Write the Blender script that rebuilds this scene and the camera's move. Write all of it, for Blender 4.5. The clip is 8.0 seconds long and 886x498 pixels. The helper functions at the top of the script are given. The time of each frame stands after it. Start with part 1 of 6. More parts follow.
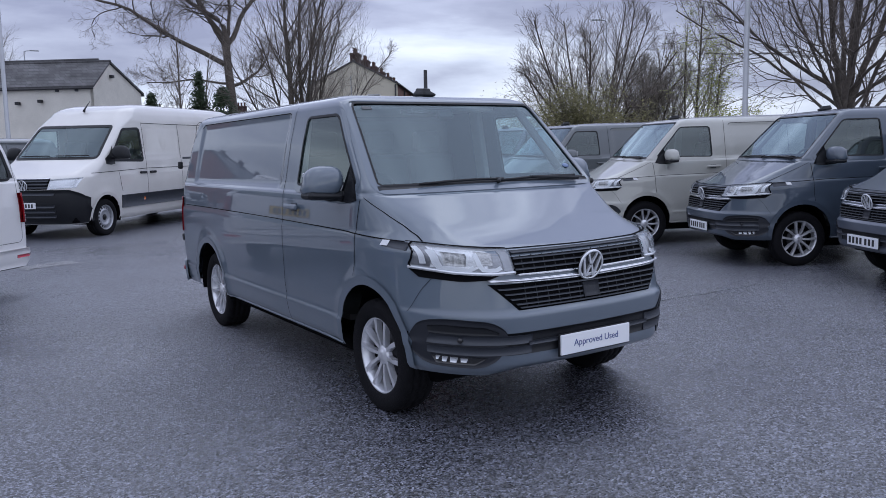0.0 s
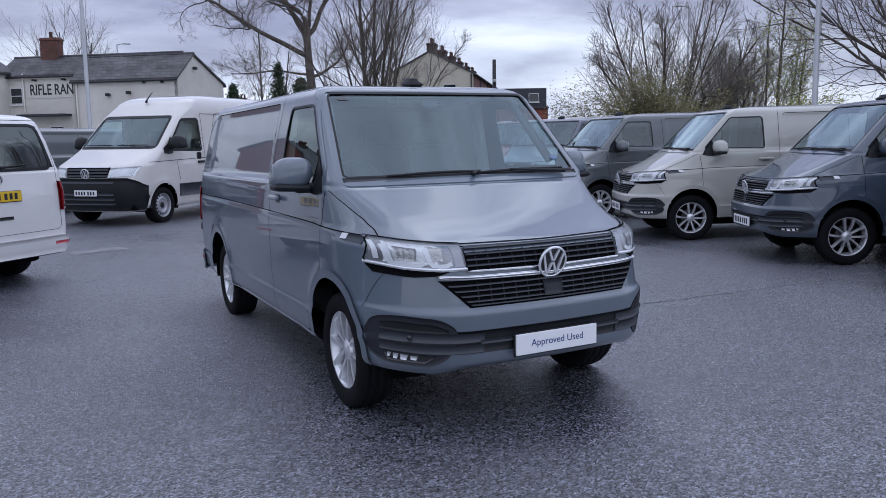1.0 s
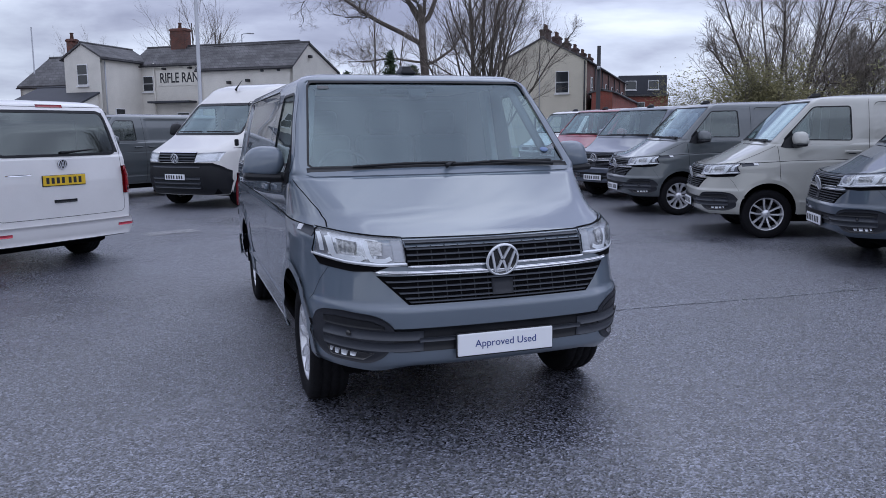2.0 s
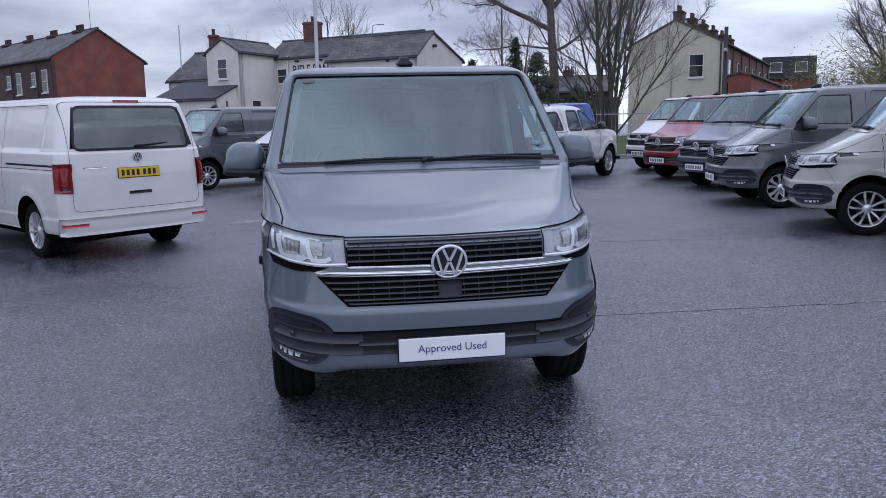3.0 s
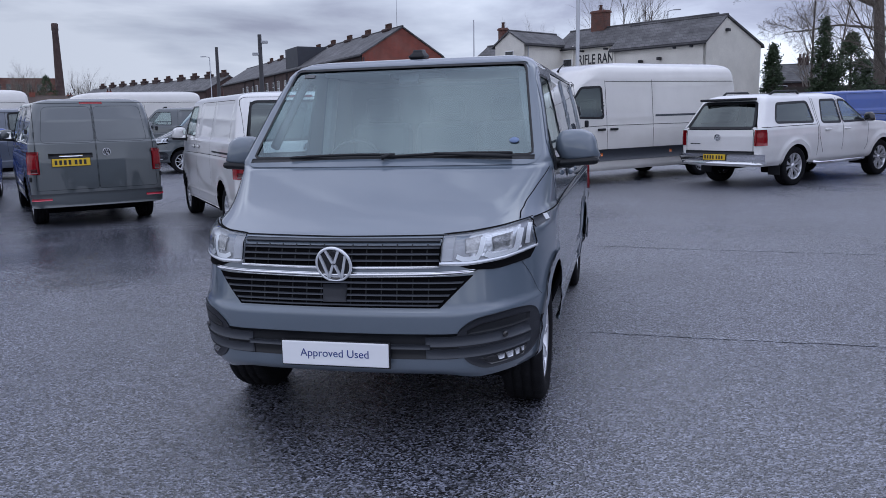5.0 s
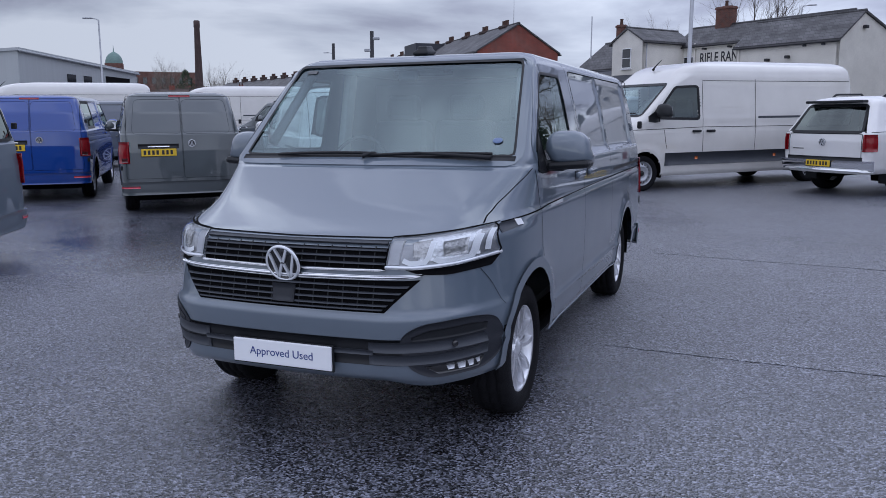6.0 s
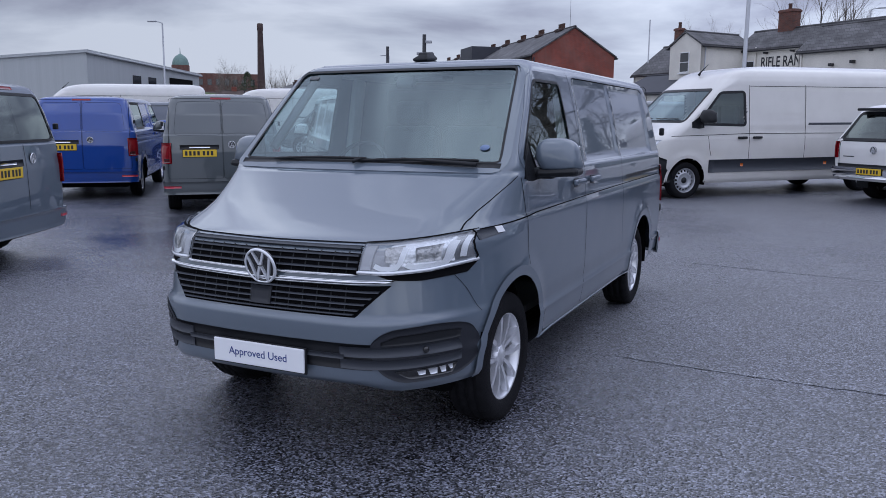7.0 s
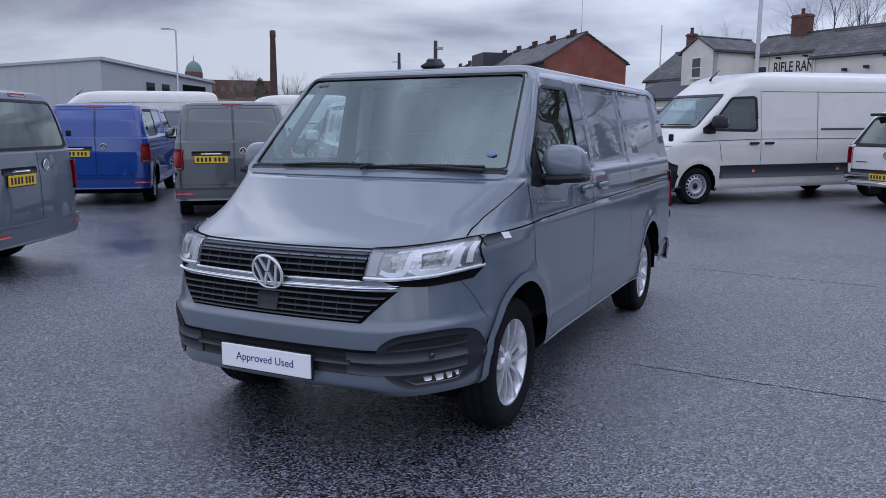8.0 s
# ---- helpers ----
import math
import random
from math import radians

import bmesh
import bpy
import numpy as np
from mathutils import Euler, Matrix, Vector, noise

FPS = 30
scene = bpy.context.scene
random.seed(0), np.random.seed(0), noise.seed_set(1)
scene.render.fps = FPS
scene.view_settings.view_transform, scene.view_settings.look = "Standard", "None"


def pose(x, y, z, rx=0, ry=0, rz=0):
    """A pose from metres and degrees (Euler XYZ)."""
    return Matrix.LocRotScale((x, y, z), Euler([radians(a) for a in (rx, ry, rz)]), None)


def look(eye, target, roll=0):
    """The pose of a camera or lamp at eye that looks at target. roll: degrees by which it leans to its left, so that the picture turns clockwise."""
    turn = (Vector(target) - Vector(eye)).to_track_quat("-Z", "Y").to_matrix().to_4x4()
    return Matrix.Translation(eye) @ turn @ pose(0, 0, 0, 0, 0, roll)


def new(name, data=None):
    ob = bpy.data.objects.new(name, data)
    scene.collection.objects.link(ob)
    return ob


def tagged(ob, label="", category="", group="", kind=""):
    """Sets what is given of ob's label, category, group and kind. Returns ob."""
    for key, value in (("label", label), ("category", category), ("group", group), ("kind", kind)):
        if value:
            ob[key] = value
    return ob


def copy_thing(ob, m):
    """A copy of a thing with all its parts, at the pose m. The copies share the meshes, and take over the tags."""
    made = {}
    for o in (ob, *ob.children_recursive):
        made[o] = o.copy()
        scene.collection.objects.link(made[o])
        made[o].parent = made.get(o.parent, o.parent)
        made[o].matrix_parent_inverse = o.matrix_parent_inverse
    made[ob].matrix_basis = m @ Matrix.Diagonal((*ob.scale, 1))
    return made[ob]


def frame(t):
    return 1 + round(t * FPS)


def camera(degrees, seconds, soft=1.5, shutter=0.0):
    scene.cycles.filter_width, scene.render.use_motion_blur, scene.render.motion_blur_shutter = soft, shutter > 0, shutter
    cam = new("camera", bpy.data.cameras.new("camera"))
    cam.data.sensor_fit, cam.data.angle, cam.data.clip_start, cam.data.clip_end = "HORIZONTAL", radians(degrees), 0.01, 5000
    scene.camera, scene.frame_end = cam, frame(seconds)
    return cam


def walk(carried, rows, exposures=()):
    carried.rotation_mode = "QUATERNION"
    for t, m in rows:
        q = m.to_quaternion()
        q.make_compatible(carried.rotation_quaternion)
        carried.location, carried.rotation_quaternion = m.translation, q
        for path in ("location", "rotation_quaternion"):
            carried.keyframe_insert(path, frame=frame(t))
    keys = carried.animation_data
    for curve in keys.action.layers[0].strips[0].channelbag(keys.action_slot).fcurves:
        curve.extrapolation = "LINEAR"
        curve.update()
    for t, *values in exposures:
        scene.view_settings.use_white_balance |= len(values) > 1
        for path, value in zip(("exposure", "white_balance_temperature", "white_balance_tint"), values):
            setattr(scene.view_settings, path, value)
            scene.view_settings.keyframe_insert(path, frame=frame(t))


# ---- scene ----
cam = camera(58.5, 8.0, 0.8)
PATH = [
    (0, (-3.052, -5.533, 1.474), (-1.962, -3.871, 1.243), -1.1),
    (0.5, (-2.796, -5.702, 1.498), (-1.784, -3.992, 1.256), -1.2),
    (1, (-2.411, -5.773, 1.472), (-1.501, -4.009, 1.22), -0.9),
    (1.5, (-1.995, -5.899, 1.47), (-1.215, -4.076, 1.207), -0.5),
    (3, (-0.606, -6.026, 1.506), (-0.302, -4.072, 1.2), -0.9),
    (3.5, (-0.144, -5.985, 1.486), (-0.026, -4.011, 1.178), -1.3),
    (4, (0.357, -5.93, 1.51), (0.286, -3.954, 1.2), -1.5),
    (4.5, (0.841, -5.879, 1.534), (0.581, -3.919, 1.222), -1.4),
    (5, (1.273, -5.716, 1.508), (0.83, -3.79, 1.189), -0.9),
    (6.5, (2.165, -5.258, 1.521), (1.357, -3.456, 1.199), 0.4),
    (7, (2.285, -5.227, 1.533), (1.432, -3.445, 1.215), 0.6),
    (7.5, (2.303, -5.23, 1.532), (1.43, -3.456, 1.222), 0.7),
    (8, (2.311, -5.223, 1.536), (1.43, -3.451, 1.232), 0.5),
]
walk(cam, [(t, look(eye, target, roll)) for t, eye, target, roll in PATH], [(0, 0.76, 5740, 9), (8, 0.76, 5740, 9)])

# ---- world and light ----
SUN_ELEV, SUN_ROT = radians(57), radians(204)
world = bpy.data.worlds.new("overcast_sky")
scene.world = world
world.use_nodes = True
wn, wl = world.node_tree.nodes, world.node_tree.links
wn.clear()


def wnode(kind, **kw):
    n = wn.new(kind)
    for k, v in kw.items():
        n.inputs[k].default_value = v
    return n


w_out = wn.new("ShaderNodeOutputWorld")
w_bg = wnode("ShaderNodeBackground", Strength=1.0)
w_sky = wn.new("ShaderNodeTexSky")
w_sky.sky_type, w_sky.sun_disc = "NISHITA", False
w_sky.sun_elevation, w_sky.sun_rotation = SUN_ELEV, SUN_ROT
w_tc = wn.new("ShaderNodeTexCoord")
w_map = wn.new("ShaderNodeMapping")
w_map.inputs["Scale"].default_value = (1.0, 1.0, 4.2)
w_map.inputs["Location"].default_value = (0.35, 0.2, 0.1)
w_noise = wnode("ShaderNodeTexNoise", Scale=2.1, Detail=7.0, Roughness=0.52, Distortion=0.25)
w_ramp = wn.new("ShaderNodeValToRGB")
for i, (p, c) in enumerate([(0.38, (0.29, 0.29, 0.375)), (0.49, (0.46, 0.46, 0.55)), (0.57, (0.68, 0.69, 0.77)), (0.65, (0.90, 0.90, 0.96))]):
    e = w_ramp.color_ramp.elements[i] if i < 2 else w_ramp.color_ramp.elements.new(p)
    e.position, e.color = p, (*c, 1)
# the cloud base lifts to a bright band over the horizon
w_sep = wn.new("ShaderNodeSeparateXYZ")
w_low = wn.new("ShaderNodeMapRange")
w_low.inputs["From Min"].default_value, w_low.inputs["From Max"].default_value = 0.20, 0.03
w_low.inputs["To Min"].default_value, w_low.inputs["To Max"].default_value = -0.07, 0.19
w_add = wn.new("ShaderNodeMath")
w_mix = wn.new("ShaderNodeMix")
w_mix.data_type = "RGBA"
w_mix.inputs[0].default_value = 0.94
w_gain = wn.new("ShaderNodeVectorMath")
w_gain.operation = "SCALE"
w_gain.inputs["Scale"].default_value = 0.07
wl.new(w_tc.outputs["Generated"], w_map.inputs["Vector"])
wl.new(w_map.outputs["Vector"], w_noise.inputs["Vector"])
wl.new(w_tc.outputs["Generated"], w_sep.inputs["Vector"])
wl.new(w_sep.outputs["Z"], w_low.inputs["Value"])
wl.new(w_noise.outputs["Fac"], w_add.inputs[0])
wl.new(w_low.outputs["Result"], w_add.inputs[1])
wl.new(w_add.outputs["Value"], w_ramp.inputs["Fac"])
wl.new(w_sky.outputs["Color"], w_gain.inputs[0])
wl.new(w_gain.outputs["Vector"], w_mix.inputs[6])
wl.new(w_ramp.outputs["Color"], w_mix.inputs[7])
# an overcast sky is brighter overhead than at the horizon
w_high = wn.new("ShaderNodeMapRange")
w_high.inputs["From Min"].default_value, w_high.inputs["From Max"].default_value = 0.12, 0.52
w_high.inputs["To Min"].default_value, w_high.inputs["To Max"].default_value = 0.53, 1.22
w_cie = wn.new("ShaderNodeVectorMath")
w_cie.operation = "SCALE"
wl.new(w_sep.outputs["Z"], w_high.inputs["Value"])
wl.new(w_mix.outputs[2], w_cie.inputs[0])
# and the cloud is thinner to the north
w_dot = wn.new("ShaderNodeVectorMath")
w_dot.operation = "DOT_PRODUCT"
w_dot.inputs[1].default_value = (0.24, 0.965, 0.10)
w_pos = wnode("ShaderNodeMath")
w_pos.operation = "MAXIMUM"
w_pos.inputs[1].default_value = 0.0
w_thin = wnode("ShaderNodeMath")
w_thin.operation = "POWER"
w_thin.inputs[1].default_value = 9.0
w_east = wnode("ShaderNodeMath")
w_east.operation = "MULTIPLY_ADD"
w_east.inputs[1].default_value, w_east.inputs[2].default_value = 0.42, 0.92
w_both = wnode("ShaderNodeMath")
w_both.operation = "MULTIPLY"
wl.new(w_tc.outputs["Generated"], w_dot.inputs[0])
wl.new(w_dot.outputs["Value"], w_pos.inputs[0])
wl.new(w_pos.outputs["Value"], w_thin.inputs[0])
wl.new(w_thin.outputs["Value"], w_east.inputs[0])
# and a little lighter to the east
w_side = wnode("ShaderNodeMath")
w_side.operation = "MULTIPLY_ADD"
w_side.inputs[1].default_value = 0.20
wl.new(w_sep.outputs["X"], w_side.inputs[0])
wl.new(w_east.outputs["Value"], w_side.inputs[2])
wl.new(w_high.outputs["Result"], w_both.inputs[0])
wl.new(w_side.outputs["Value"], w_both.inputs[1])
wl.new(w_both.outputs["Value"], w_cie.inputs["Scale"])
wl.new(w_cie.outputs["Vector"], w_bg.inputs["Color"])
wl.new(w_bg.outputs["Background"], w_out.inputs["Surface"])

sun_data = bpy.data.lights.new("sun", "SUN")
sun_data.energy, sun_data.angle, sun_data.color = 0.55, radians(170), (1.0, 0.97, 0.93)
sun = new("sun", sun_data)
sun.matrix_world = look((0, 0, 60), (16, 36, 0))
scene.view_settings.exposure = 0.0


# ---- materials ----
def material(name, colour, rough=0.5, metal=0.0, grain=0.0, scale=20.0, stain=0.0, stain_scale=1.5, bump=0.0, coat=0.0, spec=0.5,
             rough_var=0.0, stretch=(1, 1, 1), tint=None, per_object=0.0, coat_ior=1.5):
    """A principled material with colour variation at two scales, bump and uneven gloss, in object-size coordinates."""
    m = bpy.data.materials.new(name)
    m.use_nodes = True
    n, l = m.node_tree.nodes, m.node_tree.links
    b = n["Principled BSDF"]
    b.inputs["Base Color"].default_value = (*colour, 1)
    b.inputs["Roughness"].default_value, b.inputs["Metallic"].default_value = rough, metal
    b.inputs["Coat Weight"].default_value, b.inputs["Coat Roughness"].default_value, b.inputs["Coat IOR"].default_value = coat, 0.015, coat_ior
    b.inputs["Specular IOR Level"].default_value = spec
    if not (grain or stain or bump or rough_var or per_object):
        return m
    tc = n.new("ShaderNodeTexCoord")
    mp = n.new("ShaderNodeMapping")
    mp.inputs["Scale"].default_value = stretch
    l.new(tc.outputs["Object"], mp.inputs["Vector"])
    fine, wide = n.new("ShaderNodeTexNoise"), n.new("ShaderNodeTexNoise")
    fine.inputs["Scale"].default_value, fine.inputs["Detail"].default_value = scale, 5
    wide.inputs["Scale"].default_value, wide.inputs["Detail"].default_value = stain_scale, 5
    wide.inputs["Roughness"].default_value = 0.6
    for k in (fine, wide):
        l.new(mp.outputs["Vector"], k.inputs["Vector"])
    value = None
    for src, amount in ((fine, grain), (wide, stain)):
        if not amount:
            continue
        r = n.new("ShaderNodeMapRange")
        r.inputs["From Min"].default_value, r.inputs["From Max"].default_value = 0.28, 0.72
        r.inputs["To Min"].default_value, r.inputs["To Max"].default_value = 1 - amount, 1 + amount
        l.new(src.outputs["Fac"], r.inputs["Value"])
        if value is None:
            value = r.outputs["Result"]
        else:
            mm = n.new("ShaderNodeMath")
            mm.operation = "MULTIPLY"
            l.new(value, mm.inputs[0]), l.new(r.outputs["Result"], mm.inputs[1])
            value = mm.outputs["Value"]
    if per_object:
        oi, r = n.new("ShaderNodeObjectInfo"), n.new("ShaderNodeMapRange")
        r.inputs["To Min"].default_value, r.inputs["To Max"].default_value = 1 - per_object, 1 + per_object
        l.new(oi.outputs["Random"], r.inputs["Value"])
        if value is None:
            value = r.outputs["Result"]
        else:
            mm = n.new("ShaderNodeMath")
            mm.operation = "MULTIPLY"
            l.new(value, mm.inputs[0]), l.new(r.outputs["Result"], mm.inputs[1])
            value = mm.outputs["Value"]
    if value is not None:
        sc = n.new("ShaderNodeVectorMath")
        sc.operation = "SCALE"
        base = (*colour,)
        if tint:
            mx = n.new("ShaderNodeMix")
            mx.data_type = "RGBA"
            mx.inputs[6].default_value, mx.inputs[7].default_value = (*colour, 1), (*tint, 1)
            rr = n.new("ShaderNodeMapRange")
            rr.inputs["From Min"].default_value, rr.inputs["From Max"].default_value = 0.42, 0.6
            l.new(wide.outputs["Fac"], rr.inputs["Value"])
            l.new(rr.outputs["Result"], mx.inputs[0])
            l.new(mx.outputs[2], sc.inputs[0])
        else:
            sc.inputs[0].default_value = base
        l.new(value, sc.inputs["Scale"])
        l.new(sc.outputs["Vector"], b.inputs["Base Color"])
    if rough_var:
        r = n.new("ShaderNodeMapRange")
        r.inputs["From Min"].default_value, r.inputs["From Max"].default_value = 0.3, 0.7
        r.inputs["To Min"].default_value, r.inputs["To Max"].default_value = max(0.02, rough - rough_var), rough + rough_var
        l.new(wide.outputs["Fac"], r.inputs["Value"])
        l.new(r.outputs["Result"], b.inputs["Roughness"])
    if bump:
        bp = n.new("ShaderNodeBump")
        bp.inputs["Strength"].default_value, bp.inputs["Distance"].default_value = min(1.0, bump * 50), 0.02
        l.new(fine.outputs["Fac"], bp.inputs["Height"])
        l.new(bp.outputs["Normal"], b.inputs["Normal"])
    return m


def glass_material(name, tint, f0=0.06, sheen=(0.95, 0.97, 1)):
    """A thin pane: tinted, clear to light, with a mirror-like coat that grows to grazing angles."""
    m = bpy.data.materials.new(name)
    m.use_nodes = True
    n, l = m.node_tree.nodes, m.node_tree.links
    n.clear()
    o, mix = n.new("ShaderNodeOutputMaterial"), n.new("ShaderNodeMixShader")
    tr, gl, lw = n.new("ShaderNodeBsdfTransparent"), n.new("ShaderNodeBsdfGlossy"), n.new("ShaderNodeLayerWeight")
    tr.inputs["Color"].default_value = (*tint, 1)
    gl.inputs["Roughness"].default_value = 0.0
    gl.inputs["Color"].default_value = (*sheen, 1)
    lw.inputs["Blend"].default_value = 0.5
    pw, ma = n.new("ShaderNodeMath"), n.new("ShaderNodeMath")
    pw.operation, ma.operation = "POWER", "MULTIPLY_ADD"
    pw.inputs[1].default_value, ma.inputs[1].default_value, ma.inputs[2].default_value = 4.5, 1 - f0, f0
    l.new(lw.outputs["Facing"], pw.inputs[0]), l.new(pw.outputs["Value"], ma.inputs[0])
    l.new(ma.outputs["Value"], mix.inputs["Fac"])
    l.new(tr.outputs["BSDF"], mix.inputs[1]), l.new(gl.outputs["BSDF"], mix.inputs[2])
    l.new(mix.outputs["Shader"], o.inputs["Surface"])
    return m


def car_paint(name, colour, flake=0.0):
    return material(name, colour, rough=0.42, coat=1.0, stain=0.04, stain_scale=2.2, grain=0.03, scale=240, metal=flake, rough_var=0.04, spec=0.25, coat_ior=1.68)


PAINT_GREY = car_paint("slate_grey_paint", (0.112, 0.140, 0.178))
PAINT_DARK = car_paint("indium_grey_paint", (0.062, 0.082, 0.114), 0.2)
PAINT_GREEN_GREY = car_paint("dark_green_grey_paint", (0.086, 0.099, 0.108), 0.2)
PAINT_ASCOT = car_paint("pale_stone_grey_paint", (0.42, 0.42, 0.39))
PAINT_BLUEGREY = car_paint("blue_grey_paint", (0.09, 0.105, 0.14), 0.2)
PAINT_RED = car_paint("cherry_red_paint", (0.22, 0.012, 0.025))
PAINT_WHITE = car_paint("white_paint", (0.77, 0.76, 0.755))
PAINT_BIG = car_paint("greyed_white_paint", (0.65, 0.635, 0.61))
PAINT_BLUE = car_paint("bright_blue_paint", (0.003, 0.045, 0.27), 0.1)
BLACK_TRIM = material("black_plastic", (0.010, 0.011, 0.014), rough=0.45, spec=0.35, grain=0.15, scale=300, bump=0.002)
GREY_TRIM = material("dark_grey_plastic", (0.038, 0.043, 0.055), rough=0.5, grain=0.12, scale=300, bump=0.002)
MID_TRIM = material("charcoal_plastic", (0.019, 0.021, 0.028), rough=0.5, spec=0.4, grain=0.12, scale=300, bump=0.002)
GLOSS_BLACK = material("gloss_black", (0.008, 0.008, 0.010), rough=0.12, coat=0.6)
# near-black standing in for shade in gaps and behind grilles; also black lamp trim
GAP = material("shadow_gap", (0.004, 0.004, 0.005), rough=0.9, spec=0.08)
RUBBER = material("tyre_rubber", (0.009, 0.009, 0.011), rough=0.8, spec=0.14, grain=0.25, scale=120, stain=0.2, bump=0.006)
ALLOY = material("silver_alloy", (0.74, 0.75, 0.79), rough=0.26, metal=0.6, grain=0.04, scale=200)
STEEL_RIM = material("painted_steel_rim", (0.42, 0.43, 0.46), rough=0.4, metal=0.5, grain=0.06, scale=120)
BRAKE = material("brake_metal", (0.05, 0.05, 0.055), rough=0.45, metal=0.8, stain=0.3)
BADGE_SILVER = material("badge_silver", (0.74, 0.76, 0.80), rough=0.2, metal=0.4)
CHROME = material("chrome", (0.82, 0.83, 0.86), rough=0.07, metal=1.0)
LAMP_MIRROR = material("lamp_reflector", (0.70, 0.70, 0.71), rough=0.2, metal=0.6, grain=0.1, scale=60, bump=0.006)
LAMP_BOWL = material("lamp_bowl", (0.30, 0.30, 0.31), rough=0.22, metal=0.4, grain=0.1, scale=80)
LAMP_PANEL = material("lamp_side_panel", (0.36, 0.36, 0.38), rough=0.3)
LAMP_POD = material("lamp_pod", (0.42, 0.41, 0.40), rough=0.15, metal=0.7, grain=0.25, scale=45, bump=0.01)
LAMP_CLEAR = glass_material("lamp_lens", (0.93, 0.95, 0.97))
LAMP_BULB = material("white_lamp_element", (0.80, 0.80, 0.81), rough=0.2)
TAIL_RED = material("tail_lamp_red", (0.22, 0.004, 0.009), rough=0.1, coat=0.35, spec=0.35, grain=0.25, scale=90)
TAIL_DARK = material("tail_lamp_dark_red", (0.07, 0.004, 0.006), rough=0.12, coat=1.0)
REFLECTOR_RED = material("red_reflector", (0.55, 0.03, 0.06), rough=0.15, coat=1.0)
AMBER = material("amber_marker", (0.6, 0.14, 0.02), rough=0.2, coat=0.5)
GLASS_SCREEN = glass_material("windscreen_glass", (0.66, 0.80, 0.83), 0.15, (0.80, 0.95, 1.0))
GLASS_SIDE = glass_material("side_glass", (0.66, 0.76, 0.74), 0.13, (0.90, 1.0, 0.98))
GLASS_DARK = glass_material("privacy_glass", (0.18, 0.20, 0.20), 0.13, (0.90, 1.0, 0.97))
PLATE_WHITE = material("white_plate", (0.82, 0.83, 0.86), rough=0.35, stain=0.03)
PLATE_YELLOW = material("yellow_plate", (0.75, 0.50, 0.03), rough=0.35, stain=0.04)
PLATE_INK = material("plate_black", (0.02, 0.02, 0.025), rough=0.5)
TEXT_BLUE = material("dark_blue_print", (0.03, 0.05, 0.21), rough=0.5)
SEAT_CLOTH = material("dark_seat_cloth", (0.075, 0.078, 0.084), rough=0.9, grain=0.3, scale=160, bump=0.004)
CABIN_GREY = material("cabin_grey_trim", (0.13, 0.135, 0.14), rough=0.75, grain=0.1, scale=120)
CABIN_DARK = material("dashboard_dark", (0.05, 0.051, 0.054), rough=0.7, grain=0.15, scale=200)
HEADLINER = material("headliner_pale", (0.50, 0.50, 0.49), rough=0.9, grain=0.05)
STICKER_BLUE = material("blue_sticker", (0.15, 0.21, 0.36), rough=0.5)
# near-black: the shade in wheel arches and under the floor is put into the colour
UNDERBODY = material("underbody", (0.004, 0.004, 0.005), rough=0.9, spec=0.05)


# ---- ground ----
def rise(u, k=2.5, reach=24.0):
    def s(v):
        return (v + math.sqrt(v * v + k * k)) / 2
    return s(u) - s(u - reach)


def gz(x, y):
    """Height of the yard: level at the hero van, rising gently to the east and north."""
    return 0.023 * rise(x - 3.0, 5.0) + 0.014 * rise(y - 2.5) - 0.0365


def on_ground(x, y, rot):
    """A pose resting on the yard, tipped with its slope."""
    e = 1.0
    nx, ny = (gz(x + e, y) - gz(x - e, y)) / (2 * e), (gz(x, y + e) - gz(x, y - e)) / (2 * e)
    up = Vector((-nx, -ny, 1)).normalized()
    tip = Vector((0, 0, 1)).rotation_difference(up).to_matrix().to_4x4()
    return Matrix.Translation((x, y, gz(x, y))) @ tip @ pose(0, 0, 0, 0, 0, rot)


def mesh_from(name, verts, faces, smooth=False):
    me = bpy.data.meshes.new(name)
    me.from_pydata(verts, [], faces)
    if smooth:
        me.polygons.foreach_set("use_smooth", [True] * len(me.polygons))
    me.update()
    return me


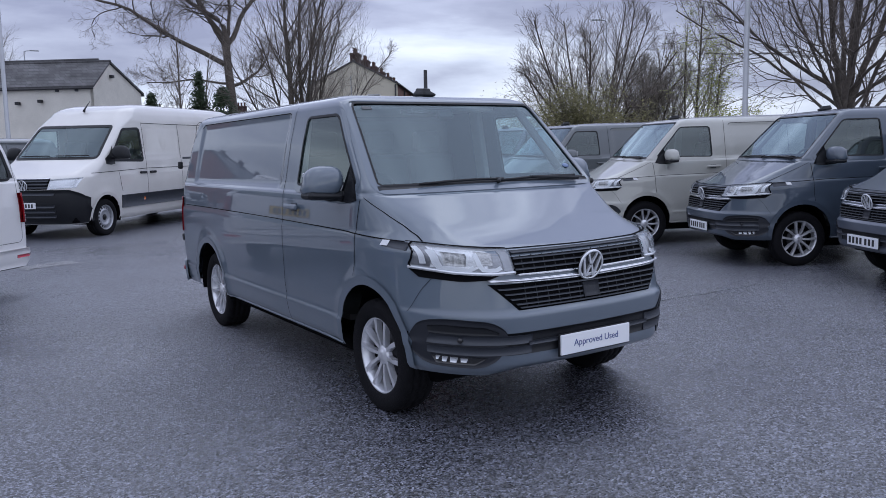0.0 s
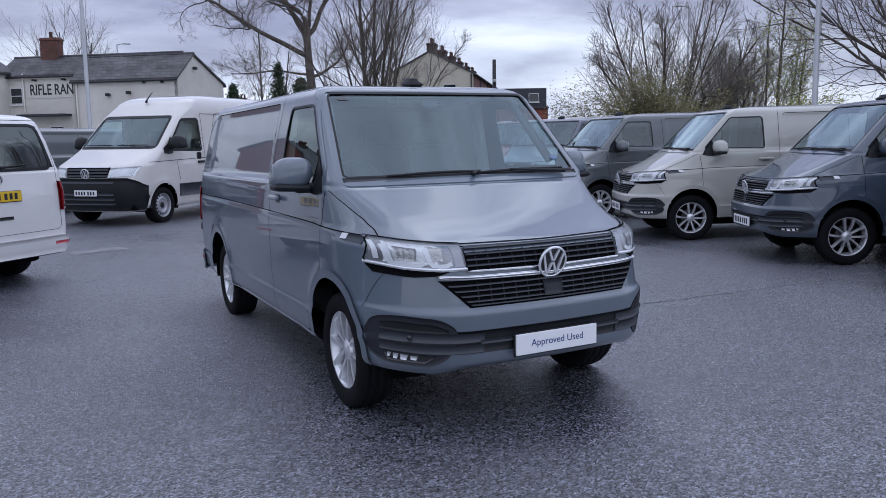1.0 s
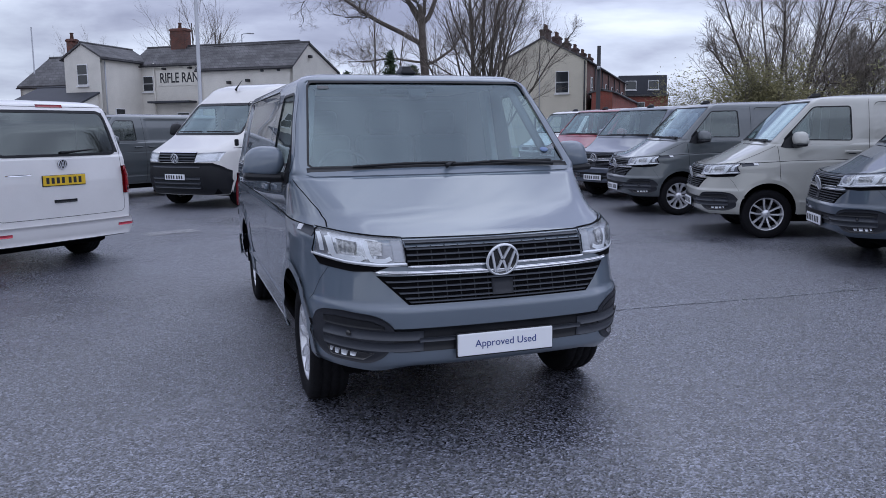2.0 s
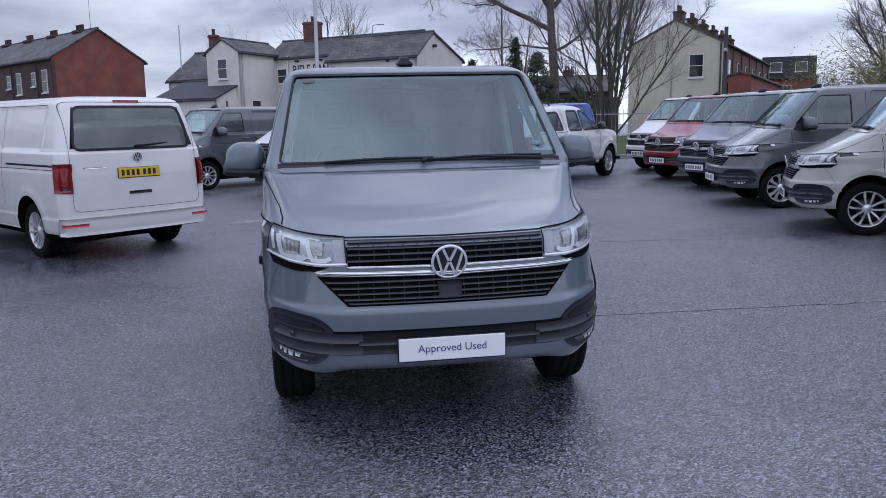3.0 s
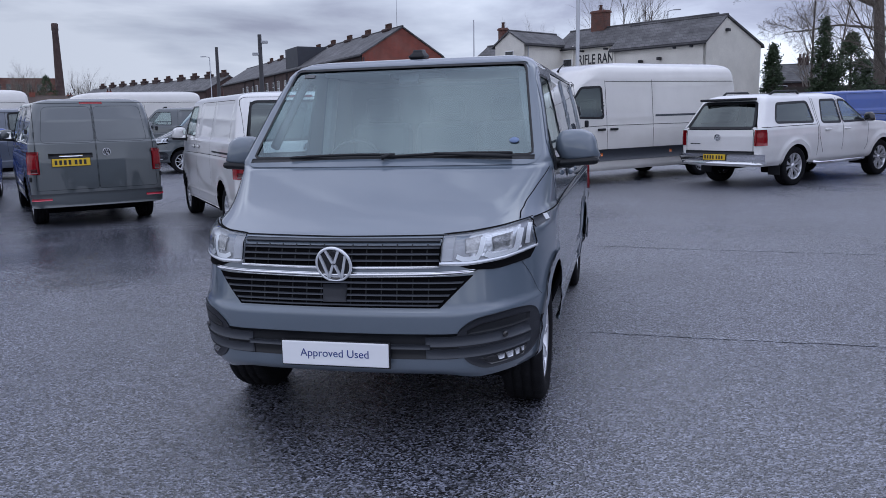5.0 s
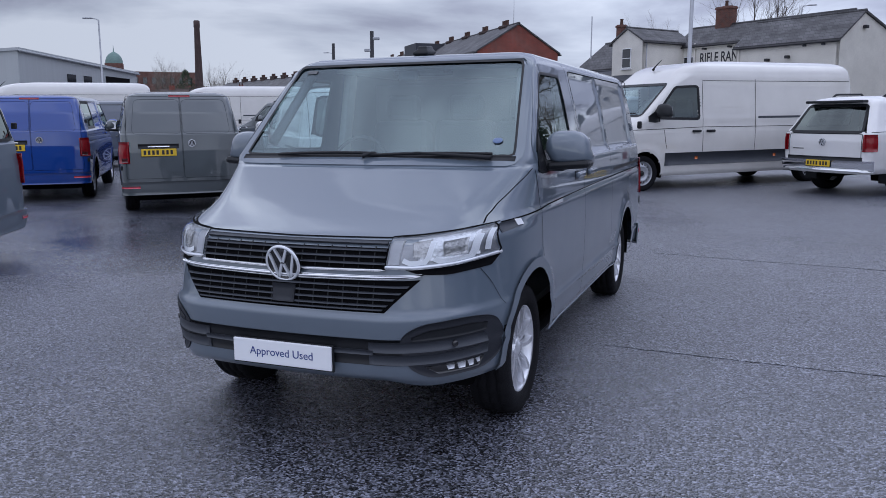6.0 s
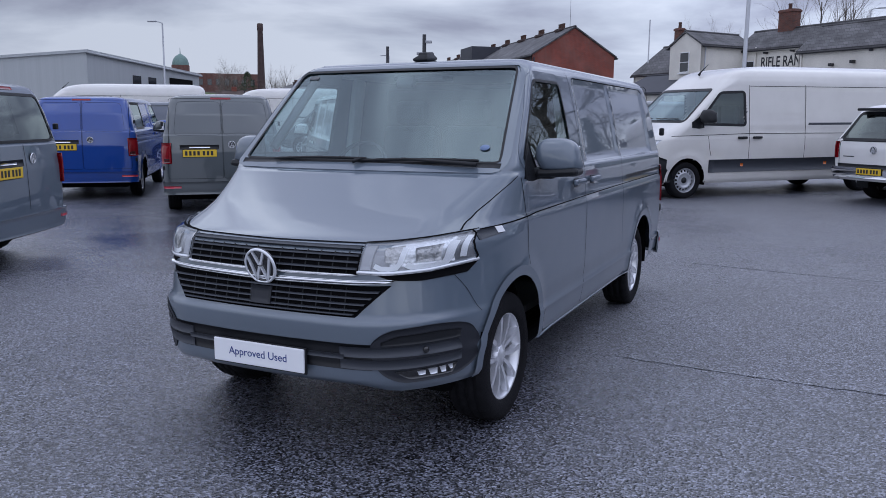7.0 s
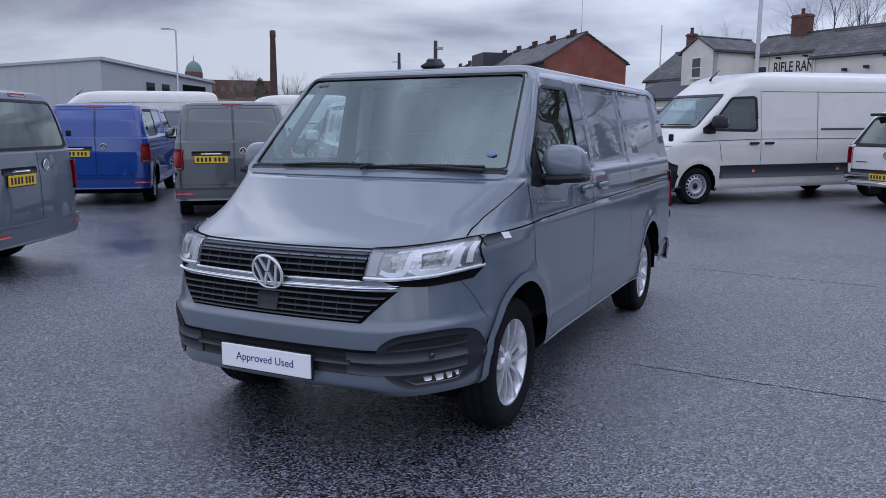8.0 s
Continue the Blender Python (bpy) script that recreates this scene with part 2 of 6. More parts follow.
def asphalt(name="damp_asphalt", base=(0.077, 0.080, 0.099)):
    m = bpy.data.materials.new(name)
    m.use_nodes = True
    n, l = m.node_tree.nodes, m.node_tree.links
    b = n["Principled BSDF"]
    tc = n.new("ShaderNodeTexCoord")

    def noise_node(scale, detail, rough=0.55):
        k = n.new("ShaderNodeTexNoise")
        k.inputs["Scale"].default_value, k.inputs["Detail"].default_value, k.inputs["Roughness"].default_value = scale, detail, rough
        l.new(tc.outputs["Object"], k.inputs["Vector"])
        return k

    def ranged(src, a, c, lo, hi):
        r = n.new("ShaderNodeMapRange")
        for key, v in (("From Min", a), ("From Max", c), ("To Min", lo), ("To Max", hi)):
            r.inputs[key].default_value = v
        l.new(src, r.inputs["Value"])
        return r.outputs["Result"]

    def times(p, q, op="MULTIPLY"):
        k = n.new("ShaderNodeMath")
        k.operation = op
        for i, v in enumerate((p, q)):
            if isinstance(v, float):
                k.inputs[i].default_value = v
            else:
                l.new(v, k.inputs[i])
        return k.outputs["Value"]

    stones = n.new("ShaderNodeTexVoronoi")
    stones.inputs["Scale"].default_value = 105.0
    l.new(tc.outputs["Object"], stones.inputs["Vector"])
    mid, wide, wet = noise_node(38, 5), noise_node(0.7, 6), noise_node(0.22, 4, 0.5)
    sep = n.new("ShaderNodeSeparateColor")
    l.new(stones.outputs["Color"], sep.inputs["Color"])
    grain = times(ranged(sep.outputs["Red"], 0.0, 1.0, 0.12, 1.82), 2.5, "POWER")
    tone = times(times(grain, ranged(mid.outputs["Fac"], 0.3, 0.7, 0.75, 1.25)), ranged(wide.outputs["Fac"], 0.3, 0.7, 0.82, 1.18))
    place = n.new("ShaderNodeSeparateXYZ")
    l.new(tc.outputs["Object"], place.inputs["Vector"])
    low_side = ranged(place.outputs["X"], -0.5, -5.0, 0.0, 0.06)
    damp = ranged(times(wet.outputs["Fac"], low_side, "ADD"), 0.47, 0.61, 0.0, 1.0)
    away = n.new("ShaderNodeVectorMath")
    away.operation = "DISTANCE"
    away.inputs[1].default_value = (-4.9, 2.9, 0.0)
    l.new(tc.outputs["Object"], away.inputs[0])
    soaked = ranged(times(away.outputs["Value"], times(wide.outputs["Fac"], 3.2), "ADD"), 4.4, 2.6, 0.0, 1.0)
    damp = times(damp, soaked, "MAXIMUM")
    tone = times(tone, ranged(damp, 0.0, 1.0, 1.0, 0.88))
    sc = n.new("ShaderNodeVectorMath")
    sc.operation = "SCALE"
    sc.inputs[0].default_value = base
    l.new(tone, sc.inputs["Scale"])
    l.new(sc.outputs["Vector"], b.inputs["Base Color"])
    rough = ranged(damp, 0.0, 1.0, 0.36, 0.22)
    rough = times(rough, ranged(sep.outputs["Green"], 0.0, 1.0, 0.75, 1.3))
    rough = times(rough, ranged(soaked, 0.0, 1.0, 1.0, 0.55))
    l.new(rough, b.inputs["Roughness"])
    bump = n.new("ShaderNodeBump")
    bump.inputs["Distance"].default_value = 0.0078
    l.new(times(ranged(damp, 0.0, 1.0, 1.0, 0.45), ranged(soaked, 0.0, 1.0, 1.0, 0.3)), bump.inputs["Strength"])
    l.new(times(stones.outputs["Distance"], times(mid.outputs["Fac"], 0.5), "ADD"), bump.inputs["Height"])
    l.new(bump.outputs["Normal"], b.inputs["Normal"])
    b.inputs["Specular IOR Level"].default_value, b.inputs["IOR"].default_value = 1.0, 1.72
    return m


ASPHALT = asphalt()
gx = sorted({*np.arange(-45, 45.1, 1.5).tolist(), -1800, -700, -300, -150, -80, 80, 150, 300, 700, 1800})
gy = sorted({*np.arange(-30, 75.1, 1.5).tolist(), -1800, -700, -300, -120, -60, 110, 180, 350, 800, 1800})
gv = [(x, y, gz(x, y)) for y in gy for x in gx]
gw = len(gx)
gf = [(j * gw + i, j * gw + i + 1, (j + 1) * gw + i + 1, (j + 1) * gw + i) for j in range(len(gy) - 1) for i in range(gw - 1)]
ground = new("ground", mesh_from("ground", gv, gf, True))
ground.data.materials.append(ASPHALT)
tagged(ground, "damp dark grey asphalt of a dealer's yard with wet patches", "ground", kind="structure")


def ground_strip(name, label, x0, y0, x1, y1, width, mat, lift=.004, seed=0):
    """A thin uneven strip laid on the yard."""
    r = random.Random(seed)
    n = 60
    d = Vector((x1 - x0, y1 - y0)).normalized()
    nn = Vector((-d.y, d.x))
    vs = []
    for i in range(n + 1):
        c = Vector((x0 + (x1 - x0) * i / n, y0 + (y1 - y0) * i / n)) + nn * r.gauss(0, .008)
        for s in (-1, 1):
            q = c + nn * s * width / 2 * r.uniform(.7, 1.25)
            vs.append((q.x, q.y, gz(q.x, q.y) + lift))
    ob = new(name, mesh_from(name, vs, [(2 * i, 2 * i + 2, 2 * i + 3, 2 * i + 1) for i in range(n)]))
    ob.data.materials.append(mat)
    return tagged(ob, label, "road marking", kind="structure")


JOINT = asphalt("worn_asphalt", (0.094, 0.098, 0.117))
ground_strip("asphalt_joint", "pale worn joint across the asphalt", .95, 3.72, 13, 2.1, .07, JOINT, seed=3)
ground_strip("asphalt_joint", "pale worn joint across the asphalt", 1.05, -.12, 6.6, -.45, .06, JOINT, seed=4)
ground_strip("asphalt_patch", "small dark repaired patch in the asphalt", -2.0, 6.75, -1.25, 7.05, .38, asphalt("patched_asphalt", (0.165, 0.162, 0.170)), seed=5)


# ---- building blocks ----
def part(name, me, mat, parent, label="", smooth=None):
    """Link a mesh (or a bmesh) as one part under a thing or a part."""
    if isinstance(me, bmesh.types.BMesh):
        bm, me = me, bpy.data.meshes.new(name)
        bm.to_mesh(me)
        bm.free()
    if smooth is not None:
        me.polygons.foreach_set("use_smooth", [smooth] * len(me.polygons))
    if mat and not me.materials:
        me.materials.append(mat)
    ob = new(name, me)
    ob.parent = parent
    return tagged(ob, label)


def thing(name, label, category, m=None, group="", kind=""):
    ob = tagged(new(name), label, category, group, kind)
    ob.empty_display_size = 0.2
    if m is not None:
        ob.matrix_basis = m
    return ob


def box_bm(size, at=(0, 0, 0), bevel=0.0, turn=None, bm=None, seg=2):
    bm = bm or bmesh.new()
    m = Matrix.Translation(at) @ (turn or Matrix()) @ Matrix.Diagonal((*size, 1))
    made = bmesh.ops.create_cube(bm, size=1.0, matrix=m)["verts"]
    if bevel:
        edges = list({e for v in made for e in v.link_edges})
        bmesh.ops.bevel(bm, geom=edges, offset=bevel, segments=seg, affect="EDGES", profile=0.5)
    return bm


def tube_mesh(name, points, radii, sides=8, closed_ends=True):
    """A tube along points with a radius at each."""
    verts, faces = [], []
    pts = [Vector(p) for p in points]
    if not hasattr(radii, "__len__"):
        radii = [radii] * len(pts)
    for i, p in enumerate(pts):
        d = (pts[min(i + 1, len(pts) - 1)] - pts[max(i - 1, 0)]).normalized()
        a = d.orthogonal().normalized() if abs(d.z) > 0.99 else d.cross(Vector((0, 0, 1))).normalized()
        b = d.cross(a)
        for k in range(sides):
            t = 2 * math.pi * k / sides
            verts.append(p + radii[i] * (math.cos(t) * a + math.sin(t) * b))
    for i in range(len(pts) - 1):
        for k in range(sides):
            q = (k + 1) % sides
            faces.append((i * sides + k, i * sides + q, (i + 1) * sides + q, (i + 1) * sides + k))
    if closed_ends:
        faces += [tuple(range(sides))[::-1], tuple((len(pts) - 1) * sides + k for k in range(sides))]
    return mesh_from(name, verts, faces, True)


def lathe_mesh(name, profile, n=40, axis="x", smooth=True):
    """Turn (along, radius) pairs round the x or z axis."""
    verts, faces = [], []
    for a, r in profile:
        for k in range(n):
            t = 2 * math.pi * k / n
            c, s = r * math.cos(t), r * math.sin(t)
            verts.append((a, c, s) if axis == "x" else (c, s, a))
    m = len(profile)
    for i in range(m - 1):
        for k in range(n):
            q = (k + 1) % n
            faces.append((i * n + k, i * n + q, (i + 1) * n + q, (i + 1) * n + k))
    return mesh_from(name, verts, faces, smooth)


def text_mesh(name, words, size, depth=0.001, bold=0.0):
    cu = bpy.data.curves.new(name, "FONT")
    cu.body, cu.size, cu.align_x, cu.align_y, cu.extrude, cu.offset = words, size, "CENTER", "CENTER", depth, bold
    ob = bpy.data.objects.new(name, cu)
    scene.collection.objects.link(ob)
    dg = bpy.context.evaluated_depsgraph_get()
    me = bpy.data.meshes.new_from_object(ob.evaluated_get(dg))
    bpy.data.objects.remove(ob)
    me.materials.clear()
    return me


def along(pts, n):
    """n + 1 points evenly along a polyline of (a, z) pairs."""
    p = np.array(pts, float)
    seg = np.hypot(*np.diff(p, axis=0).T)
    d = np.concatenate([[0], np.cumsum(seg)])
    t = np.linspace(0, d[-1], n + 1)
    return np.stack([np.interp(t, d, p[:, 0]), np.interp(t, d, p[:, 1])], 1)


def inside(poly, a, z):
    hit = False
    j = len(poly) - 1
    for i in range(len(poly)):
        (x1, y1), (x2, y2) = poly[i], poly[j]
        if (y1 > z) != (y2 > z) and a < (x2 - x1) * (z - y1) / (y2 - y1) + x1:
            hit = not hit
        j = i
    return hit


def rounded(poly, r, n=4):
    """The polygon with its corners rounded off."""
    out = []
    k = len(poly)
    for i in range(k):
        p0, p, p1 = np.array(poly[i - 1], float), np.array(poly[i], float), np.array(poly[(i + 1) % k], float)
        d0, d1 = p0 - p, p1 - p
        q = min(r, 0.45 * np.hypot(*d0), 0.45 * np.hypot(*d1))
        a, b = p + d0 / np.hypot(*d0) * q, p + d1 / np.hypot(*d1) * q
        for t in np.linspace(0, 1, n + 1):
            out.append(tuple((1 - t) ** 2 * a + 2 * t * (1 - t) * p + t * t * b))
    return out


def grown(poly, d):
    """The outline pushed outwards by d."""
    p = np.array(poly, float)
    t = np.roll(p, -1, 0) - np.roll(p, 1, 0)
    n = np.stack([t[:, 1], -t[:, 0]], 1) / np.maximum(1e-6, np.hypot(t[:, 0], t[:, 1]))[:, None]
    if ((p - p.mean(0)) * n).sum() < 0:
        n = -n
    return [tuple(q) for q in p + n * d]


class Skin:
    """The outer surface of a vehicle: for every height an outline seen from above, with a bowed nose, round corners and straight sides."""

    def __init__(self, front, width, rear, bow, ca, cb, ra=0.12, rb=0.12, rbow=0.05, panels=(), arches=(), flare=0.012, arch_r=0.40, panels_right=None):
        self.t = [np.array(k).T for k in (front, width, rear, bow, ca, cb)]
        self.ra, self.rb, self.rbow, self.panels, self.arches, self.flare, self.arch_r = ra, rb, rbow, panels, arches, flare, arch_r
        self.panels_right = panels if panels_right is None else panels_right

    def at(self, z):
        return [float(np.interp(z, t[0], t[1])) for t in self.t]

    def front(self, x, z):
        f, w, r, bow, a, b = self.at(z)
        x = min(abs(x), w)
        y = f + bow * (x / w) ** 2
        if x > w - a:
            u = min(1.0, (x - w + a) / a)
            y += b * (1 - math.sqrt(max(0.0, 1 - u * u)))
        return y

    def rear(self, x, z):
        f, w, r, bow, a, b = self.at(z)
        x = min(abs(x), w)
        y = r - self.rbow * (x / w) ** 2
        if x > w - self.ra:
            u = min(1.0, (x - w + self.ra) / self.ra)
            y -= self.rb * (1 - math.sqrt(max(0.0, 1 - u * u)))
        return y

    def dent(self, y, z):
        d = 0.0
        for y0, y1, z0, z1, depth in self.panels:
            k = min(y - y0, y1 - y, z - z0, z1 - z)
            d -= depth * min(1.0, max(0.0, k / 0.034 + 0.5))
        for yc, zc in self.arches:
            r = math.hypot(y - yc, z - zc)
            d += self.flare * max(0.0, 1 - abs(r - self.arch_r - 0.02) / 0.09)
        return d

    def side(self, y, z, plain=False):
        f, w, r, bow, a, b = self.at(z)
        x = w
        y0 = f + bow + b
        if y < y0:
            lo, hi = 0.0, w
            for _ in range(26):
                mid = (lo + hi) / 2
                if self.front(mid, z) < y:
                    lo = mid
                else:
                    hi = mid
            x = lo
        elif y > r - self.rbow - self.rb:
            u = min(1.0, (y - (r - self.rbow - self.rb)) / self.rb)
            x = w - self.ra * (1 - math.sqrt(max(0.0, 1 - u * u)))
        return x if plain else x + self.dent(y, z)

    def outline(self, z, nf, nc, ns, nr):
        """Half outline from the nose's middle over the side to the tail's middle."""
        f, w, r, bow, a, b = self.at(z)
        pts = [(x, self.front(x, z)) for x in np.linspace(0, w - a, nf + 1)]
        for t in np.linspace(0, math.pi / 2, nc + 1)[1:]:
            x = w - a + a * math.sin(t)
            pts.append((x, self.front(x, z)))
        y0, y1 = f + bow + b, r - self.rbow - self.rb
        for y in np.linspace(y0, y1, ns + 1)[1:]:
            pts.append((w + self.dent(y, z), float(y)))
        for t in np.linspace(0, math.pi / 2, nr + 1)[1:]:
            x = w - self.ra + self.ra * math.cos(t)
            pts.append((x, self.rear(x, z)))
        for x in np.linspace(w - self.ra, 0, 6)[1:]:
            pts.append((float(x), self.rear(x, z)))
        return pts

    def shell(self, name, levels, ns, holes_side=(), holes_left=(), holes_right=(), holes_front=(), holes_rear=(), nf=16, nc=16, nr=6):
        """The skin as a mesh, open where windows and wheels are."""
        verts, faces = [], []
        half = [self.outline(z, nf, nc, ns, nr) for z in levels]
        keep, self.panels = self.panels, self.panels_right
        other = [self.outline(z, nf, nc, ns, nr) for z in levels]
        self.panels = keep
        k = len(half[0])
        n = 2 * k - 2
        for z, h, g in zip(levels, half, other):
            verts += [(x, y, z) for x, y in h] + [(-x, y, z) for x, y in g[-2:0:-1]]
        for j in range(len(levels) - 1):
            for i in range(n):
                q = (i + 1) % n
                quad = (j * n + i, j * n + q, (j + 1) * n + q, (j + 1) * n + i)
                c = np.mean([verts[v] for v in quad], 0)
                hs = i % n
                hs = hs if hs < k - 1 else n - 1 - hs
                region = "f" if hs < nf + nc else "s" if hs < nf + nc + ns + nr else "r"
                cut = False
                if region == "f":
                    cut = any(inside(p, c[0], c[2]) for p in holes_front)
                if region in "sf":
                    sides = (*holes_side, *(holes_left if c[0] > 0 else holes_right))
                    cut = cut or any(inside(p, c[1], c[2]) for p in sides)
                if region == "r":
                    cut = any(inside(p, c[0], c[2]) for p in holes_rear)
                if region == "s" or (region == "f" and c[2] < 1.0):
                    cut = cut or any(math.hypot(c[1] - yc, c[2] - zc) < self.arch_r for yc, zc in self.arches)
                if not cut:
                    faces.append(quad)
        top = (len(levels) - 1) * n
        faces += [(top + i, top + i + 1, top + n - 1 - i, top + (n - i) % n) for i in range(1, k - 2)]
        faces.append((top, top + 1, top + n - 1))
        return mesh_from(name, verts, faces, True)

    def point(self, where, a, z, off):
        """A point of the skin by its face and two coordinates, off metres proud of it."""
        s = -1 if where == "right" else 1
        fn = {"front": self.front, "rear": self.rear}.get(where, self.side)
        e = 0.01

        def p(a, z):
            keep, self.panels = self.panels, self.panels_right if where == "right" else self.panels
            v = fn(a, z)
            self.panels = keep
            return Vector((a, v, z)) if where in ("front", "rear") else Vector((s * v, a, z))
        c = p(a, z)
        if not off:
            return c
        nrm = (p(a + e, z) - p(a - e, z)).cross(p(a, z + e) - p(a, z - e))
        out = Vector((0, -1, 0)) if where == "front" else Vector((0, 1, 0)) if where == "rear" else Vector((s, 0, 0))
        if nrm.dot(out) < 0:
            nrm.negate()
        return c + nrm.normalized() * off

    def patch(self, name, where, upper, lower, off=0.004, nu=16, nv=4, thick=0.012, smooth=True, bulge=0.0):
        """A panel that follows the skin between two lines of (a, z), with returned edges."""
        u, lo = along(upper, nu), along(lower, nu)
        verts, faces = [], []
        for j in range(nv + 1):
            for i in range(nu + 1):
                a, z = u[i] + (lo[i] - u[i]) * j / nv
                verts.append(self.point(where, a, z, off + bulge * math.sin(math.pi * j / nv)))
        w = nu + 1
        for j in range(nv):
            for i in range(nu):
                faces.append((j * w + i, j * w + i + 1, (j + 1) * w + i + 1, (j + 1) * w + i))
        if thick:
            ring = [i for i in range(w)] + [j * w + nu for j in range(1, nv + 1)] + [nv * w + i for i in range(nu - 1, -1, -1)] + [j * w for j in range(nv - 1, 0, -1)]
            base = len(verts)
            for r in ring:
                j, i = divmod(r, w)
                a, z = u[i] + (lo[i] - u[i]) * j / nv
                verts.append(self.point(where, a, z, off - thick))
            m = len(ring)
            faces += [(ring[q], ring[(q + 1) % m], base + (q + 1) % m, base + q) for q in range(m)]
        me = mesh_from(name, verts, faces, smooth)
        mid = self.point(where, *((u[nu // 2] + lo[nu // 2]) / 2), 1.0) - self.point(where, *((u[nu // 2] + lo[nu // 2]) / 2), 0)
        if me.polygons[(nv // 2) * nu + nu // 2].normal.dot(mid) < 0:
            me.flip_normals()
        return me

    def strip(self, name, where, line, width, off=0.003, closed=False, n=None):
        """A thin band along a line of (a, z) on the skin."""
        pts = list(line) + ([line[0]] if closed else [])
        total = sum(math.dist(p, q) for p, q in zip(pts, pts[1:]))
        c = along(pts, n or max(6, int(total / 0.03)))
        if closed:
            c = c[:-1]
        k = len(c)
        verts, faces = [], []
        for i in range(k):
            d = c[(i + 1) % k] - c[i - 1] if closed else c[min(i + 1, k - 1)] - c[max(i - 1, 0)]
            d = d / max(1e-6, np.hypot(*d))
            nn = np.array((-d[1], d[0])) * width / 2
            for q in (c[i] + nn, c[i] - nn):
                verts.append(self.point(where, q[0], q[1], off))
        for i in range(k if closed else k - 1):
            j = (i + 1) % k
            faces.append((2 * i, 2 * j, 2 * j + 1, 2 * i + 1))
        return mesh_from(name, verts, faces, True)


def split(poly):
    """Upper and lower lines of a closed outline, from its least to its greatest first coordinate."""
    i0 = min(range(len(poly)), key=lambda i: poly[i][0])
    i1 = max(range(len(poly)), key=lambda i: poly[i][0])
    n = len(poly)
    a = [poly[(i0 + k) % n] for k in range((i1 - i0) % n + 1)]
    b = [poly[(i1 + k) % n] for k in range((i0 - i1) % n + 1)][::-1]
    return (a, b) if sum(p[1] for p in a) / len(a) > sum(p[1] for p in b) / len(b) else (b, a)


# ---- wheels ----
def build_wheel(parent, x, y, r, width, style, cache):
    """A tyre with a rim under a vehicle; the outer face looks to the side on which it stands."""
    s = 1 if x > 0 else -1
    key = (r, width, style)
    if key not in cache:
        h = width / 2
        rr = r * 0.665
        tyre = lathe_mesh("tyre", [(-h * .8, rr * .98), (-h * .98, rr * 1.1), (-h, r * .88), (-h * .88, r * .965), (-h * .7, r * .992),
                                   (-h * .52, r), (-h * .5, r - .009), (-h * .42, r - .009), (-h * .4, r), (-h * .06, r), (-h * .04, r - .009), (h * .04, r - .009), (h * .06, r),
                                   (h * .4, r), (h * .42, r - .009), (h * .5, r - .009), (h * .52, r),
                                   (h * .7, r * .992), (h * .88, r * .965), (h, r * .88), (h * .985, rr * 1.1), (h * .86, rr * 1.01), (h * .78, rr * .98)], 96)
        rows = len(tyre.vertices) // 96
        for q in tyre.vertices:
            row, k = divmod(q.index, 96)
            if k % 4 == 0 and row in (4, 5, 8, 9, 12, 13, 16, 17):
                f = 1 - .010 / r
                q.co.y *= f
                q.co.z *= f
        barrel = lathe_mesh("rim", [(h * .80, rr * 1.02), (h * .84, rr * 1.0), (h * .80, rr * .965), (h * .62, rr * .93), (h * .1, rr * .86), (-h * .8, rr * .84)], 48)
        bm = bmesh.new()
        if style == "alloy":
            for k in range(5):
                for side in (-1, 1):
                    t = 2 * math.pi * k / 5 + math.pi / 2
                    p0 = Vector((h * .60, 0.017 * side, 0.04))
                    p1 = Vector((h * .80, 0.056 * side, rr * .955))
                    w0, w1 = 0.020, 0.030
                    vs = []
                    for p, w in ((p0, w0), (p0.lerp(p1, .55) + Vector((.006, 0.006 * side, 0)), (w0 + w1) / 2.1), (p1, w1)):
                        for dx, dy in ((0, -w / 2), (0, w / 2), (-.035, w / 2), (-.035, -w / 2)):
                            q = p + Vector((dx, dy, 0))
                            vs.append(bm.verts.new((q.x, q.y * math.cos(t) + q.z * math.sin(t), -q.y * math.sin(t) + q.z * math.cos(t))))
                    for a in (0, 4):
                        for i in range(4):
                            j = (i + 1) % 4
                            bm.faces.new((vs[a + i], vs[a + j], vs[a + 4 + j], vs[a + 4 + i]))
        elif style == "turbine":
            for k in range(5):
                t = 2 * math.pi * k / 5 + math.pi / 2
                for side in (-1, 1):
                    vs = []
                    for rad, off0, off1, xx in ((.05, 0.005, .035, .62), (rr * .6, .012, .05, .72), (rr * .95, .03, .11, .78)):
                        for dx in (0, -.03):
                            for o in (off0, off1):
                                q = Vector((h * xx + dx, side * o, rad))
                                vs.append(bm.verts.new((q.x, q.y * math.cos(t) + q.z * math.sin(t), -q.y * math.sin(t) + q.z * math.cos(t))))
                    for a in (0, 4):
                        for i, j in ((0, 1), (1, 3), (3, 2), (2, 0)):
                            bm.faces.new((vs[a + i], vs[a + j], vs[a + 4 + j], vs[a + 4 + i]))
        else:
            n = 16
            rings = [(h * .35, rr * .98), (h * .5, rr * .86), (h * .62, rr * .70), (h * .72, rr * .6), (h * .55, rr * .42), (h * .55, rr * .1)]
            vv = [[bm.verts.new((a, q * math.cos(2 * math.pi * (k + .5 * (i % 2) * 0) / (2 * n)), q * math.sin(2 * math.pi * k / (2 * n)))) for k in range(2 * n)] for i, (a, q) in enumerate(rings)]
            for i in range(len(rings) - 1):
                for k in range(2 * n):
                    if i == 1 and k % 2 == 0:
                        continue
                    bm.faces.new((vv[i][k], vv[i][(k + 1) % (2 * n)], vv[i + 1][(k + 1) % (2 * n)], vv[i + 1][k]))
        bmesh.ops.recalc_face_normals(bm, faces=bm.faces)
        spokes = bpy.data.meshes.new("spokes")
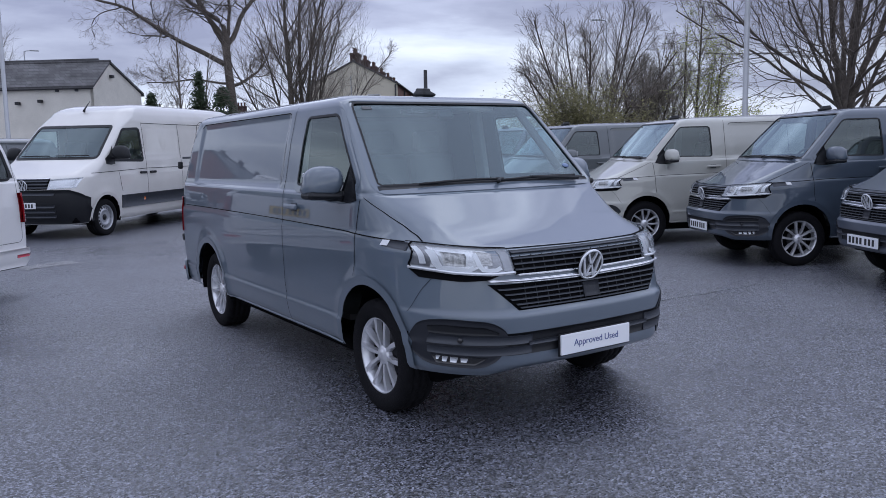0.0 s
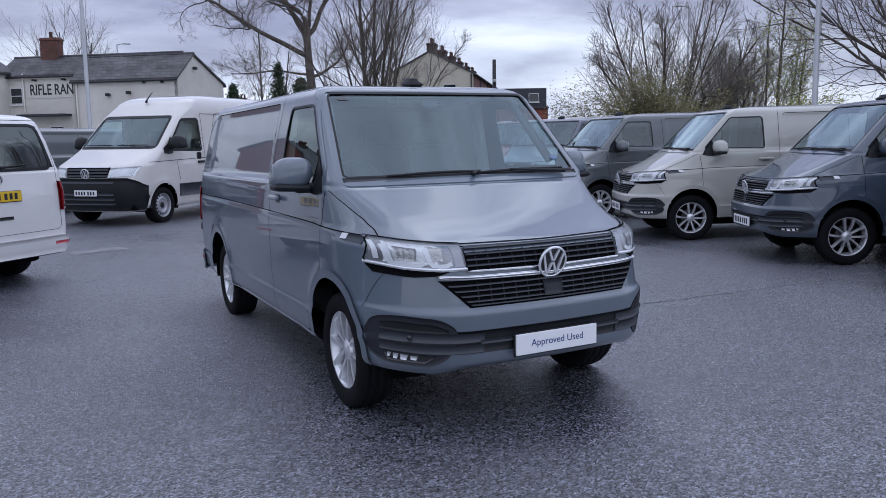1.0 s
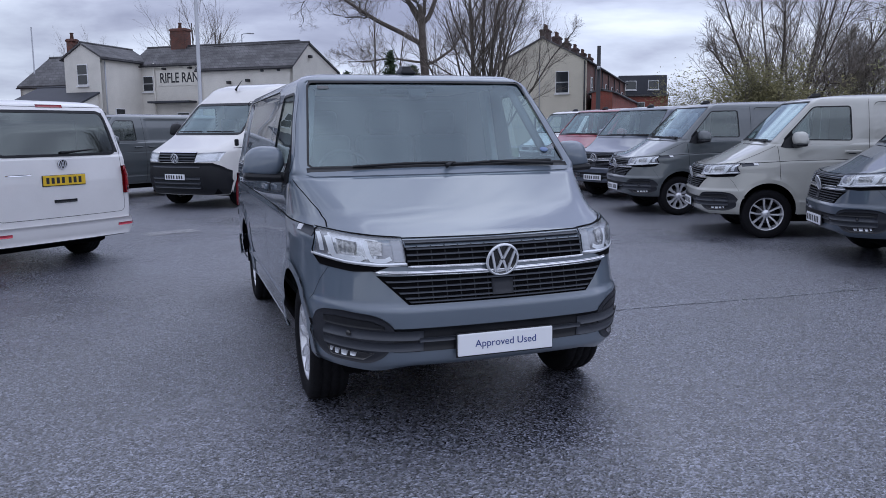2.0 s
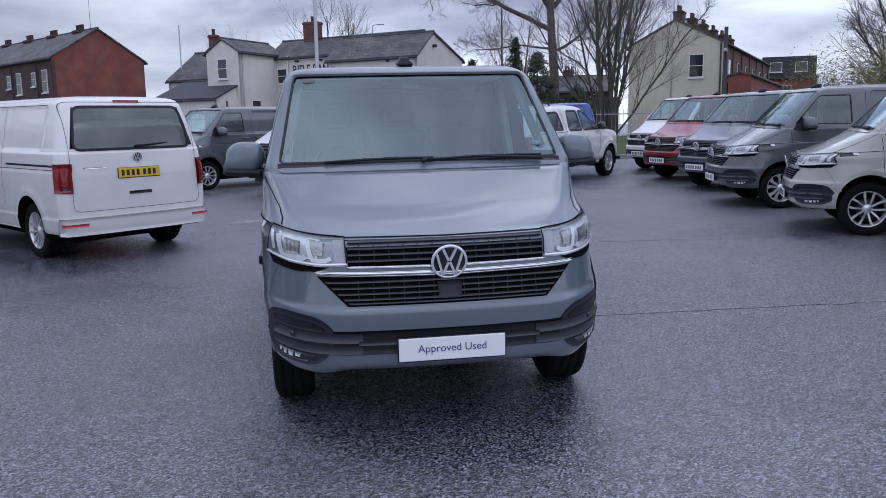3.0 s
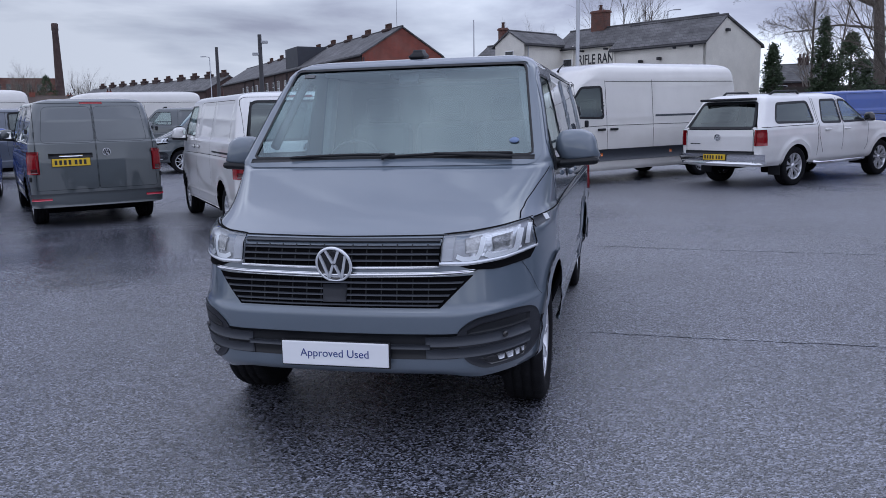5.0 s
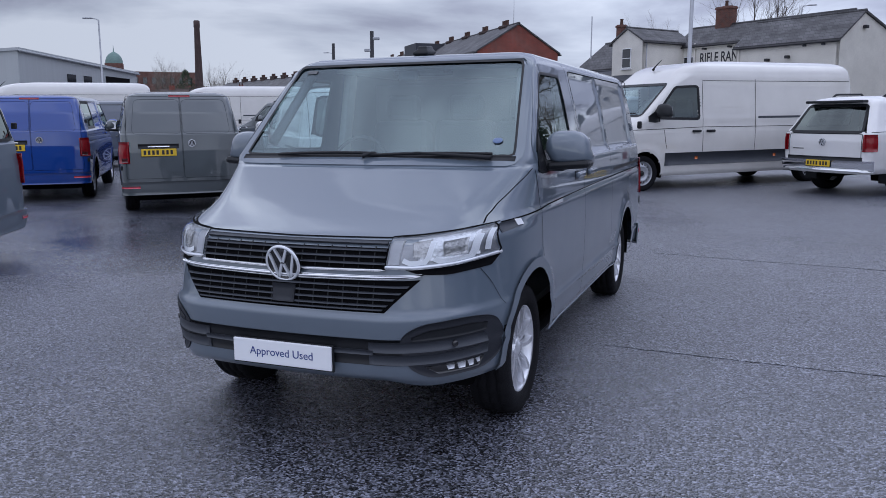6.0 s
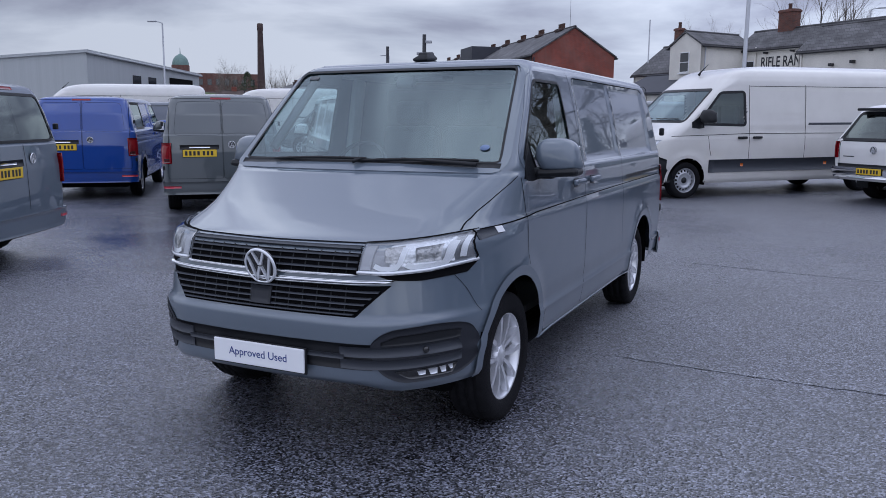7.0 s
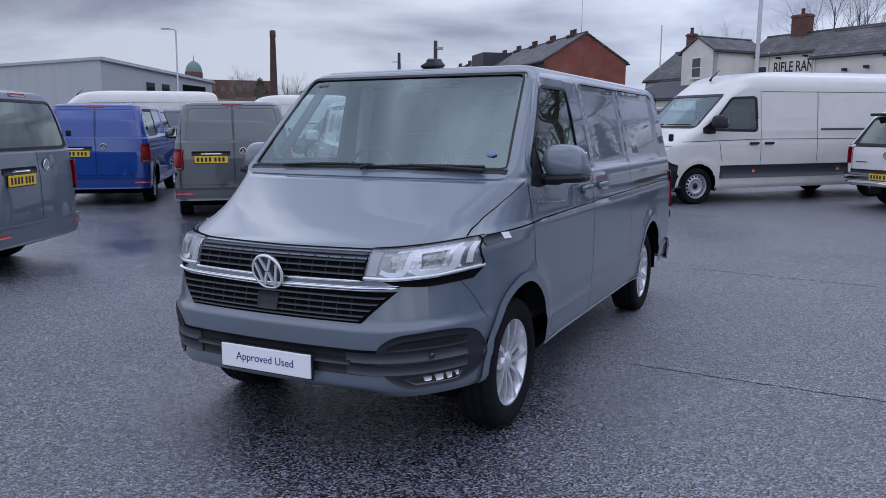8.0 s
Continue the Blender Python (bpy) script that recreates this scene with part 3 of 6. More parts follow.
        bm.to_mesh(spokes)
        bm.free()
        hub = lathe_mesh("hub_cap", [(h * .3, .062), (h * .60, .058), (h * .66, .050), (h * .67, .034), (h * .73, .030), (h * .74, .012), (h * .74, .0005)], 28)
        disc = lathe_mesh("brake_disc", [(h * .17, .13), (h * .26, .13), (h * .26, .01), (h * .17, .01)], 28)
        # flat near-black disc that paints the shade between the spokes
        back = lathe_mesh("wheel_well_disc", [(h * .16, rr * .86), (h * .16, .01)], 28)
        for me, mat in ((tyre, RUBBER), (barrel, ALLOY if style != "steel" else STEEL_RIM), (spokes, ALLOY if style != "steel" else STEEL_RIM), (hub, ALLOY if style != "steel" else BLACK_TRIM),
                        (disc, BRAKE), (back, UNDERBODY)):
            me.materials.append(mat)
        cache[key] = (tyre, barrel, spokes, hub, disc, back)
    tyre, barrel, spokes, hub, disc, back = cache[key]
    wheel = new("wheel")
    wheel.empty_display_size = 0.1
    wheel.parent = parent
    wheel.matrix_basis = pose(x, y, r - 0.006, 14 if y < 0 else 31, 0, 0 if s > 0 else 180)
    part("tyre", tyre, None, wheel)
    part("rim", barrel, None, wheel, "silver alloy rim" if style != "steel" else "grey steel rim")
    part("spokes", spokes, None, wheel)
    part("hub_cap", hub, None, wheel)
    part("brake_disc", disc, None, wheel)
    part("wheel_well_disc", back, None, wheel)
    return wheel


WHEELS = {}


def wheel_liner(parent, yc, zc, r, x0, x1, side):
    verts, faces = [], []
    n = 18
    for k in range(n + 1):
        t = math.pi * (-0.08 + 1.16 * k / n)
        for x in (x0, x1):
            verts.append((side * x, yc + r * math.cos(t), zc + r * math.sin(t)))
    faces = [(2 * k, 2 * k + 1, 2 * k + 3, 2 * k + 2) for k in range(n)]
    faces.append(tuple(2 * k for k in range(n + 1)))
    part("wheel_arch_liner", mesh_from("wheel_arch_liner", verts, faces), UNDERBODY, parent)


def badge(parent, at, r, normal_tilt, facing=1):
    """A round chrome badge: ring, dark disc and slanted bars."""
    disc = part("badge", lathe_mesh("badge", [(0.0, r * .98), (.008, r), (.014, r * .97), (.014, r * .86), (.008, r * .84), (.006, r * .5), (.006, .0005)], 40), GLOSS_BLACK, parent, "round chrome badge")
    disc.matrix_basis = Matrix.Translation(at) @ pose(0, 0, 0, 0, 0, -90 * facing) @ pose(0, 0, 0, 0, normal_tilt, 0)
    ring = part("badge_ring", lathe_mesh("badge_ring", [(.010, r * 1.0), (.018, r * .96), (.018, r * .87), (.010, r * .85)], 40), BADGE_SILVER, disc)
    def bar(p, q, w):
        bm = bmesh.new()
        p, q = Vector(p) * r, Vector(q) * r
        d = (q - p).normalized()
        nn = Vector((-d.y, d.x)) * w * r / 2
        base = [(c.x, c.y) for c in (p + nn, p - nn, q - nn, q + nn)]
        lo = [bm.verts.new((.006, a, b)) for a, b in base]
        hi = [bm.verts.new((.0165, a, b)) for a, b in base]
        bm.faces.new(hi)
        for i in range(4):
            bm.faces.new((lo[i], lo[(i + 1) % 4], hi[(i + 1) % 4], hi[i]))
        part("badge_bar", bm, BADGE_SILVER, disc)
    for s in (-1, 1):
        bar((s * .36, .80), (s * .04, .08), .13)
        bar((s * .70, .52), (s * .34, -.78), .13)
        bar((s * .36, -.80), (s * .05, -.02), .13)


PLATE_BAR = bpy.data.meshes.new("plate_bar")
_b = bmesh.new()
bmesh.ops.create_cube(_b, size=1.0, matrix=Matrix.Diagonal((.036, .002, .068, 1)))
_b.to_mesh(PLATE_BAR)
_b.free()


def plate(parent, where, skin, x, z, w, h, mat, words="", y=None, tilt=0.0):
    """A number plate on its holder. Registration marks are plain bars."""
    rear = where == "rear"
    yy = y if y is not None else (skin.rear(x, z) + 0.012 if rear else skin.front(x, z) - 0.02)
    p = part("number_plate", box_bm((w, 0.012, h), bevel=0.004), mat, parent, "yellow number plate" if rear else "white front plate")
    p.matrix_basis = pose(x, yy, z, tilt, 0, 180 if rear else 0)
    part("plate_holder", box_bm((w + .012, 0.012, h + .012), (0, .010, -.002), bevel=0.003), BLACK_TRIM, p)
    if words:
        me = text_mesh("lettering", words, h * 0.47, 0.0006, 0.0)
        t = part("lettering", me, TEXT_BLUE, p, "printed dark blue words")
        t.matrix_basis = pose(0, -.0068, 0.002, 90, 0, 0)
    else:
        for i in range(7):
            cx = (-.40, -.28, -.16, -.04, .12, .24, .36)[i] * w
            part("plate_bar", PLATE_BAR, PLATE_INK, p).matrix_basis = pose(cx, -.0066, 0) @ Matrix.Diagonal((w / .52, 1, h / .112, 1))
    return p


# ---- the panel van ----
VAN = Skin(
    front=[(.33, -2.335), (.38, -2.370), (.46, -2.378), (.56, -2.388), (.60, -2.394), (.648, -2.398), (.660, -2.394), (.676, -2.376), (.69, -2.368), (.80, -2.346), (.90, -2.320), (.965, -2.295),
           (.985, -2.270), (1.0, -2.232), (1.02, -2.165), (1.055, -2.06), (1.11, -1.92), (1.18, -1.77), (1.25, -1.63), (1.29, -1.555), (1.315, -1.52), (1.60, -1.232), (1.82, -1.005), (1.868, -.945),
           (1.888, -.87), (1.902, -.77), (1.914, -.61), (1.923, -.44), (1.930, -.26), (1.933, -.12)],
    width=[(0.33, 0.889), (0.37, 0.911), (0.47, 0.923), (0.5, 0.931), (0.525, 0.921), (0.62, 0.931), (0.9, 0.936), (1.04, 0.934), (1.065, 0.922), (1.08, 0.924), (1.24, 0.913), (1.29, 0.902), (1.33, 0.889), (1.6, 0.834), (1.8, 0.782), (1.84, 0.767), (1.868, 0.738), (1.888, 0.699), (1.902, 0.642), (1.914, 0.548), (1.923, 0.415), (1.93, 0.264), (1.933, 0.113)],
    rear=[(.33, 2.42), (.38, 2.44), (.50, 2.45), (.80, 2.445), (1.0, 2.44), (1.30, 2.41), (1.60, 2.345), (1.80, 2.28), (1.868, 2.24), (1.888, 2.21), (1.902, 2.16), (1.914, 2.05), (1.923, 1.9), (1.930, 1.75), (1.933, 1.6)],
    bow=[(.33, .10), (.9, .11), (1.0, .12), (1.1, .15), (1.26, .10), (1.31, .07), (1.82, .035), (1.868, .03), (1.933, .02)],
    ca=[(.33, .46), (.58, .46), (.80, .44), (.9, .41), (1.0, .37), (1.1, .28), (1.26, .14), (1.31, .055), (1.82, .05), (1.868, .09), (1.933, .08)],
    cb=[(.33, .64), (.58, .68), (.80, .80), (.9, .86), (1.0, .78), (1.1, .48), (1.26, .17), (1.31, .06), (1.82, .055), (1.868, .10), (1.933, .08)],
    panels=((-.14, .75, 1.295, 1.80, .016), (.80, 1.92, 1.295, 1.80, .016)), panels_right=((-.14, 1.92, 1.295, 1.80, .016),), arches=((-1.5, .400), (1.5, .400)), arch_r=0.378, flare=.016)
VAN_LEVELS = [.33, .35, .37, .40, .43, .455, .475, .49, .50, .512, .525] + [.55, .58, .60, .622, .640, .650, .658, .667, .676, .688, .70, .73, .76, .79, .82, .85, .88, .91, .94, .97] + [.985, 1.0, 1.015, 1.03, 1.045, 1.06, 1.08, 1.10, 1.125] + \
    [round(z, 3) for z in np.arange(1.15, 1.28, .025)] + [1.275, 1.29, 1.30, 1.315, 1.33, 1.345, 1.36] + [round(z, 3) for z in np.arange(1.385, 1.85, .025)] + [1.85, 1.868, 1.878, 1.888, 1.895, 1.902, 1.908, 1.914, 1.919, 1.923, 1.927, 1.930, 1.933]
DOOR_GLASS = rounded([(-1.365, 1.325), (-.945, 1.785), (-.45, 1.785), (-.44, 1.30)], .055)
REAR_GLASS_L = rounded([(.84, 1.32), (.84, 1.79), (1.86, 1.79), (1.92, 1.32)], .08)
SCREEN = rounded([(-.828, 1.308), (-.728, 1.855), (.728, 1.855), (.828, 1.308)], .045)
TAILGATE_GLASS = rounded([(-.74, 1.30), (-.66, 1.79), (.66, 1.79), (.74, 1.30)], .09)
PAINTED = ("body", "hood", "mirror_cap", "bumper_lip", "arch_lip", "tailgate", "door_handle", "sill_flange", "window_frame", "rear_bumper", "upper_bumper", "light_surround")


def mirror_bm(s, scale=1.0):
    """The rounded housing of a door mirror."""
    bm = bmesh.new()
    bmesh.ops.create_uvsphere(bm, u_segments=20, v_segments=12, radius=1.0)
    for v in bm.verts:
        x, y, z = v.co
        e = 0.78 if z > 0 else 0.42
        f = (0.86 if x * s > 0 else 0.55) if z > 0 else 0.6
        v.co = (math.copysign(abs(x) ** f, x) * .125 * scale, math.copysign(abs(y) ** .8, y) * .085 * scale, math.copysign(abs(z) ** e, z) * (.125 if z > 0 else .085) * scale)
        v.co.x += s * (.10 + 0.02 * (z < 0))
        v.co.y += .03 * abs(v.co.x) / .2
    return bm


def cabin(v, bulkhead=True):
    """Dashboard, seats, wheel, floor and bulkhead behind the screen."""
    part("dashboard", box_bm((1.62, .62, .30), (0, -1.13, 1.12), .06), CABIN_DARK, v)
    part("cabin_floor", box_bm((1.60, 2.0, .04), (0, .0, .47)), CABIN_DARK, v)
    for x in (-.47, .02, .47):
        seat = part("front_seat", box_bm((.46, .50, .16), (x, -.30, .86), .05), SEAT_CLOTH, v, "dark cloth front seat")
        part("seat_back", box_bm((.45, .13, .62), (x, -.03, 1.20), .05, pose(0, 0, 0, -9, 0, 0)), SEAT_CLOTH, seat)
        part("headrest", box_bm((.26, .10, .18), (x, .03, 1.60), .04), SEAT_CLOTH, seat)
    bm = bmesh.new()
    n, m = 24, 6
    vs = [[bm.verts.new(((.185 + .014 * math.cos(b)) * math.cos(a), (.185 + .014 * math.cos(b)) * math.sin(a), .014 * math.sin(b))) for b in np.linspace(0, 2 * math.pi, m, False)] for a in np.linspace(0, 2 * math.pi, n, False)]
    for i in range(n):
        for j in range(m):
            bm.faces.new((vs[i][j], vs[(i + 1) % n][j], vs[(i + 1) % n][(j + 1) % m], vs[i][(j + 1) % m]))
    box_bm((.36, .05, .02), bm=bm)
    box_bm((.12, .12, .04), bm=bm, bevel=.01)
    st = part("steering_wheel", bm, CABIN_DARK, v)
    st.matrix_basis = pose(-.45, -.76, 1.24, 62, 0, 0)
    if bulkhead:
        part("bulkhead", box_bm((1.52, .03, 1.30), (0, .16, 1.12), .01), CABIN_GREY, v)
    part("headliner", box_bm((1.34, 1.0, .02), (0, -.12, 1.83), .005), HEADLINER, v)
    part("roof_console", box_bm((.34, .16, .03), (0, -.72, 1.80), .01), CABIN_GREY, v)
    for s in (-1, 1):
        part("pillar_trim", box_bm((.05, .12, .56), (s * .765, -.30, 1.55), .015, pose(0, 0, 0, 0, -8 * s, 0)), HEADLINER, v)
        part("screen_pillar_trim", tube_mesh("screen_pillar_trim", [(s * .775, -1.24, 1.38), (s * .685, -.90, 1.79)], .028, 6), CABIN_GREY, v)
    part("rear_view_mirror_mount", box_bm((.12, .04, .07), (0, -.95, 1.77), .012, pose(0, 0, 0, -40, 0, 0)), CABIN_DARK, v)


def build_van(label, ns=110, glazed=False, rear="tailgate", style="alloy", front_words="", detail=True, sticker=False):
    """The mid-size panel van: its whole shell, openings, lamps, trim, wheels and cabin."""
    S = VAN
    v = thing("van", label, "van")
    holes_l = [REAR_GLASS_L] if glazed else []
    rear_holes = [TAILGATE_GLASS] if rear in ("tailgate", "glass_doors") else []
    body = part("body", S.shell("body", VAN_LEVELS, ns, holes_side=[DOOR_GLASS], holes_left=holes_l, holes_right=holes_l, holes_front=[SCREEN], holes_rear=rear_holes), PAINT_GREY, v)
    # the lip lifts a little under the plate
    for q in body.data.vertices:
        if q.co.y < -2.1 and q.co.z < .40:
            k = min(1.0, max(0.0, (.66 - abs(q.co.x)) / .20))
            q.co.z += (.40 - q.co.z) / .07 * .034 * k * k * (3 - 2 * k)
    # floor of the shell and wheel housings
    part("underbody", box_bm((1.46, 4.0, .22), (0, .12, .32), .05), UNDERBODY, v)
    # wide low box added to deepen the shade on the ground
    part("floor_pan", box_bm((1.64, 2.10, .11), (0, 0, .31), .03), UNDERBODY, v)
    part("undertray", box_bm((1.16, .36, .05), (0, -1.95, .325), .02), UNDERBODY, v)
    for y in (-1.5, 1.5):
        for s in (-1, 1):
            wheel_liner(v, y, .40, .40, .50, .80 if y < 0 else .895, s)
            build_wheel(v, s * .780, y, .338, .215, style, WHEELS)
    for where in ("left", "right"):
        s = 1 if where == "left" else -1
        for yc in (-1.5, 1.5):
            line = [(yc + .388 * math.cos(t), .400 + .388 * math.sin(t)) for t in np.linspace(math.pi * 1.05, -math.pi * .05, 44)]
            me = S.strip("arch_lip", where, line, .050, .0035, n=44)
            part("arch_lip", me, PAINT_GREY, v)
        part("window_frame", S.strip("window_frame", where, grown(DOOR_GLASS, .010), .050, .0025, True), PAINT_GREY, v)
        part("door_window_seal", S.strip("door_window_seal", where, grown(DOOR_GLASS, -.018), .016, .0035, True), BLACK_TRIM, v)
        up, lo = split(DOOR_GLASS)
        part("door_window", S.patch("door_window", where, up, lo, -.004, 14, 6, 0), GLASS_SIDE, v, "tinted door window").visible_shadow = False
        if glazed:
            for g in (REAR_GLASS_L,):
                part("rear_window_seal", S.strip("rear_window_seal", where, g, .05, .003, True), BLACK_TRIM, v)
                up, lo = split(g)
                part("rear_side_window", S.patch("rear_side_window", where, up, lo, -.004, 16, 6, 0), GLASS_DARK, v, "dark tinted rear side window")
        # shade under the recessed panels' upper edge, painted as a dark strip, and shut lines
        part("panel_gap", S.strip("panel_gap", where, [(-.17, 1.78), (-.14, 1.815), (1.90, 1.815), (1.96, 1.78)], .006, .002), GAP, v)
        part("panel_gap", S.strip("panel_gap", where, [(-.24, 1.85), (-.25, .55), (-.26, .42), (-.29, .36)], .005, .002), GAP, v)
        part("panel_gap", S.strip("panel_gap", where, [(-1.40, 1.25), (-1.37, 1.06), (-1.36, .9), (-1.35, .80)], .005, .002), GAP, v)
        # dark line that paints the shade of the body crease
        part("panel_gap", S.strip("panel_gap", where, [(-1.80, 1.030), (-1.2, 1.058), (0, 1.072), (1.2, 1.078), (2.38, 1.078)], .006, .0025), GAP, v)
        if where == "left":
            part("panel_gap", S.strip("panel_gap", where, [(.775, 1.81), (.775, 1.10), (.775, .80), (.80, .62)], .005, .002), GAP, v)
        part("sill_flange", tube_mesh("sill_flange", [(s * (S.side(y, .345) + .004), y, .346) for y in np.linspace(-1.12, 1.12, 9)], .007, 6), PAINT_GREY, v)
        part("panel_gap", S.strip("panel_gap", where, [(-2.02, .86), (-1.95, .78), (-1.88, .66)], .0025, .0015), GAP, v)
        if where == "left":
            part("slide_rail", S.strip("slide_rail", where, [(.90, 1.125), (2.34, 1.125)], .024, .003), BLACK_TRIM, v, "black sliding door rail")
        for hy in (-.45, -.08) if where == "left" else (-.44,):
            hd = part("door_handle", box_bm((.028, .21, .036), (s * (S.side(hy, 1.17) + .028), hy, 1.17), .012), PAINT_GREY, v)
            part("lock_recess", box_bm((.006, .09, .055), (s * (S.side(hy, 1.165) + .0005), hy, 1.165), .002), GREY_TRIM, hd)
        # wing marker with its light tip
        part("wing_trim", S.patch("wing_trim", where, [(-1.84, 1.025), (-1.66, 1.035)], [(-1.84, .985), (-1.64, 1.0)], .004, 8, 2, .008), GREY_TRIM, v, "grey ribbed wing trim")
        part("wing_badge", S.patch("wing_badge", where, [(-1.70, 1.033), (-1.645, 1.033)], [(-1.69, 1.003), (-1.63, 1.003)], .006, 3, 1, .003, smooth=False), PLATE_WHITE, v, "small white wing badge")
        # mirror
        arm = part("mirror_arm", box_bm((.18, .09, .06), (s * .93, -1.17, 1.265), .025), BLACK_TRIM, v)
        part("mirror_sail", S.patch("mirror_sail", where, [(-1.335, 1.30), (-1.29, 1.38), (-1.22, 1.455)], [(-1.365, 1.245), (-1.27, 1.225), (-1.14, 1.232)], .006, 6, 4, .01), BLACK_TRIM, v)
        cap = part("mirror_cap", mirror_bm(s), PAINT_GREY, v, smooth=True)
        cap.matrix_basis = pose(s * .925, -1.16, 1.345) @ Matrix.Diagonal((.94, 1, .84, 1))
        base = part("mirror_base", box_bm((.25, .15, .055), (s * .11, .01, -.09), .025, pose(0, 0, 0, 0, -4 * s, 0)), BLACK_TRIM, cap)
        part("mirror_glass", box_bm((.19, .008, .15), (s * .11, .085, .0), .003), CHROME, cap)
        # headlight: dark bowl, bright reflectors, clear cover
        sg = s
        outer = [(.487, .990), (.60, .998), (.72, 1.010), (.838, 1.030)]
        under = [(.478, .872), (.60, .872), (.74, .880), (.862, .900)]
        fl = lambda line: [(sg * a, z) for a, z in line]
        bowl = part("headlight", S.patch("headlight", "front", fl(outer), fl(under), .001, 16, 6, .02), LAMP_BOWL, v, "clear headlight")
        part("headlight_reflector", S.patch("headlight_reflector", "front", fl([(.60, .988), (.80, 1.012)]), fl([(.61, .898), (.81, .910)]), .003, 14, 6, .002), LAMP_MIRROR, bowl)
        part("lamp_inner_panel", S.patch("lamp_inner_panel", "front", fl([(.492, .984), (.545, .986)]), fl([(.486, .886), (.538, .888)]), .004, 5, 5, .003), LAMP_PANEL, bowl)
        for a0, a1 in ((.585, .655), (.695, .775)):
            part("lamp_pod", S.patch("lamp_pod", "front", fl([(a0, .978), (a1, .988)]), fl([(a0 + .006, .918), (a1 - .004, .922)]), .006, 8, 5, .003), LAMP_POD, bowl)
        for line, w in (([(.552, .906), (.570, .895), (.628, .894), (.644, .902), (.660, .978)], .020), ([(.668, .912), (.684, .896), (.772, .902), (.788, .912), (.802, .994)], .024), ([(.826, .925), (.834, 1.008)], .016)):
            part("day_light", S.strip("day_light", "front", fl(line), w, .010), LAMP_BULB, bowl, "white daytime light strip")
        part("lamp_chrome_edge", S.patch("lamp_chrome_edge", "front", fl([(.478, .884), (.60, .884), (.74, .893), (.860, .914)]), fl([(.478, .868), (.60, .867), (.74, .875), (.862, .895)]), .010, 16, 4, .012, bulge=.008), BADGE_SILVER, bowl, "chrome lower edge")
        part("headlight_cover", S.patch("headlight_cover", "front", fl(outer), fl(under), .014, 16, 6, .012), LAMP_CLEAR, bowl)
        part("lamp_outline", S.strip("lamp_outline", "front", fl(outer + under[::-1]), .005, .0148, True), GAP, bowl)
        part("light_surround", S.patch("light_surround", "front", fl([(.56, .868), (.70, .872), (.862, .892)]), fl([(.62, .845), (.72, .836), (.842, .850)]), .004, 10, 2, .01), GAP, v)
        # bumper corner with fog light
        c_up, c_lo = split(rounded([(.545, .565), (.63, .632), (.79, .644), (.868, .628), (.886, .545), (.880, .440), (.835, .384), (.66, .380), (.585, .432)], .055, 5))
        corner = part("bumper_corner", S.patch("bumper_corner", "front", fl(c_up), fl(c_lo), .005, 44, 10, .02), MID_TRIM, v, "black plastic bumper corner")
        # flat black patch paints the shade of a recess; nothing is hollowed out
        part("corner_recess", S.patch("corner_recess", "front", fl([(.600, .578), (.66, .604), (.80, .612), (.846, .602)]), fl([(.60, .562), (.66, .562), (.80, .564), (.842, .566)]), .0075, 14, 3, .004), BLACK_TRIM, corner)
        part("bumper_blade", S.patch("bumper_blade", "front", fl([(.42, .553), (.70, .556), (.836, .558)]), fl([(.42, .508), (.70, .506), (.848, .506)]), .008, 16, 2, .010), GREY_TRIM, v)
        part("bumper_blade", S.patch("bumper_blade", "front", fl([(.42, .497), (.70, .496), (.848, .498)]), fl([(.42, .452), (.70, .450), (.842, .456)]), .008, 16, 2, .010), GREY_TRIM, v)
        fog = part("fog_light", S.patch("fog_light", "front", fl([(.640, .440), (.832, .446)]), fl([(.690, .398), (.815, .400)]), .008, 12, 3, .01), GLOSS_BLACK, corner, "dark fog light pocket")
        for a0, a1, z0, z1 in ((.716, .742, .414, .434), (.750, .776, .410, .438), (.782, .800, .412, .440), (.806, .818, .420, .441)):
            part("fog_reflector", S.patch("fog_reflector", "front", fl([(a0, z1), (a1, z1 + .002)]), fl([(a0 + .004, z0), (a1 - .002, z0 + .001)]), .011, 3, 2, .004), BADGE_SILVER, fog, "bright chrome reflector")
        part("parking_sensor", lathe_mesh("parking_sensor", [(0, .014), (.006, .013), (.006, .0005)], 16), GLOSS_BLACK, corner).matrix_basis = Matrix.Translation(S.point("front", s * .745, .532, .013)) @ pose(0, 0, 0, 0, 0, -90 + s * 38)
        # tail lights
        t_up, t_lo = [(2.30, 1.15), (2.44, 1.15)], [(2.28, .82), (2.44, .82)]
        tl = part("tail_light", S.patch("tail_light", where, t_up, t_lo, .010, 8, 6, .02), TAIL_RED, v, "red tail light")
        part("tail_light_rear", S.patch("tail_light_rear", "rear", [(s * .79, 1.15), (s * .935, 1.15)], [(s * .79, .82), (s * .940, .82)], .010, 8, 6, .02), TAIL_RED, tl)
        part("tail_light_core", S.patch("tail_light_core", "rear", [(s * .81, .90), (s * .90, .90)], [(s * .81, .835), (s * .90, .835)], .013, 4, 3, .008), TAIL_DARK, tl)
        part("rear_reflector", S.patch("rear_reflector", "rear", [(s * .66, .47), (s * .90, .47)], [(s * .66, .435), (s * .90, .435)], .040, 8, 1, .01), REFLECTOR_RED, v)
        if detail:
            # wipers lie at the foot of the screen
            x0, x1 = (.02, .70) if s > 0 else (-.56, .06)
            pts = [S.point("front", x0 + (x1 - x0) * t, 1.322 - .010 * (1 - t) + .008 * math.sin(3 * t), .020) for t in np.linspace(0, 1, 7)]
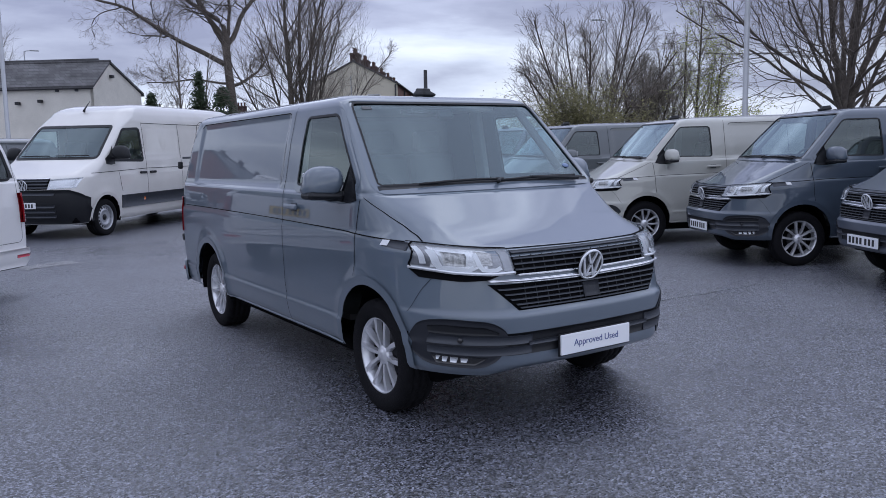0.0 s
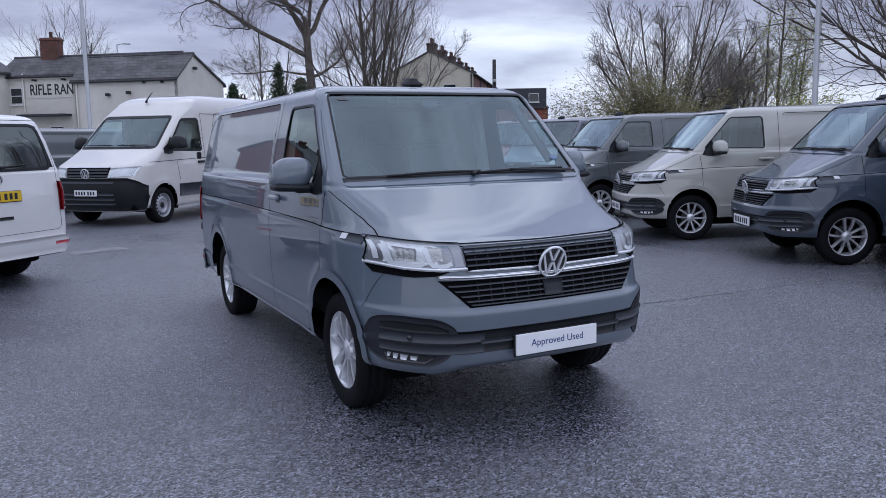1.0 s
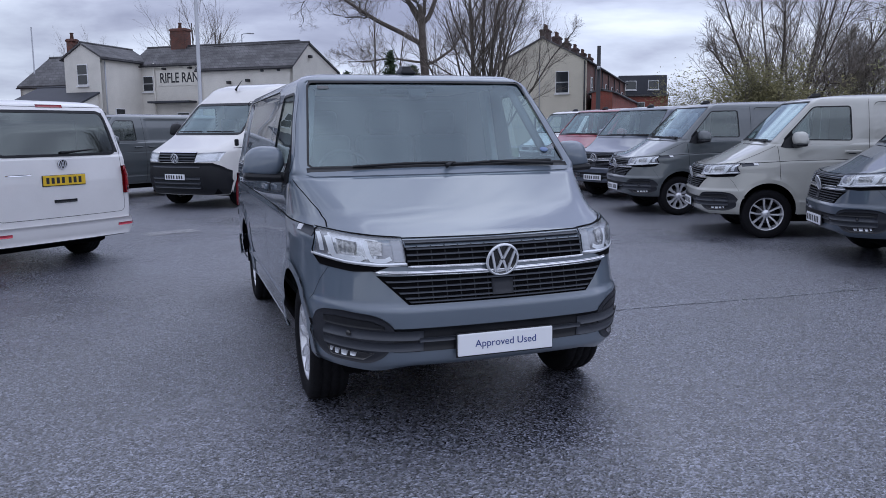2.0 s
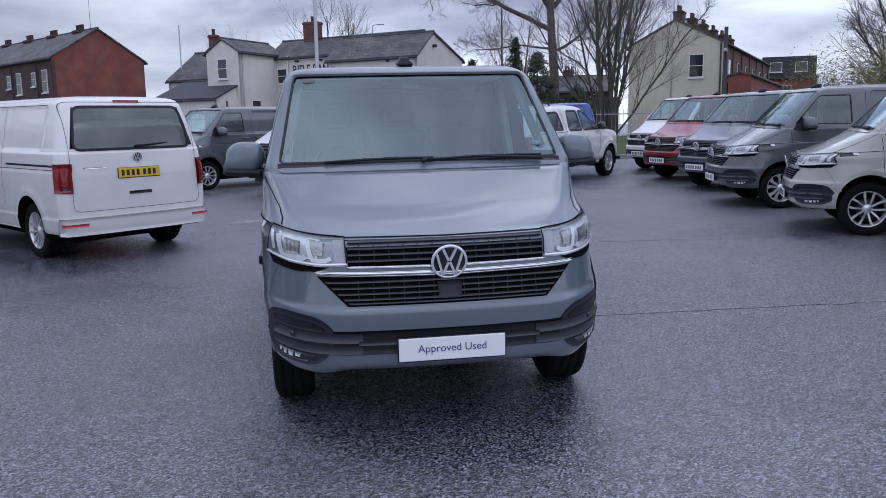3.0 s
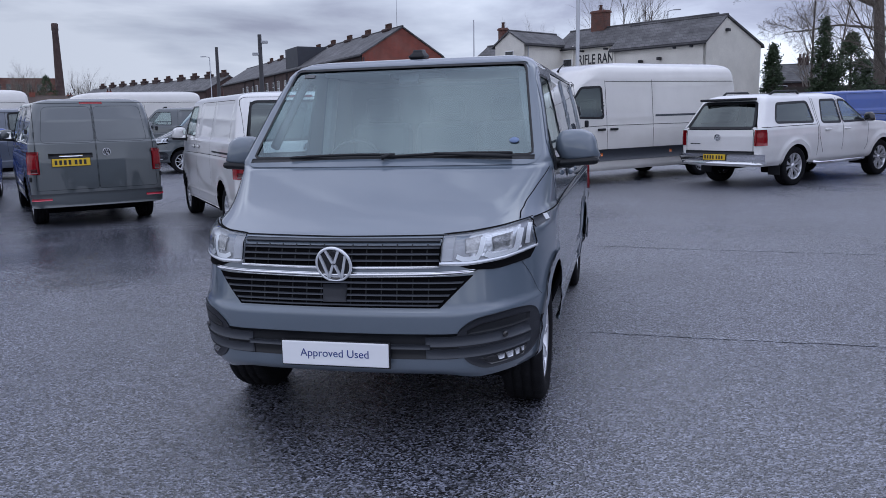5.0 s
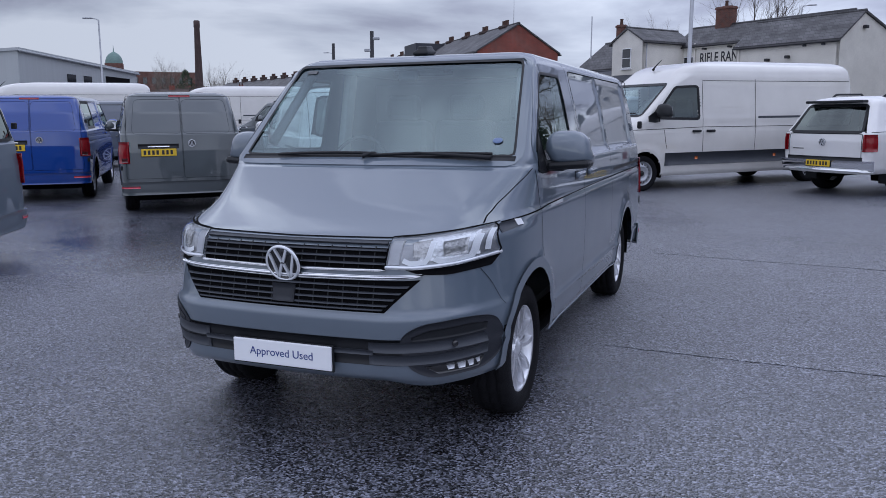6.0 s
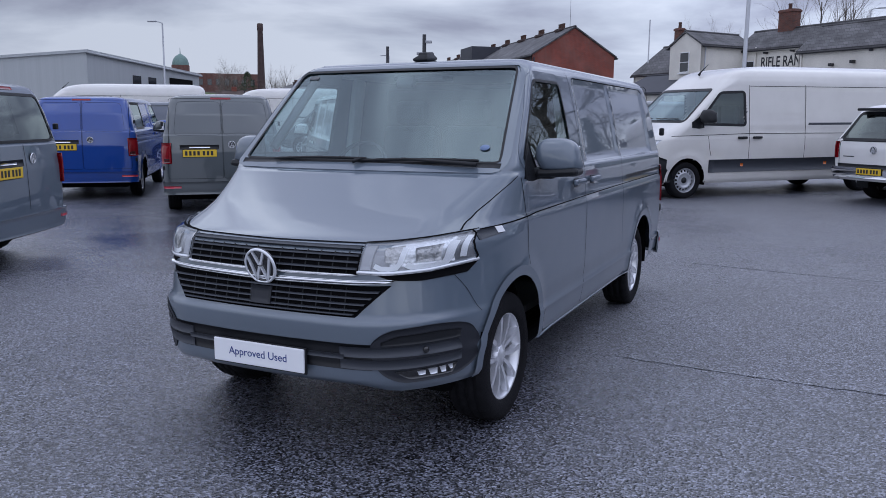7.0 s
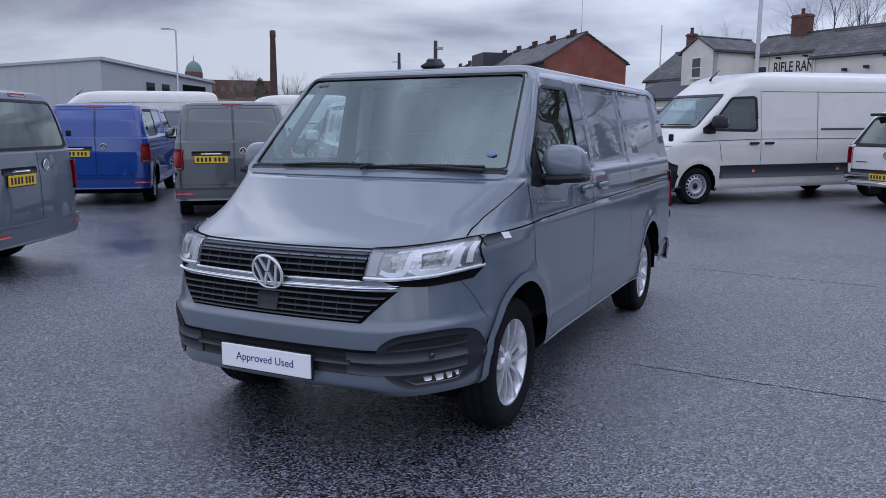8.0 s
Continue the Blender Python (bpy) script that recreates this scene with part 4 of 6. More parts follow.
            part("wiper_blade", tube_mesh("wiper_blade", pts, .008, 5), BLACK_TRIM, v)
            pts = [S.point("front", (x1 if s > 0 else x0 + .55) + (-.42 if s > 0 else .05) * t, 1.300 + .022 * t, .026) for t in np.linspace(0, 1, 5)]
            part("wiper_arm", tube_mesh("wiper_arm", pts, [.014, .012, .01, .008, .008], 6), BLACK_TRIM, v)
    # screen
    part("window_frame", S.strip("window_frame", "front", grown(SCREEN, .009), .046, .0022, True), PAINT_GREY, v)
    part("windscreen_seal", S.strip("windscreen_seal", "front", grown(SCREEN, -.016), .013, .0032, True), BLACK_TRIM, v)
    up, lo = split(SCREEN)
    part("windscreen", S.patch("windscreen", "front", up, lo, -.003, 28, 10, 0), GLASS_SCREEN, v, "tinted laminated windscreen").visible_shadow = False
    part("cowl", S.patch("cowl", "front", [(-.818, 1.322), (.818, 1.322)], [(-.818, 1.300), (.818, 1.300)], .004, 28, 2, .006), BLACK_TRIM, v)
    # hood seam
    part("panel_gap", S.strip("panel_gap", "front", [(-.842, 1.036), (-.72, 1.016), (-.60, 1.003), (-.48, .995), (0, .991), (.48, .995), (.60, 1.003), (.72, 1.016), (.842, 1.036)], .004, .0022, n=60), GAP, v)
    for where in ("left", "right"):
        part("panel_gap", S.strip("panel_gap", where, [(-1.90, 1.035), (-1.78, 1.085), (-1.64, 1.15), (-1.50, 1.22), (-1.42, 1.262)], .0035, .002, n=30), GAP, v)
    # grille: flat near-black sheets paint the shade behind the slats
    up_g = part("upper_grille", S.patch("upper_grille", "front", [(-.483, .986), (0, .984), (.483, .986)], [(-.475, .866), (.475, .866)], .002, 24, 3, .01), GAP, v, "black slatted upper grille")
    for z in (.972, .944, .916, .889):
        part("slat", S.patch("slat", "front", [(-.475, z + .0055), (.475, z + .0055)], [(-.475, z - .004), (.475, z - .004)], .014, 24, 1, .016), GREY_TRIM, up_g)
    for k in range(-6, 7):
        if k:
            part("grille_rib", S.patch("grille_rib", "front", [(k * .07 - .003, .982), (k * .07 + .003, .982)], [(k * .07 - .003, .870), (k * .07 + .003, .870)], .003, 1, 3, .003), BLACK_TRIM, up_g)
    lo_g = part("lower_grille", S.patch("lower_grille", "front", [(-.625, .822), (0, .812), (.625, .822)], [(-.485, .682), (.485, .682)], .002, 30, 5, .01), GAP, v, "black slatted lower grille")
    for i, z in enumerate((.793, .765, .738, .712, .692)):
        hw = .485 + .14 * (z - .682) / .140 - .012
        part("slat", S.patch("slat", "front", [(-hw, z + .0055), (hw, z + .0055)], [(-hw + .008, z - .004), (hw - .008, z - .004)], .014, 28, 1, .016), GREY_TRIM, lo_g)
    for k in range(-6, 7):
        if k:
            part("grille_rib", S.patch("grille_rib", "front", [(k * .072 - .003, .810), (k * .072 + .003, .810)], [(k * .072 - .003, .686), (k * .072 + .003, .686)], .003, 1, 3, .003), BLACK_TRIM, lo_g)
    part("chrome_strip", S.patch("chrome_strip", "front", [(-.480, .867), (0, .860), (.480, .867)], [(-.480, .858), (0, .851), (.480, .858)], .012, 28, 5, .016, bulge=.006), CHROME, v, "chrome grille strip")
    part("chrome_strip", S.patch("chrome_strip", "front", [(-.645, .848), (-.45, .840), (0, .836), (.45, .840), (.645, .848)], [(-.60, .832), (-.45, .822), (0, .815), (.45, .822), (.60, .832)], .010, 32, 6, .02, bulge=.012), CHROME, v, "chrome grille strip")
    badge(v, (0, S.front(0, .885) - .036, .882), .088, 14)
    part("radar_cover", S.patch("radar_cover", "front", [(-.058, .785), (.058, .785)], [(-.055, .705), (.055, .705)], .018, 4, 3, .01), MID_TRIM, v)
    # lower intake with its blades
    intake = part("lower_intake", S.patch("lower_intake", "front", [(-.60, .566), (.60, .566)], [(-.56, .447), (.56, .447)], .003, 30, 4, .01), BLACK_TRIM, v, "black lower intake")
    part("slat", S.patch("slat", "front", [(-.44, .518), (.44, .518)], [(-.44, .497), (.44, .497)], .012, 24, 1, .012), GREY_TRIM, intake)
    plate(v, "front", S, 0, .470, .515, .111, PLATE_WHITE, front_words, y=-2.408)
    # roof aerial
    bm = box_bm((.105, .16, .056), (0, 0, .018), .018, seg=3)
    for q in bm.verts:
        if q.co.z > .02:
            q.co.x *= .62
            q.co.y = q.co.y * .7 + .02
    fin = part("roof_aerial", bm, BLACK_TRIM, v, smooth=True)
    fin.matrix_basis = pose(0, -.70, 1.918, 5, 0, 0)
    # tail
    part("rear_bumper", S.patch("rear_bumper", "rear", [(-.94, .53), (.94, .53)], [(-.93, .34), (.93, .34)], .035, 26, 4, .07), PAINT_GREY, v)
    part("bumper_step", S.patch("bumper_step", "rear", [(-.80, .345), (.80, .345)], [(-.78, .315), (.78, .315)], .02, 20, 1, .05), BLACK_TRIM, v)
    part("high_brake_light", S.patch("high_brake_light", "rear", [(-.16, 1.865), (.16, 1.865)], [(-.16, 1.835), (.16, 1.835)], .006, 6, 1, .006), TAIL_RED, v)
    if rear in ("tailgate", "glass_doors"):
        part("rear_window_seal", S.strip("rear_window_seal", "rear", TAILGATE_GLASS, .03, .003, True), BLACK_TRIM, v)
        up, lo = split(TAILGATE_GLASS)
        part("rear_window", S.patch("rear_window", "rear", up, lo, -.003, 18, 8, 0), GLASS_DARK, v, "dark tinted rear window")
        part("load_bay_lining", box_bm((1.5, .03, 1.2), (0, 1.6, 1.1)), CABIN_DARK, v)
    off = 0 if rear == "tailgate" else .34
    if rear == "tailgate":
        part("panel_gap", S.strip("panel_gap", "rear", rounded([(-.80, .60), (-.78, 1.845), (.78, 1.845), (.80, .60)], .08), .0045, .002, True), GAP, v)
        badge(v, (0, S.rear(0, 1.20) + .004, 1.20), .058, 4, -1)
        plate(v, "rear", S, 0, 1.02, .52, .112, PLATE_YELLOW, "")
        part("rear_script", S.patch("rear_script", "rear", [(.38, 1.10), (.66, 1.10)], [(.38, 1.085), (.66, 1.085)], .004, 4, 1, .003), CHROME, v)
        part("tailgate_handle", S.patch("tailgate_handle", "rear", [(-.14, .80), (.14, .80)], [(-.14, .765), (.14, .765)], .008, 5, 1, .01), BLACK_TRIM, v)
        pts = [S.point("rear", .0 - .42 * t, 1.325 + .03 * t, .02) for t in np.linspace(0, 1, 5)]
        part("rear_wiper", tube_mesh("rear_wiper", pts, [.018, .013, .01, .008, .006], 6), BLACK_TRIM, v)
    else:
        for sx in (-1, 1):
            part("panel_gap", S.strip("panel_gap", "rear", rounded([(sx * .006, .58), (sx * .006, 1.85), (sx * .80, 1.85), (sx * .85, .58)], .03), .0045, .002, True), GAP, v) if rear == "doors" else None
            if rear == "doors":
                # outline of the pressed upper panel, its edge shade painted dark
                part("panel_gap", S.strip("panel_gap", "rear", rounded([(sx * .016, 1.27), (sx * .016, 1.80), (sx * .68, 1.80), (sx * .745, 1.27)], .08), .003, .0015, True), GAP, v)
        if rear == "glass_doors":
            part("panel_gap", S.strip("panel_gap", "rear", [(0, .58), (0, 1.27)], .007, .003), GAP, v)
        badge(v, (-.14, S.rear(-.14, 1.12) + .004, 1.12), .058, 4, -1)
        plate(v, "rear", S, .36, .985, .52, .112, PLATE_YELLOW, "")
        bar = part("rear_handle_bar", S.patch("rear_handle_bar", "rear", [(.06, 1.115), (.66, 1.115)], [(.06, 1.045), (.66, 1.045)], .010, 6, 1, .012), BLACK_TRIM, v)
        part("rear_script", S.patch("rear_script", "rear", [(.20, 1.088), (.52, 1.088)], [(.20, 1.068), (.52, 1.068)], .014, 4, 1, .006), CHROME, bar)
        for z in (.75, 1.45):
            for sx in (-1, 1):
                part("door_hinge", box_bm((.04, .06, .07), (sx * .915, 2.335, z), .012), BLACK_TRIM, v)
    if sticker:
        part("screen_sticker", lathe_mesh("screen_sticker", [(0, .027), (.001, .027), (.001, .0005)], 24), STICKER_BLUE, v, "round blue windscreen sticker").matrix_basis = Matrix.Translation(S.point("front", .70, 1.40, .002)) @ pose(0, 0, 0, -45, 0, 0) @ pose(0, 0, 0, 0, 0, -90) @ Matrix.Diagonal((1, 1, .75, 1))
    part("screen_label", S.patch("screen_label", "front", [(-.66, 1.815), (-.59, 1.815)], [(-.66, 1.795), (-.59, 1.795)], .001, 2, 1, 0), CABIN_GREY, v)
    cabin(v)
    return v


def repaint(v, paint):
    for o in v.children_recursive:
        if o.name.split(".")[0] in PAINTED and o.material_slots and o.data.materials[0] == PAINT_GREY:
            o.material_slots[0].link = "OBJECT"
            o.material_slots[0].material = paint


hero = build_van("slate grey panel van with a white dealer plate, on damp asphalt", ns=110, rear="doors", front_words="Approved Used", sticker=True)
hero.matrix_basis = on_ground(0, 0, 0) @ pose(0, 0, 0, 0, -.22, 0)


# ---- the other panel vans of the same kind ----
ROW = "vans parked in the sales row"
LEFT = "vans parked tail towards the yard"
FAR = "vans parked at the back of the yard"
kinds = {}
SPOTS = [
    # x, y, turn, paint, kind (glazed, rear, style), group, label
    (7.25, -2.20, -118, PAINT_BLUEGREY, (False, "doors", "alloy"), ROW, "dark blue-grey panel van at the end of the row"),
    (7.62, .19, -118, PAINT_DARK, (False, "doors", "alloy"), ROW, "dark indium grey panel van with silver alloy wheels"),
    (7.85, 2.91, -117, PAINT_ASCOT, (False, "doors", "alloy"), ROW, "pale stone grey panel van with alloy wheels"),
    (8.39, 6.19, -103, PAINT_GREEN_GREY, (True, "doors", "turbine"), ROW, "dark grey crew van with turbine alloy wheels"),
    (9.13, 9.40, -76, PAINT_BLUEGREY, (False, "doors", "alloy"), ROW, "blue-grey panel van between red and dark vans"),
    (9.40, 11.80, -76, PAINT_RED, (False, "doors", "alloy"), ROW, "cherry red panel van with black grille"),
    (10.10, 14.70, -74, PAINT_WHITE, (False, "doors", "alloy"), ROW, "white panel van at the far end of the row"),
    (-4.30, 5.85, 220, PAINT_WHITE, (False, "tailgate", "alloy"), LEFT, "white panel van with tailgate and yellow plate"),
    (-8.18, 6.60, 224, PAINT_GREEN_GREY, (False, "doors", "alloy"), LEFT, "dark grey panel van with twin rear doors"),
    (-11.6, 7.10, 218, PAINT_BLUE, (True, "doors", "alloy"), LEFT, "bright blue panel van with twin rear doors"),
    (-7.51, -.63, -64, PAINT_GREY, (True, "glass_doors", "alloy"), LEFT, "grey van with wide rear window, yellow plate"),
    (-2.5, 14.7, -52, PAINT_GREEN_GREY, (False, "doors", "alloy"), FAR, "dark grey panel van beside the large white van"),
    (-10.3, 16.4, -55, PAINT_GREEN_GREY, (True, "doors", "alloy"), FAR, "dark grey people van with clear windscreen"),
    (-14.2, 20.5, -62, PAINT_GREEN_GREY, (False, "doors", "alloy"), FAR, "charcoal panel van seen along its side"),
    (-16.2, 13.0, -52, PAINT_BLUEGREY, (True, "doors", "alloy"), FAR, "blue-grey van behind the tail-on vans"),
    (7.6, 24.2, -82, PAINT_BLUE, (False, "doors", "alloy"), FAR, "blue panel van by the trees behind the pickup"),
]
for x, y, rot, paint, kind, group, label in SPOTS:
    if kind not in kinds:
        v = kinds[kind] = build_van(label, ns=72, glazed=kind[0], rear=kind[1], style=kind[2])
        v.matrix_basis = on_ground(x, y, rot)
    else:
        v = copy_thing(kinds[kind], on_ground(x, y, rot))
    tagged(v, label, "van", group)
    repaint(v, paint)


# ---- the large van ----
BIG = Skin(
    front=[(.28, -3.10), (.40, -3.19), (.60, -3.23), (.80, -3.23), (1.0, -3.19), (1.10, -3.15), (1.16, -3.08), (1.22, -2.93), (1.32, -2.68), (1.42, -2.45), (1.47, -2.36), (2.05, -1.70), (2.13, -1.60),
           (2.25, -1.47), (2.38, -1.30), (2.47, -1.10), (2.53, -.80), (2.565, -.40), (2.585, .1), (2.59, .4)],
    width=[(.28, .93), (.34, .97), (.60, 1.0), (1.0, 1.012), (1.15, 1.008), (1.18, 1.0), (1.40, .995), (1.50, .98), (2.0, .945), (2.25, .915), (2.38, .88), (2.47, .82), (2.53, .72), (2.565, .58), (2.585, .38), (2.59, .2)],
    rear=[(.28, 3.48), (.5, 3.56), (1.2, 3.55), (2.0, 3.48), (2.38, 3.43), (2.47, 3.38), (2.53, 3.28), (2.565, 3.1), (2.585, 2.8), (2.59, 2.5)],
    bow=[(.28, .10), (1.1, .13), (1.4, .12), (2.1, .08), (2.59, .04)], ca=[(.28, .34), (1.0, .34), (1.2, .30), (1.4, .18), (1.5, .11), (2.1, .12), (2.3, .25), (2.59, .15)],
    cb=[(.28, .55), (1.0, .55), (1.2, .45), (1.4, .22), (1.5, .12), (2.1, .15), (2.3, .35), (2.59, .2)],
    panels=((-.75, .55, 1.25, 2.12, .012), (.62, 3.3, 1.25, 2.12, .012)), arches=((-2.245, .36), (2.245, .36)), arch_r=.44, flare=.02)
BIG_LEVELS = [.28, .31, .34, .38, .43, .5, .56, .62, .68, .74, .80, .86, .92, .98, 1.04, 1.08, 1.12, 1.15, 1.18, 1.21, 1.25, 1.29, 1.33, 1.37, 1.41, 1.44, 1.47, 1.50, 1.55, 1.61, 1.67, 1.73, 1.79, 1.85, 1.91, 1.97, 2.03, 2.08, 2.13,
              2.18, 2.23, 2.28, 2.33, 2.38, 2.42, 2.45, 2.48, 2.51, 2.53, 2.55, 2.565, 2.575, 2.583, 2.59]
BIG_DOOR = rounded([(-2.02, 1.43), (-1.50, 2.03), (-.93, 2.05), (-.90, 1.40)], .07)
BIG_SCREEN = rounded([(-.88, 1.475), (-.80, 2.09), (.80, 2.09), (.88, 1.475)], .06)


def build_large_van(label, ns=80):
    S = BIG
    v = thing("large_van", label, "van")
    part("body", S.shell("body", BIG_LEVELS, ns, holes_side=[BIG_DOOR], holes_front=[BIG_SCREEN]), PAINT_BIG, v)
    part("underbody", box_bm((1.75, 6.2, .12), (0, .1, .36), .03), UNDERBODY, v)
    for y in (-2.245, 2.245):
        for s in (-1, 1):
            wheel_liner(v, y, .36, .45, .55, .985, s)
            build_wheel(v, s * .87, y, .355, .235, "steel", WHEELS)
    for where in ("left", "right"):
        s = 1 if where == "left" else -1
        for yc in (-2.245, 2.245):
            line = [(yc + .45 * math.cos(t), .36 + .45 * math.sin(t)) for t in np.linspace(math.pi * 1.02, -math.pi * .02, 36)]
            part("arch_lip", S.strip("arch_lip", where, line, .055, .008, n=36), PAINT_BIG, v)
        part("side_moulding", S.patch("side_moulding", where, [(-1.74, .74), (1.74, .74)], [(-1.74, .49), (1.74, .49)], .012, 24, 2, .02), GREY_TRIM, v, "wide dark grey side moulding")
        part("side_moulding", S.patch("side_moulding", where, [(2.74, .74), (3.4, .74)], [(2.74, .49), (3.4, .49)], .012, 8, 2, .02), GREY_TRIM, v)
        for y in (-1.0, 1.1):
            part("side_marker", S.patch("side_marker", where, [(y, .66), (y + .07, .66)], [(y, .60), (y + .07, .60)], .016, 2, 1, .01), AMBER, v)
        part("door_window_seal", S.strip("door_window_seal", where, BIG_DOOR, .05, .003, True), BLACK_TRIM, v)
        up, lo = split(BIG_DOOR)
        part("door_window", S.patch("door_window", where, up, lo, -.004, 14, 6, 0), GLASS_SIDE, v).visible_shadow = False
        for line in ([(-.82, 2.18), (-.80, .52)], [(-1.78, 1.20), (-1.74, .95), (-1.70, .82)], [(.58, 2.2), (.58, .52)], [(-2.6, 1.20), (-.8, 1.24), (3.4, 1.22)], [(-.8, 2.16), (3.3, 2.16)]):
            part("panel_gap", S.strip("panel_gap", where, line, .010, .0025), GAP, v)
        part("slide_rail", S.strip("slide_rail", where, [(.66, 1.42), (3.2, 1.42)], .045, .002), GREY_TRIM, v)
        for hy in (-.98, -.62):
            part("door_handle", box_bm((.04, .22, .05), (s * (S.side(hy, 1.16) + .025), hy, 1.16), .015), BLACK_TRIM, v)
        arm = part("mirror_arm", box_bm((.18, .07, .05), (s * 1.02, -1.93, 1.47), .02), BLACK_TRIM, v)
        part("mirror_sail", S.patch("mirror_sail", where, [(-2.16, 1.46), (-2.0, 1.56), (-1.9, 1.70)], [(-2.16, 1.36), (-2.0, 1.34), (-1.88, 1.36)], .006, 6, 3, .01), BLACK_TRIM, v)
        cap = part("mirror_cap", mirror_bm(s, 1.25), BLACK_TRIM, v, smooth=True)
        cap.matrix_basis = pose(s * 1.08, -1.95, 1.55)
        part("mirror_glass", box_bm((.21, .008, .2), (s * .12, .11, .0), .003), CHROME, cap)
        fl = lambda line: [(s * a, z) for a, z in line]
        lamp = part("headlight", S.patch("headlight", "front", fl([(.50, 1.10), (.95, 1.13)]), fl([(.48, .93), (.90, .955)]), .004, 12, 4, .02), LAMP_MIRROR, v, "clear headlight")
        part("day_light", S.strip("day_light", "front", fl([(.52, .95), (.87, .97), (.90, 1.10)]), .02, .012), LAMP_BULB, lamp)
        part("headlight_cover", S.patch("headlight_cover", "front", fl([(.50, 1.10), (.95, 1.13)]), fl([(.48, .93), (.90, .955)]), .018, 12, 4, .012), LAMP_CLEAR, lamp)
        x0, x1 = (.05, .72) if s > 0 else (-.75, -.08)
        part("wiper_blade", tube_mesh("wiper_blade", [S.point("front", x0 + (x1 - x0) * t, 1.51, .022) for t in np.linspace(0, 1, 6)], .011, 5), BLACK_TRIM, v)
        part("tail_light", S.patch("tail_light", "rear", fl([(.88, 1.35), (.99, 1.35)]), fl([(.88, .85), (.995, .85)]), .012, 4, 4, .02), TAIL_RED, v)
    up, lo = split(BIG_SCREEN)
    part("windscreen_seal", S.strip("windscreen_seal", "front", BIG_SCREEN, .05, .003, True), BLACK_TRIM, v)
    part("windscreen", S.patch("windscreen", "front", up, lo, -.003, 24, 8, 0), GLASS_SCREEN, v, "tinted windscreen").visible_shadow = False
    part("bumper", S.patch("bumper", "front", [(-.995, .76), (-.93, .86), (-.82, .92), (-.46, .92), (.46, .92), (.82, .92), (.93, .86), (.995, .76)], [(-.98, .34), (-.9, .30), (.9, .30), (.98, .34)], .012, 44, 8, .03), BLACK_TRIM, v, "black plastic bumper")
    # near-black sheet paints the shade behind the grille slats
    gr = part("grille", S.patch("grille", "front", [(-.50, 1.105), (.50, 1.105)], [(-.46, .93), (.46, .93)], .004, 20, 2, .01), GAP, v, "black slatted grille")
    for z in (1.075, 1.02, .965):
        part("slat", S.patch("slat", "front", [(-.47, z + .018), (.47, z + .018)], [(-.47, z - .014), (.47, z - .014)], .018, 20, 1, .02), GREY_TRIM, gr)
    part("chrome_strip", S.patch("chrome_strip", "front", [(-.50, 1.12), (.50, 1.12)], [(-.50, 1.105), (.50, 1.105)], .02, 20, 1, .02), CHROME, gr)
    for z in (.84, .62, .53, .44):
        part("bumper_slot", S.patch("bumper_slot", "front", [(-.62, z + .025), (.62, z + .025)], [(-.60, z - .02), (.60, z - .02)], .022, 20, 1, .014), GREY_TRIM, v)
    badge(v, (0, S.front(0, 1.0) - .028, 1.005), .10, 10)
    plate(v, "front", S, 0, .64, .52, .112, PLATE_WHITE, "")
    part("roof_aerial", tube_mesh("roof_aerial", [(0, -1.32, 2.40), (0, -1.28, 2.46), (.0, -1.10, 2.62)], [.03, .016, .006], 6), BLACK_TRIM, v)
    plate(v, "rear", S, .4, 1.0, .52, .112, PLATE_YELLOW, "")
    part("dashboard", box_bm((1.7, .6, .3), (0, -1.95, 1.28), .06), CABIN_DARK, v)
    part("bulkhead", box_bm((1.75, .03, 1.7), (0, -.72, 1.35), .01), CABIN_GREY, v)
    for x in (-.55, .0, .55):
        seat = part("front_seat", box_bm((.48, .5, .18), (x, -1.2, 1.0), .05), SEAT_CLOTH, v)
        part("seat_back", box_bm((.46, .14, .75), (x, -.93, 1.42), .05), SEAT_CLOTH, seat)
    return v


big = build_large_van("white high-roof long van with dark grey side mouldings")
big.matrix_basis = on_ground(.77, 12.95, -45)
tagged(big, group="large white vans")
for x, y, rot, label in ((-18.4, 21.9, -50, "white high-roof van at the back of the yard"), (-20.9, 15.3, -45, "white high-roof van behind the blue van")):
    tagged(copy_thing(big, on_ground(x, y, rot)), label, "van", "large white vans")


# ---- the pickup ----
PICK = Skin(
    front=[(.42, -2.34), (.55, -2.42), (.75, -2.45), (.95, -2.43), (1.06, -2.38), (1.11, -2.25), (1.15, -1.95), (1.19, -1.45), (1.22, -1.15), (1.25, -1.05), (1.66, -.47), (1.71, -.36), (1.75, -.2), (1.785, .1), (1.80, .4), (1.805, .6)],
    width=[(.42, .86), (.50, .92), (.75, .95), (1.0, .955), (1.12, .945), (1.18, .925), (1.25, .89), (1.66, .735), (1.71, .70), (1.75, .64), (1.785, .52), (1.80, .36), (1.805, .2)],
    rear=[(.42, 2.66), (.55, 2.70), (1.0, 2.71), (1.14, 2.69), (1.25, 2.62), (1.66, 2.38), (1.71, 2.33), (1.75, 2.26), (1.785, 2.1), (1.80, 1.9), (1.805, 1.7)],
    bow=[(.42, .12), (1.1, .14), (1.25, .12), (1.8, .06)], ca=[(.42, .32), (1.1, .3), (1.2, .16), (1.3, .09), (1.8, .08)], cb=[(.42, .5), (1.1, .45), (1.2, .2), (1.3, .1), (1.8, .1)],
    ra=.10, rb=.10, rbow=.06, arches=((-1.55, .385), (1.55, .385)), arch_r=.455, flare=.045)
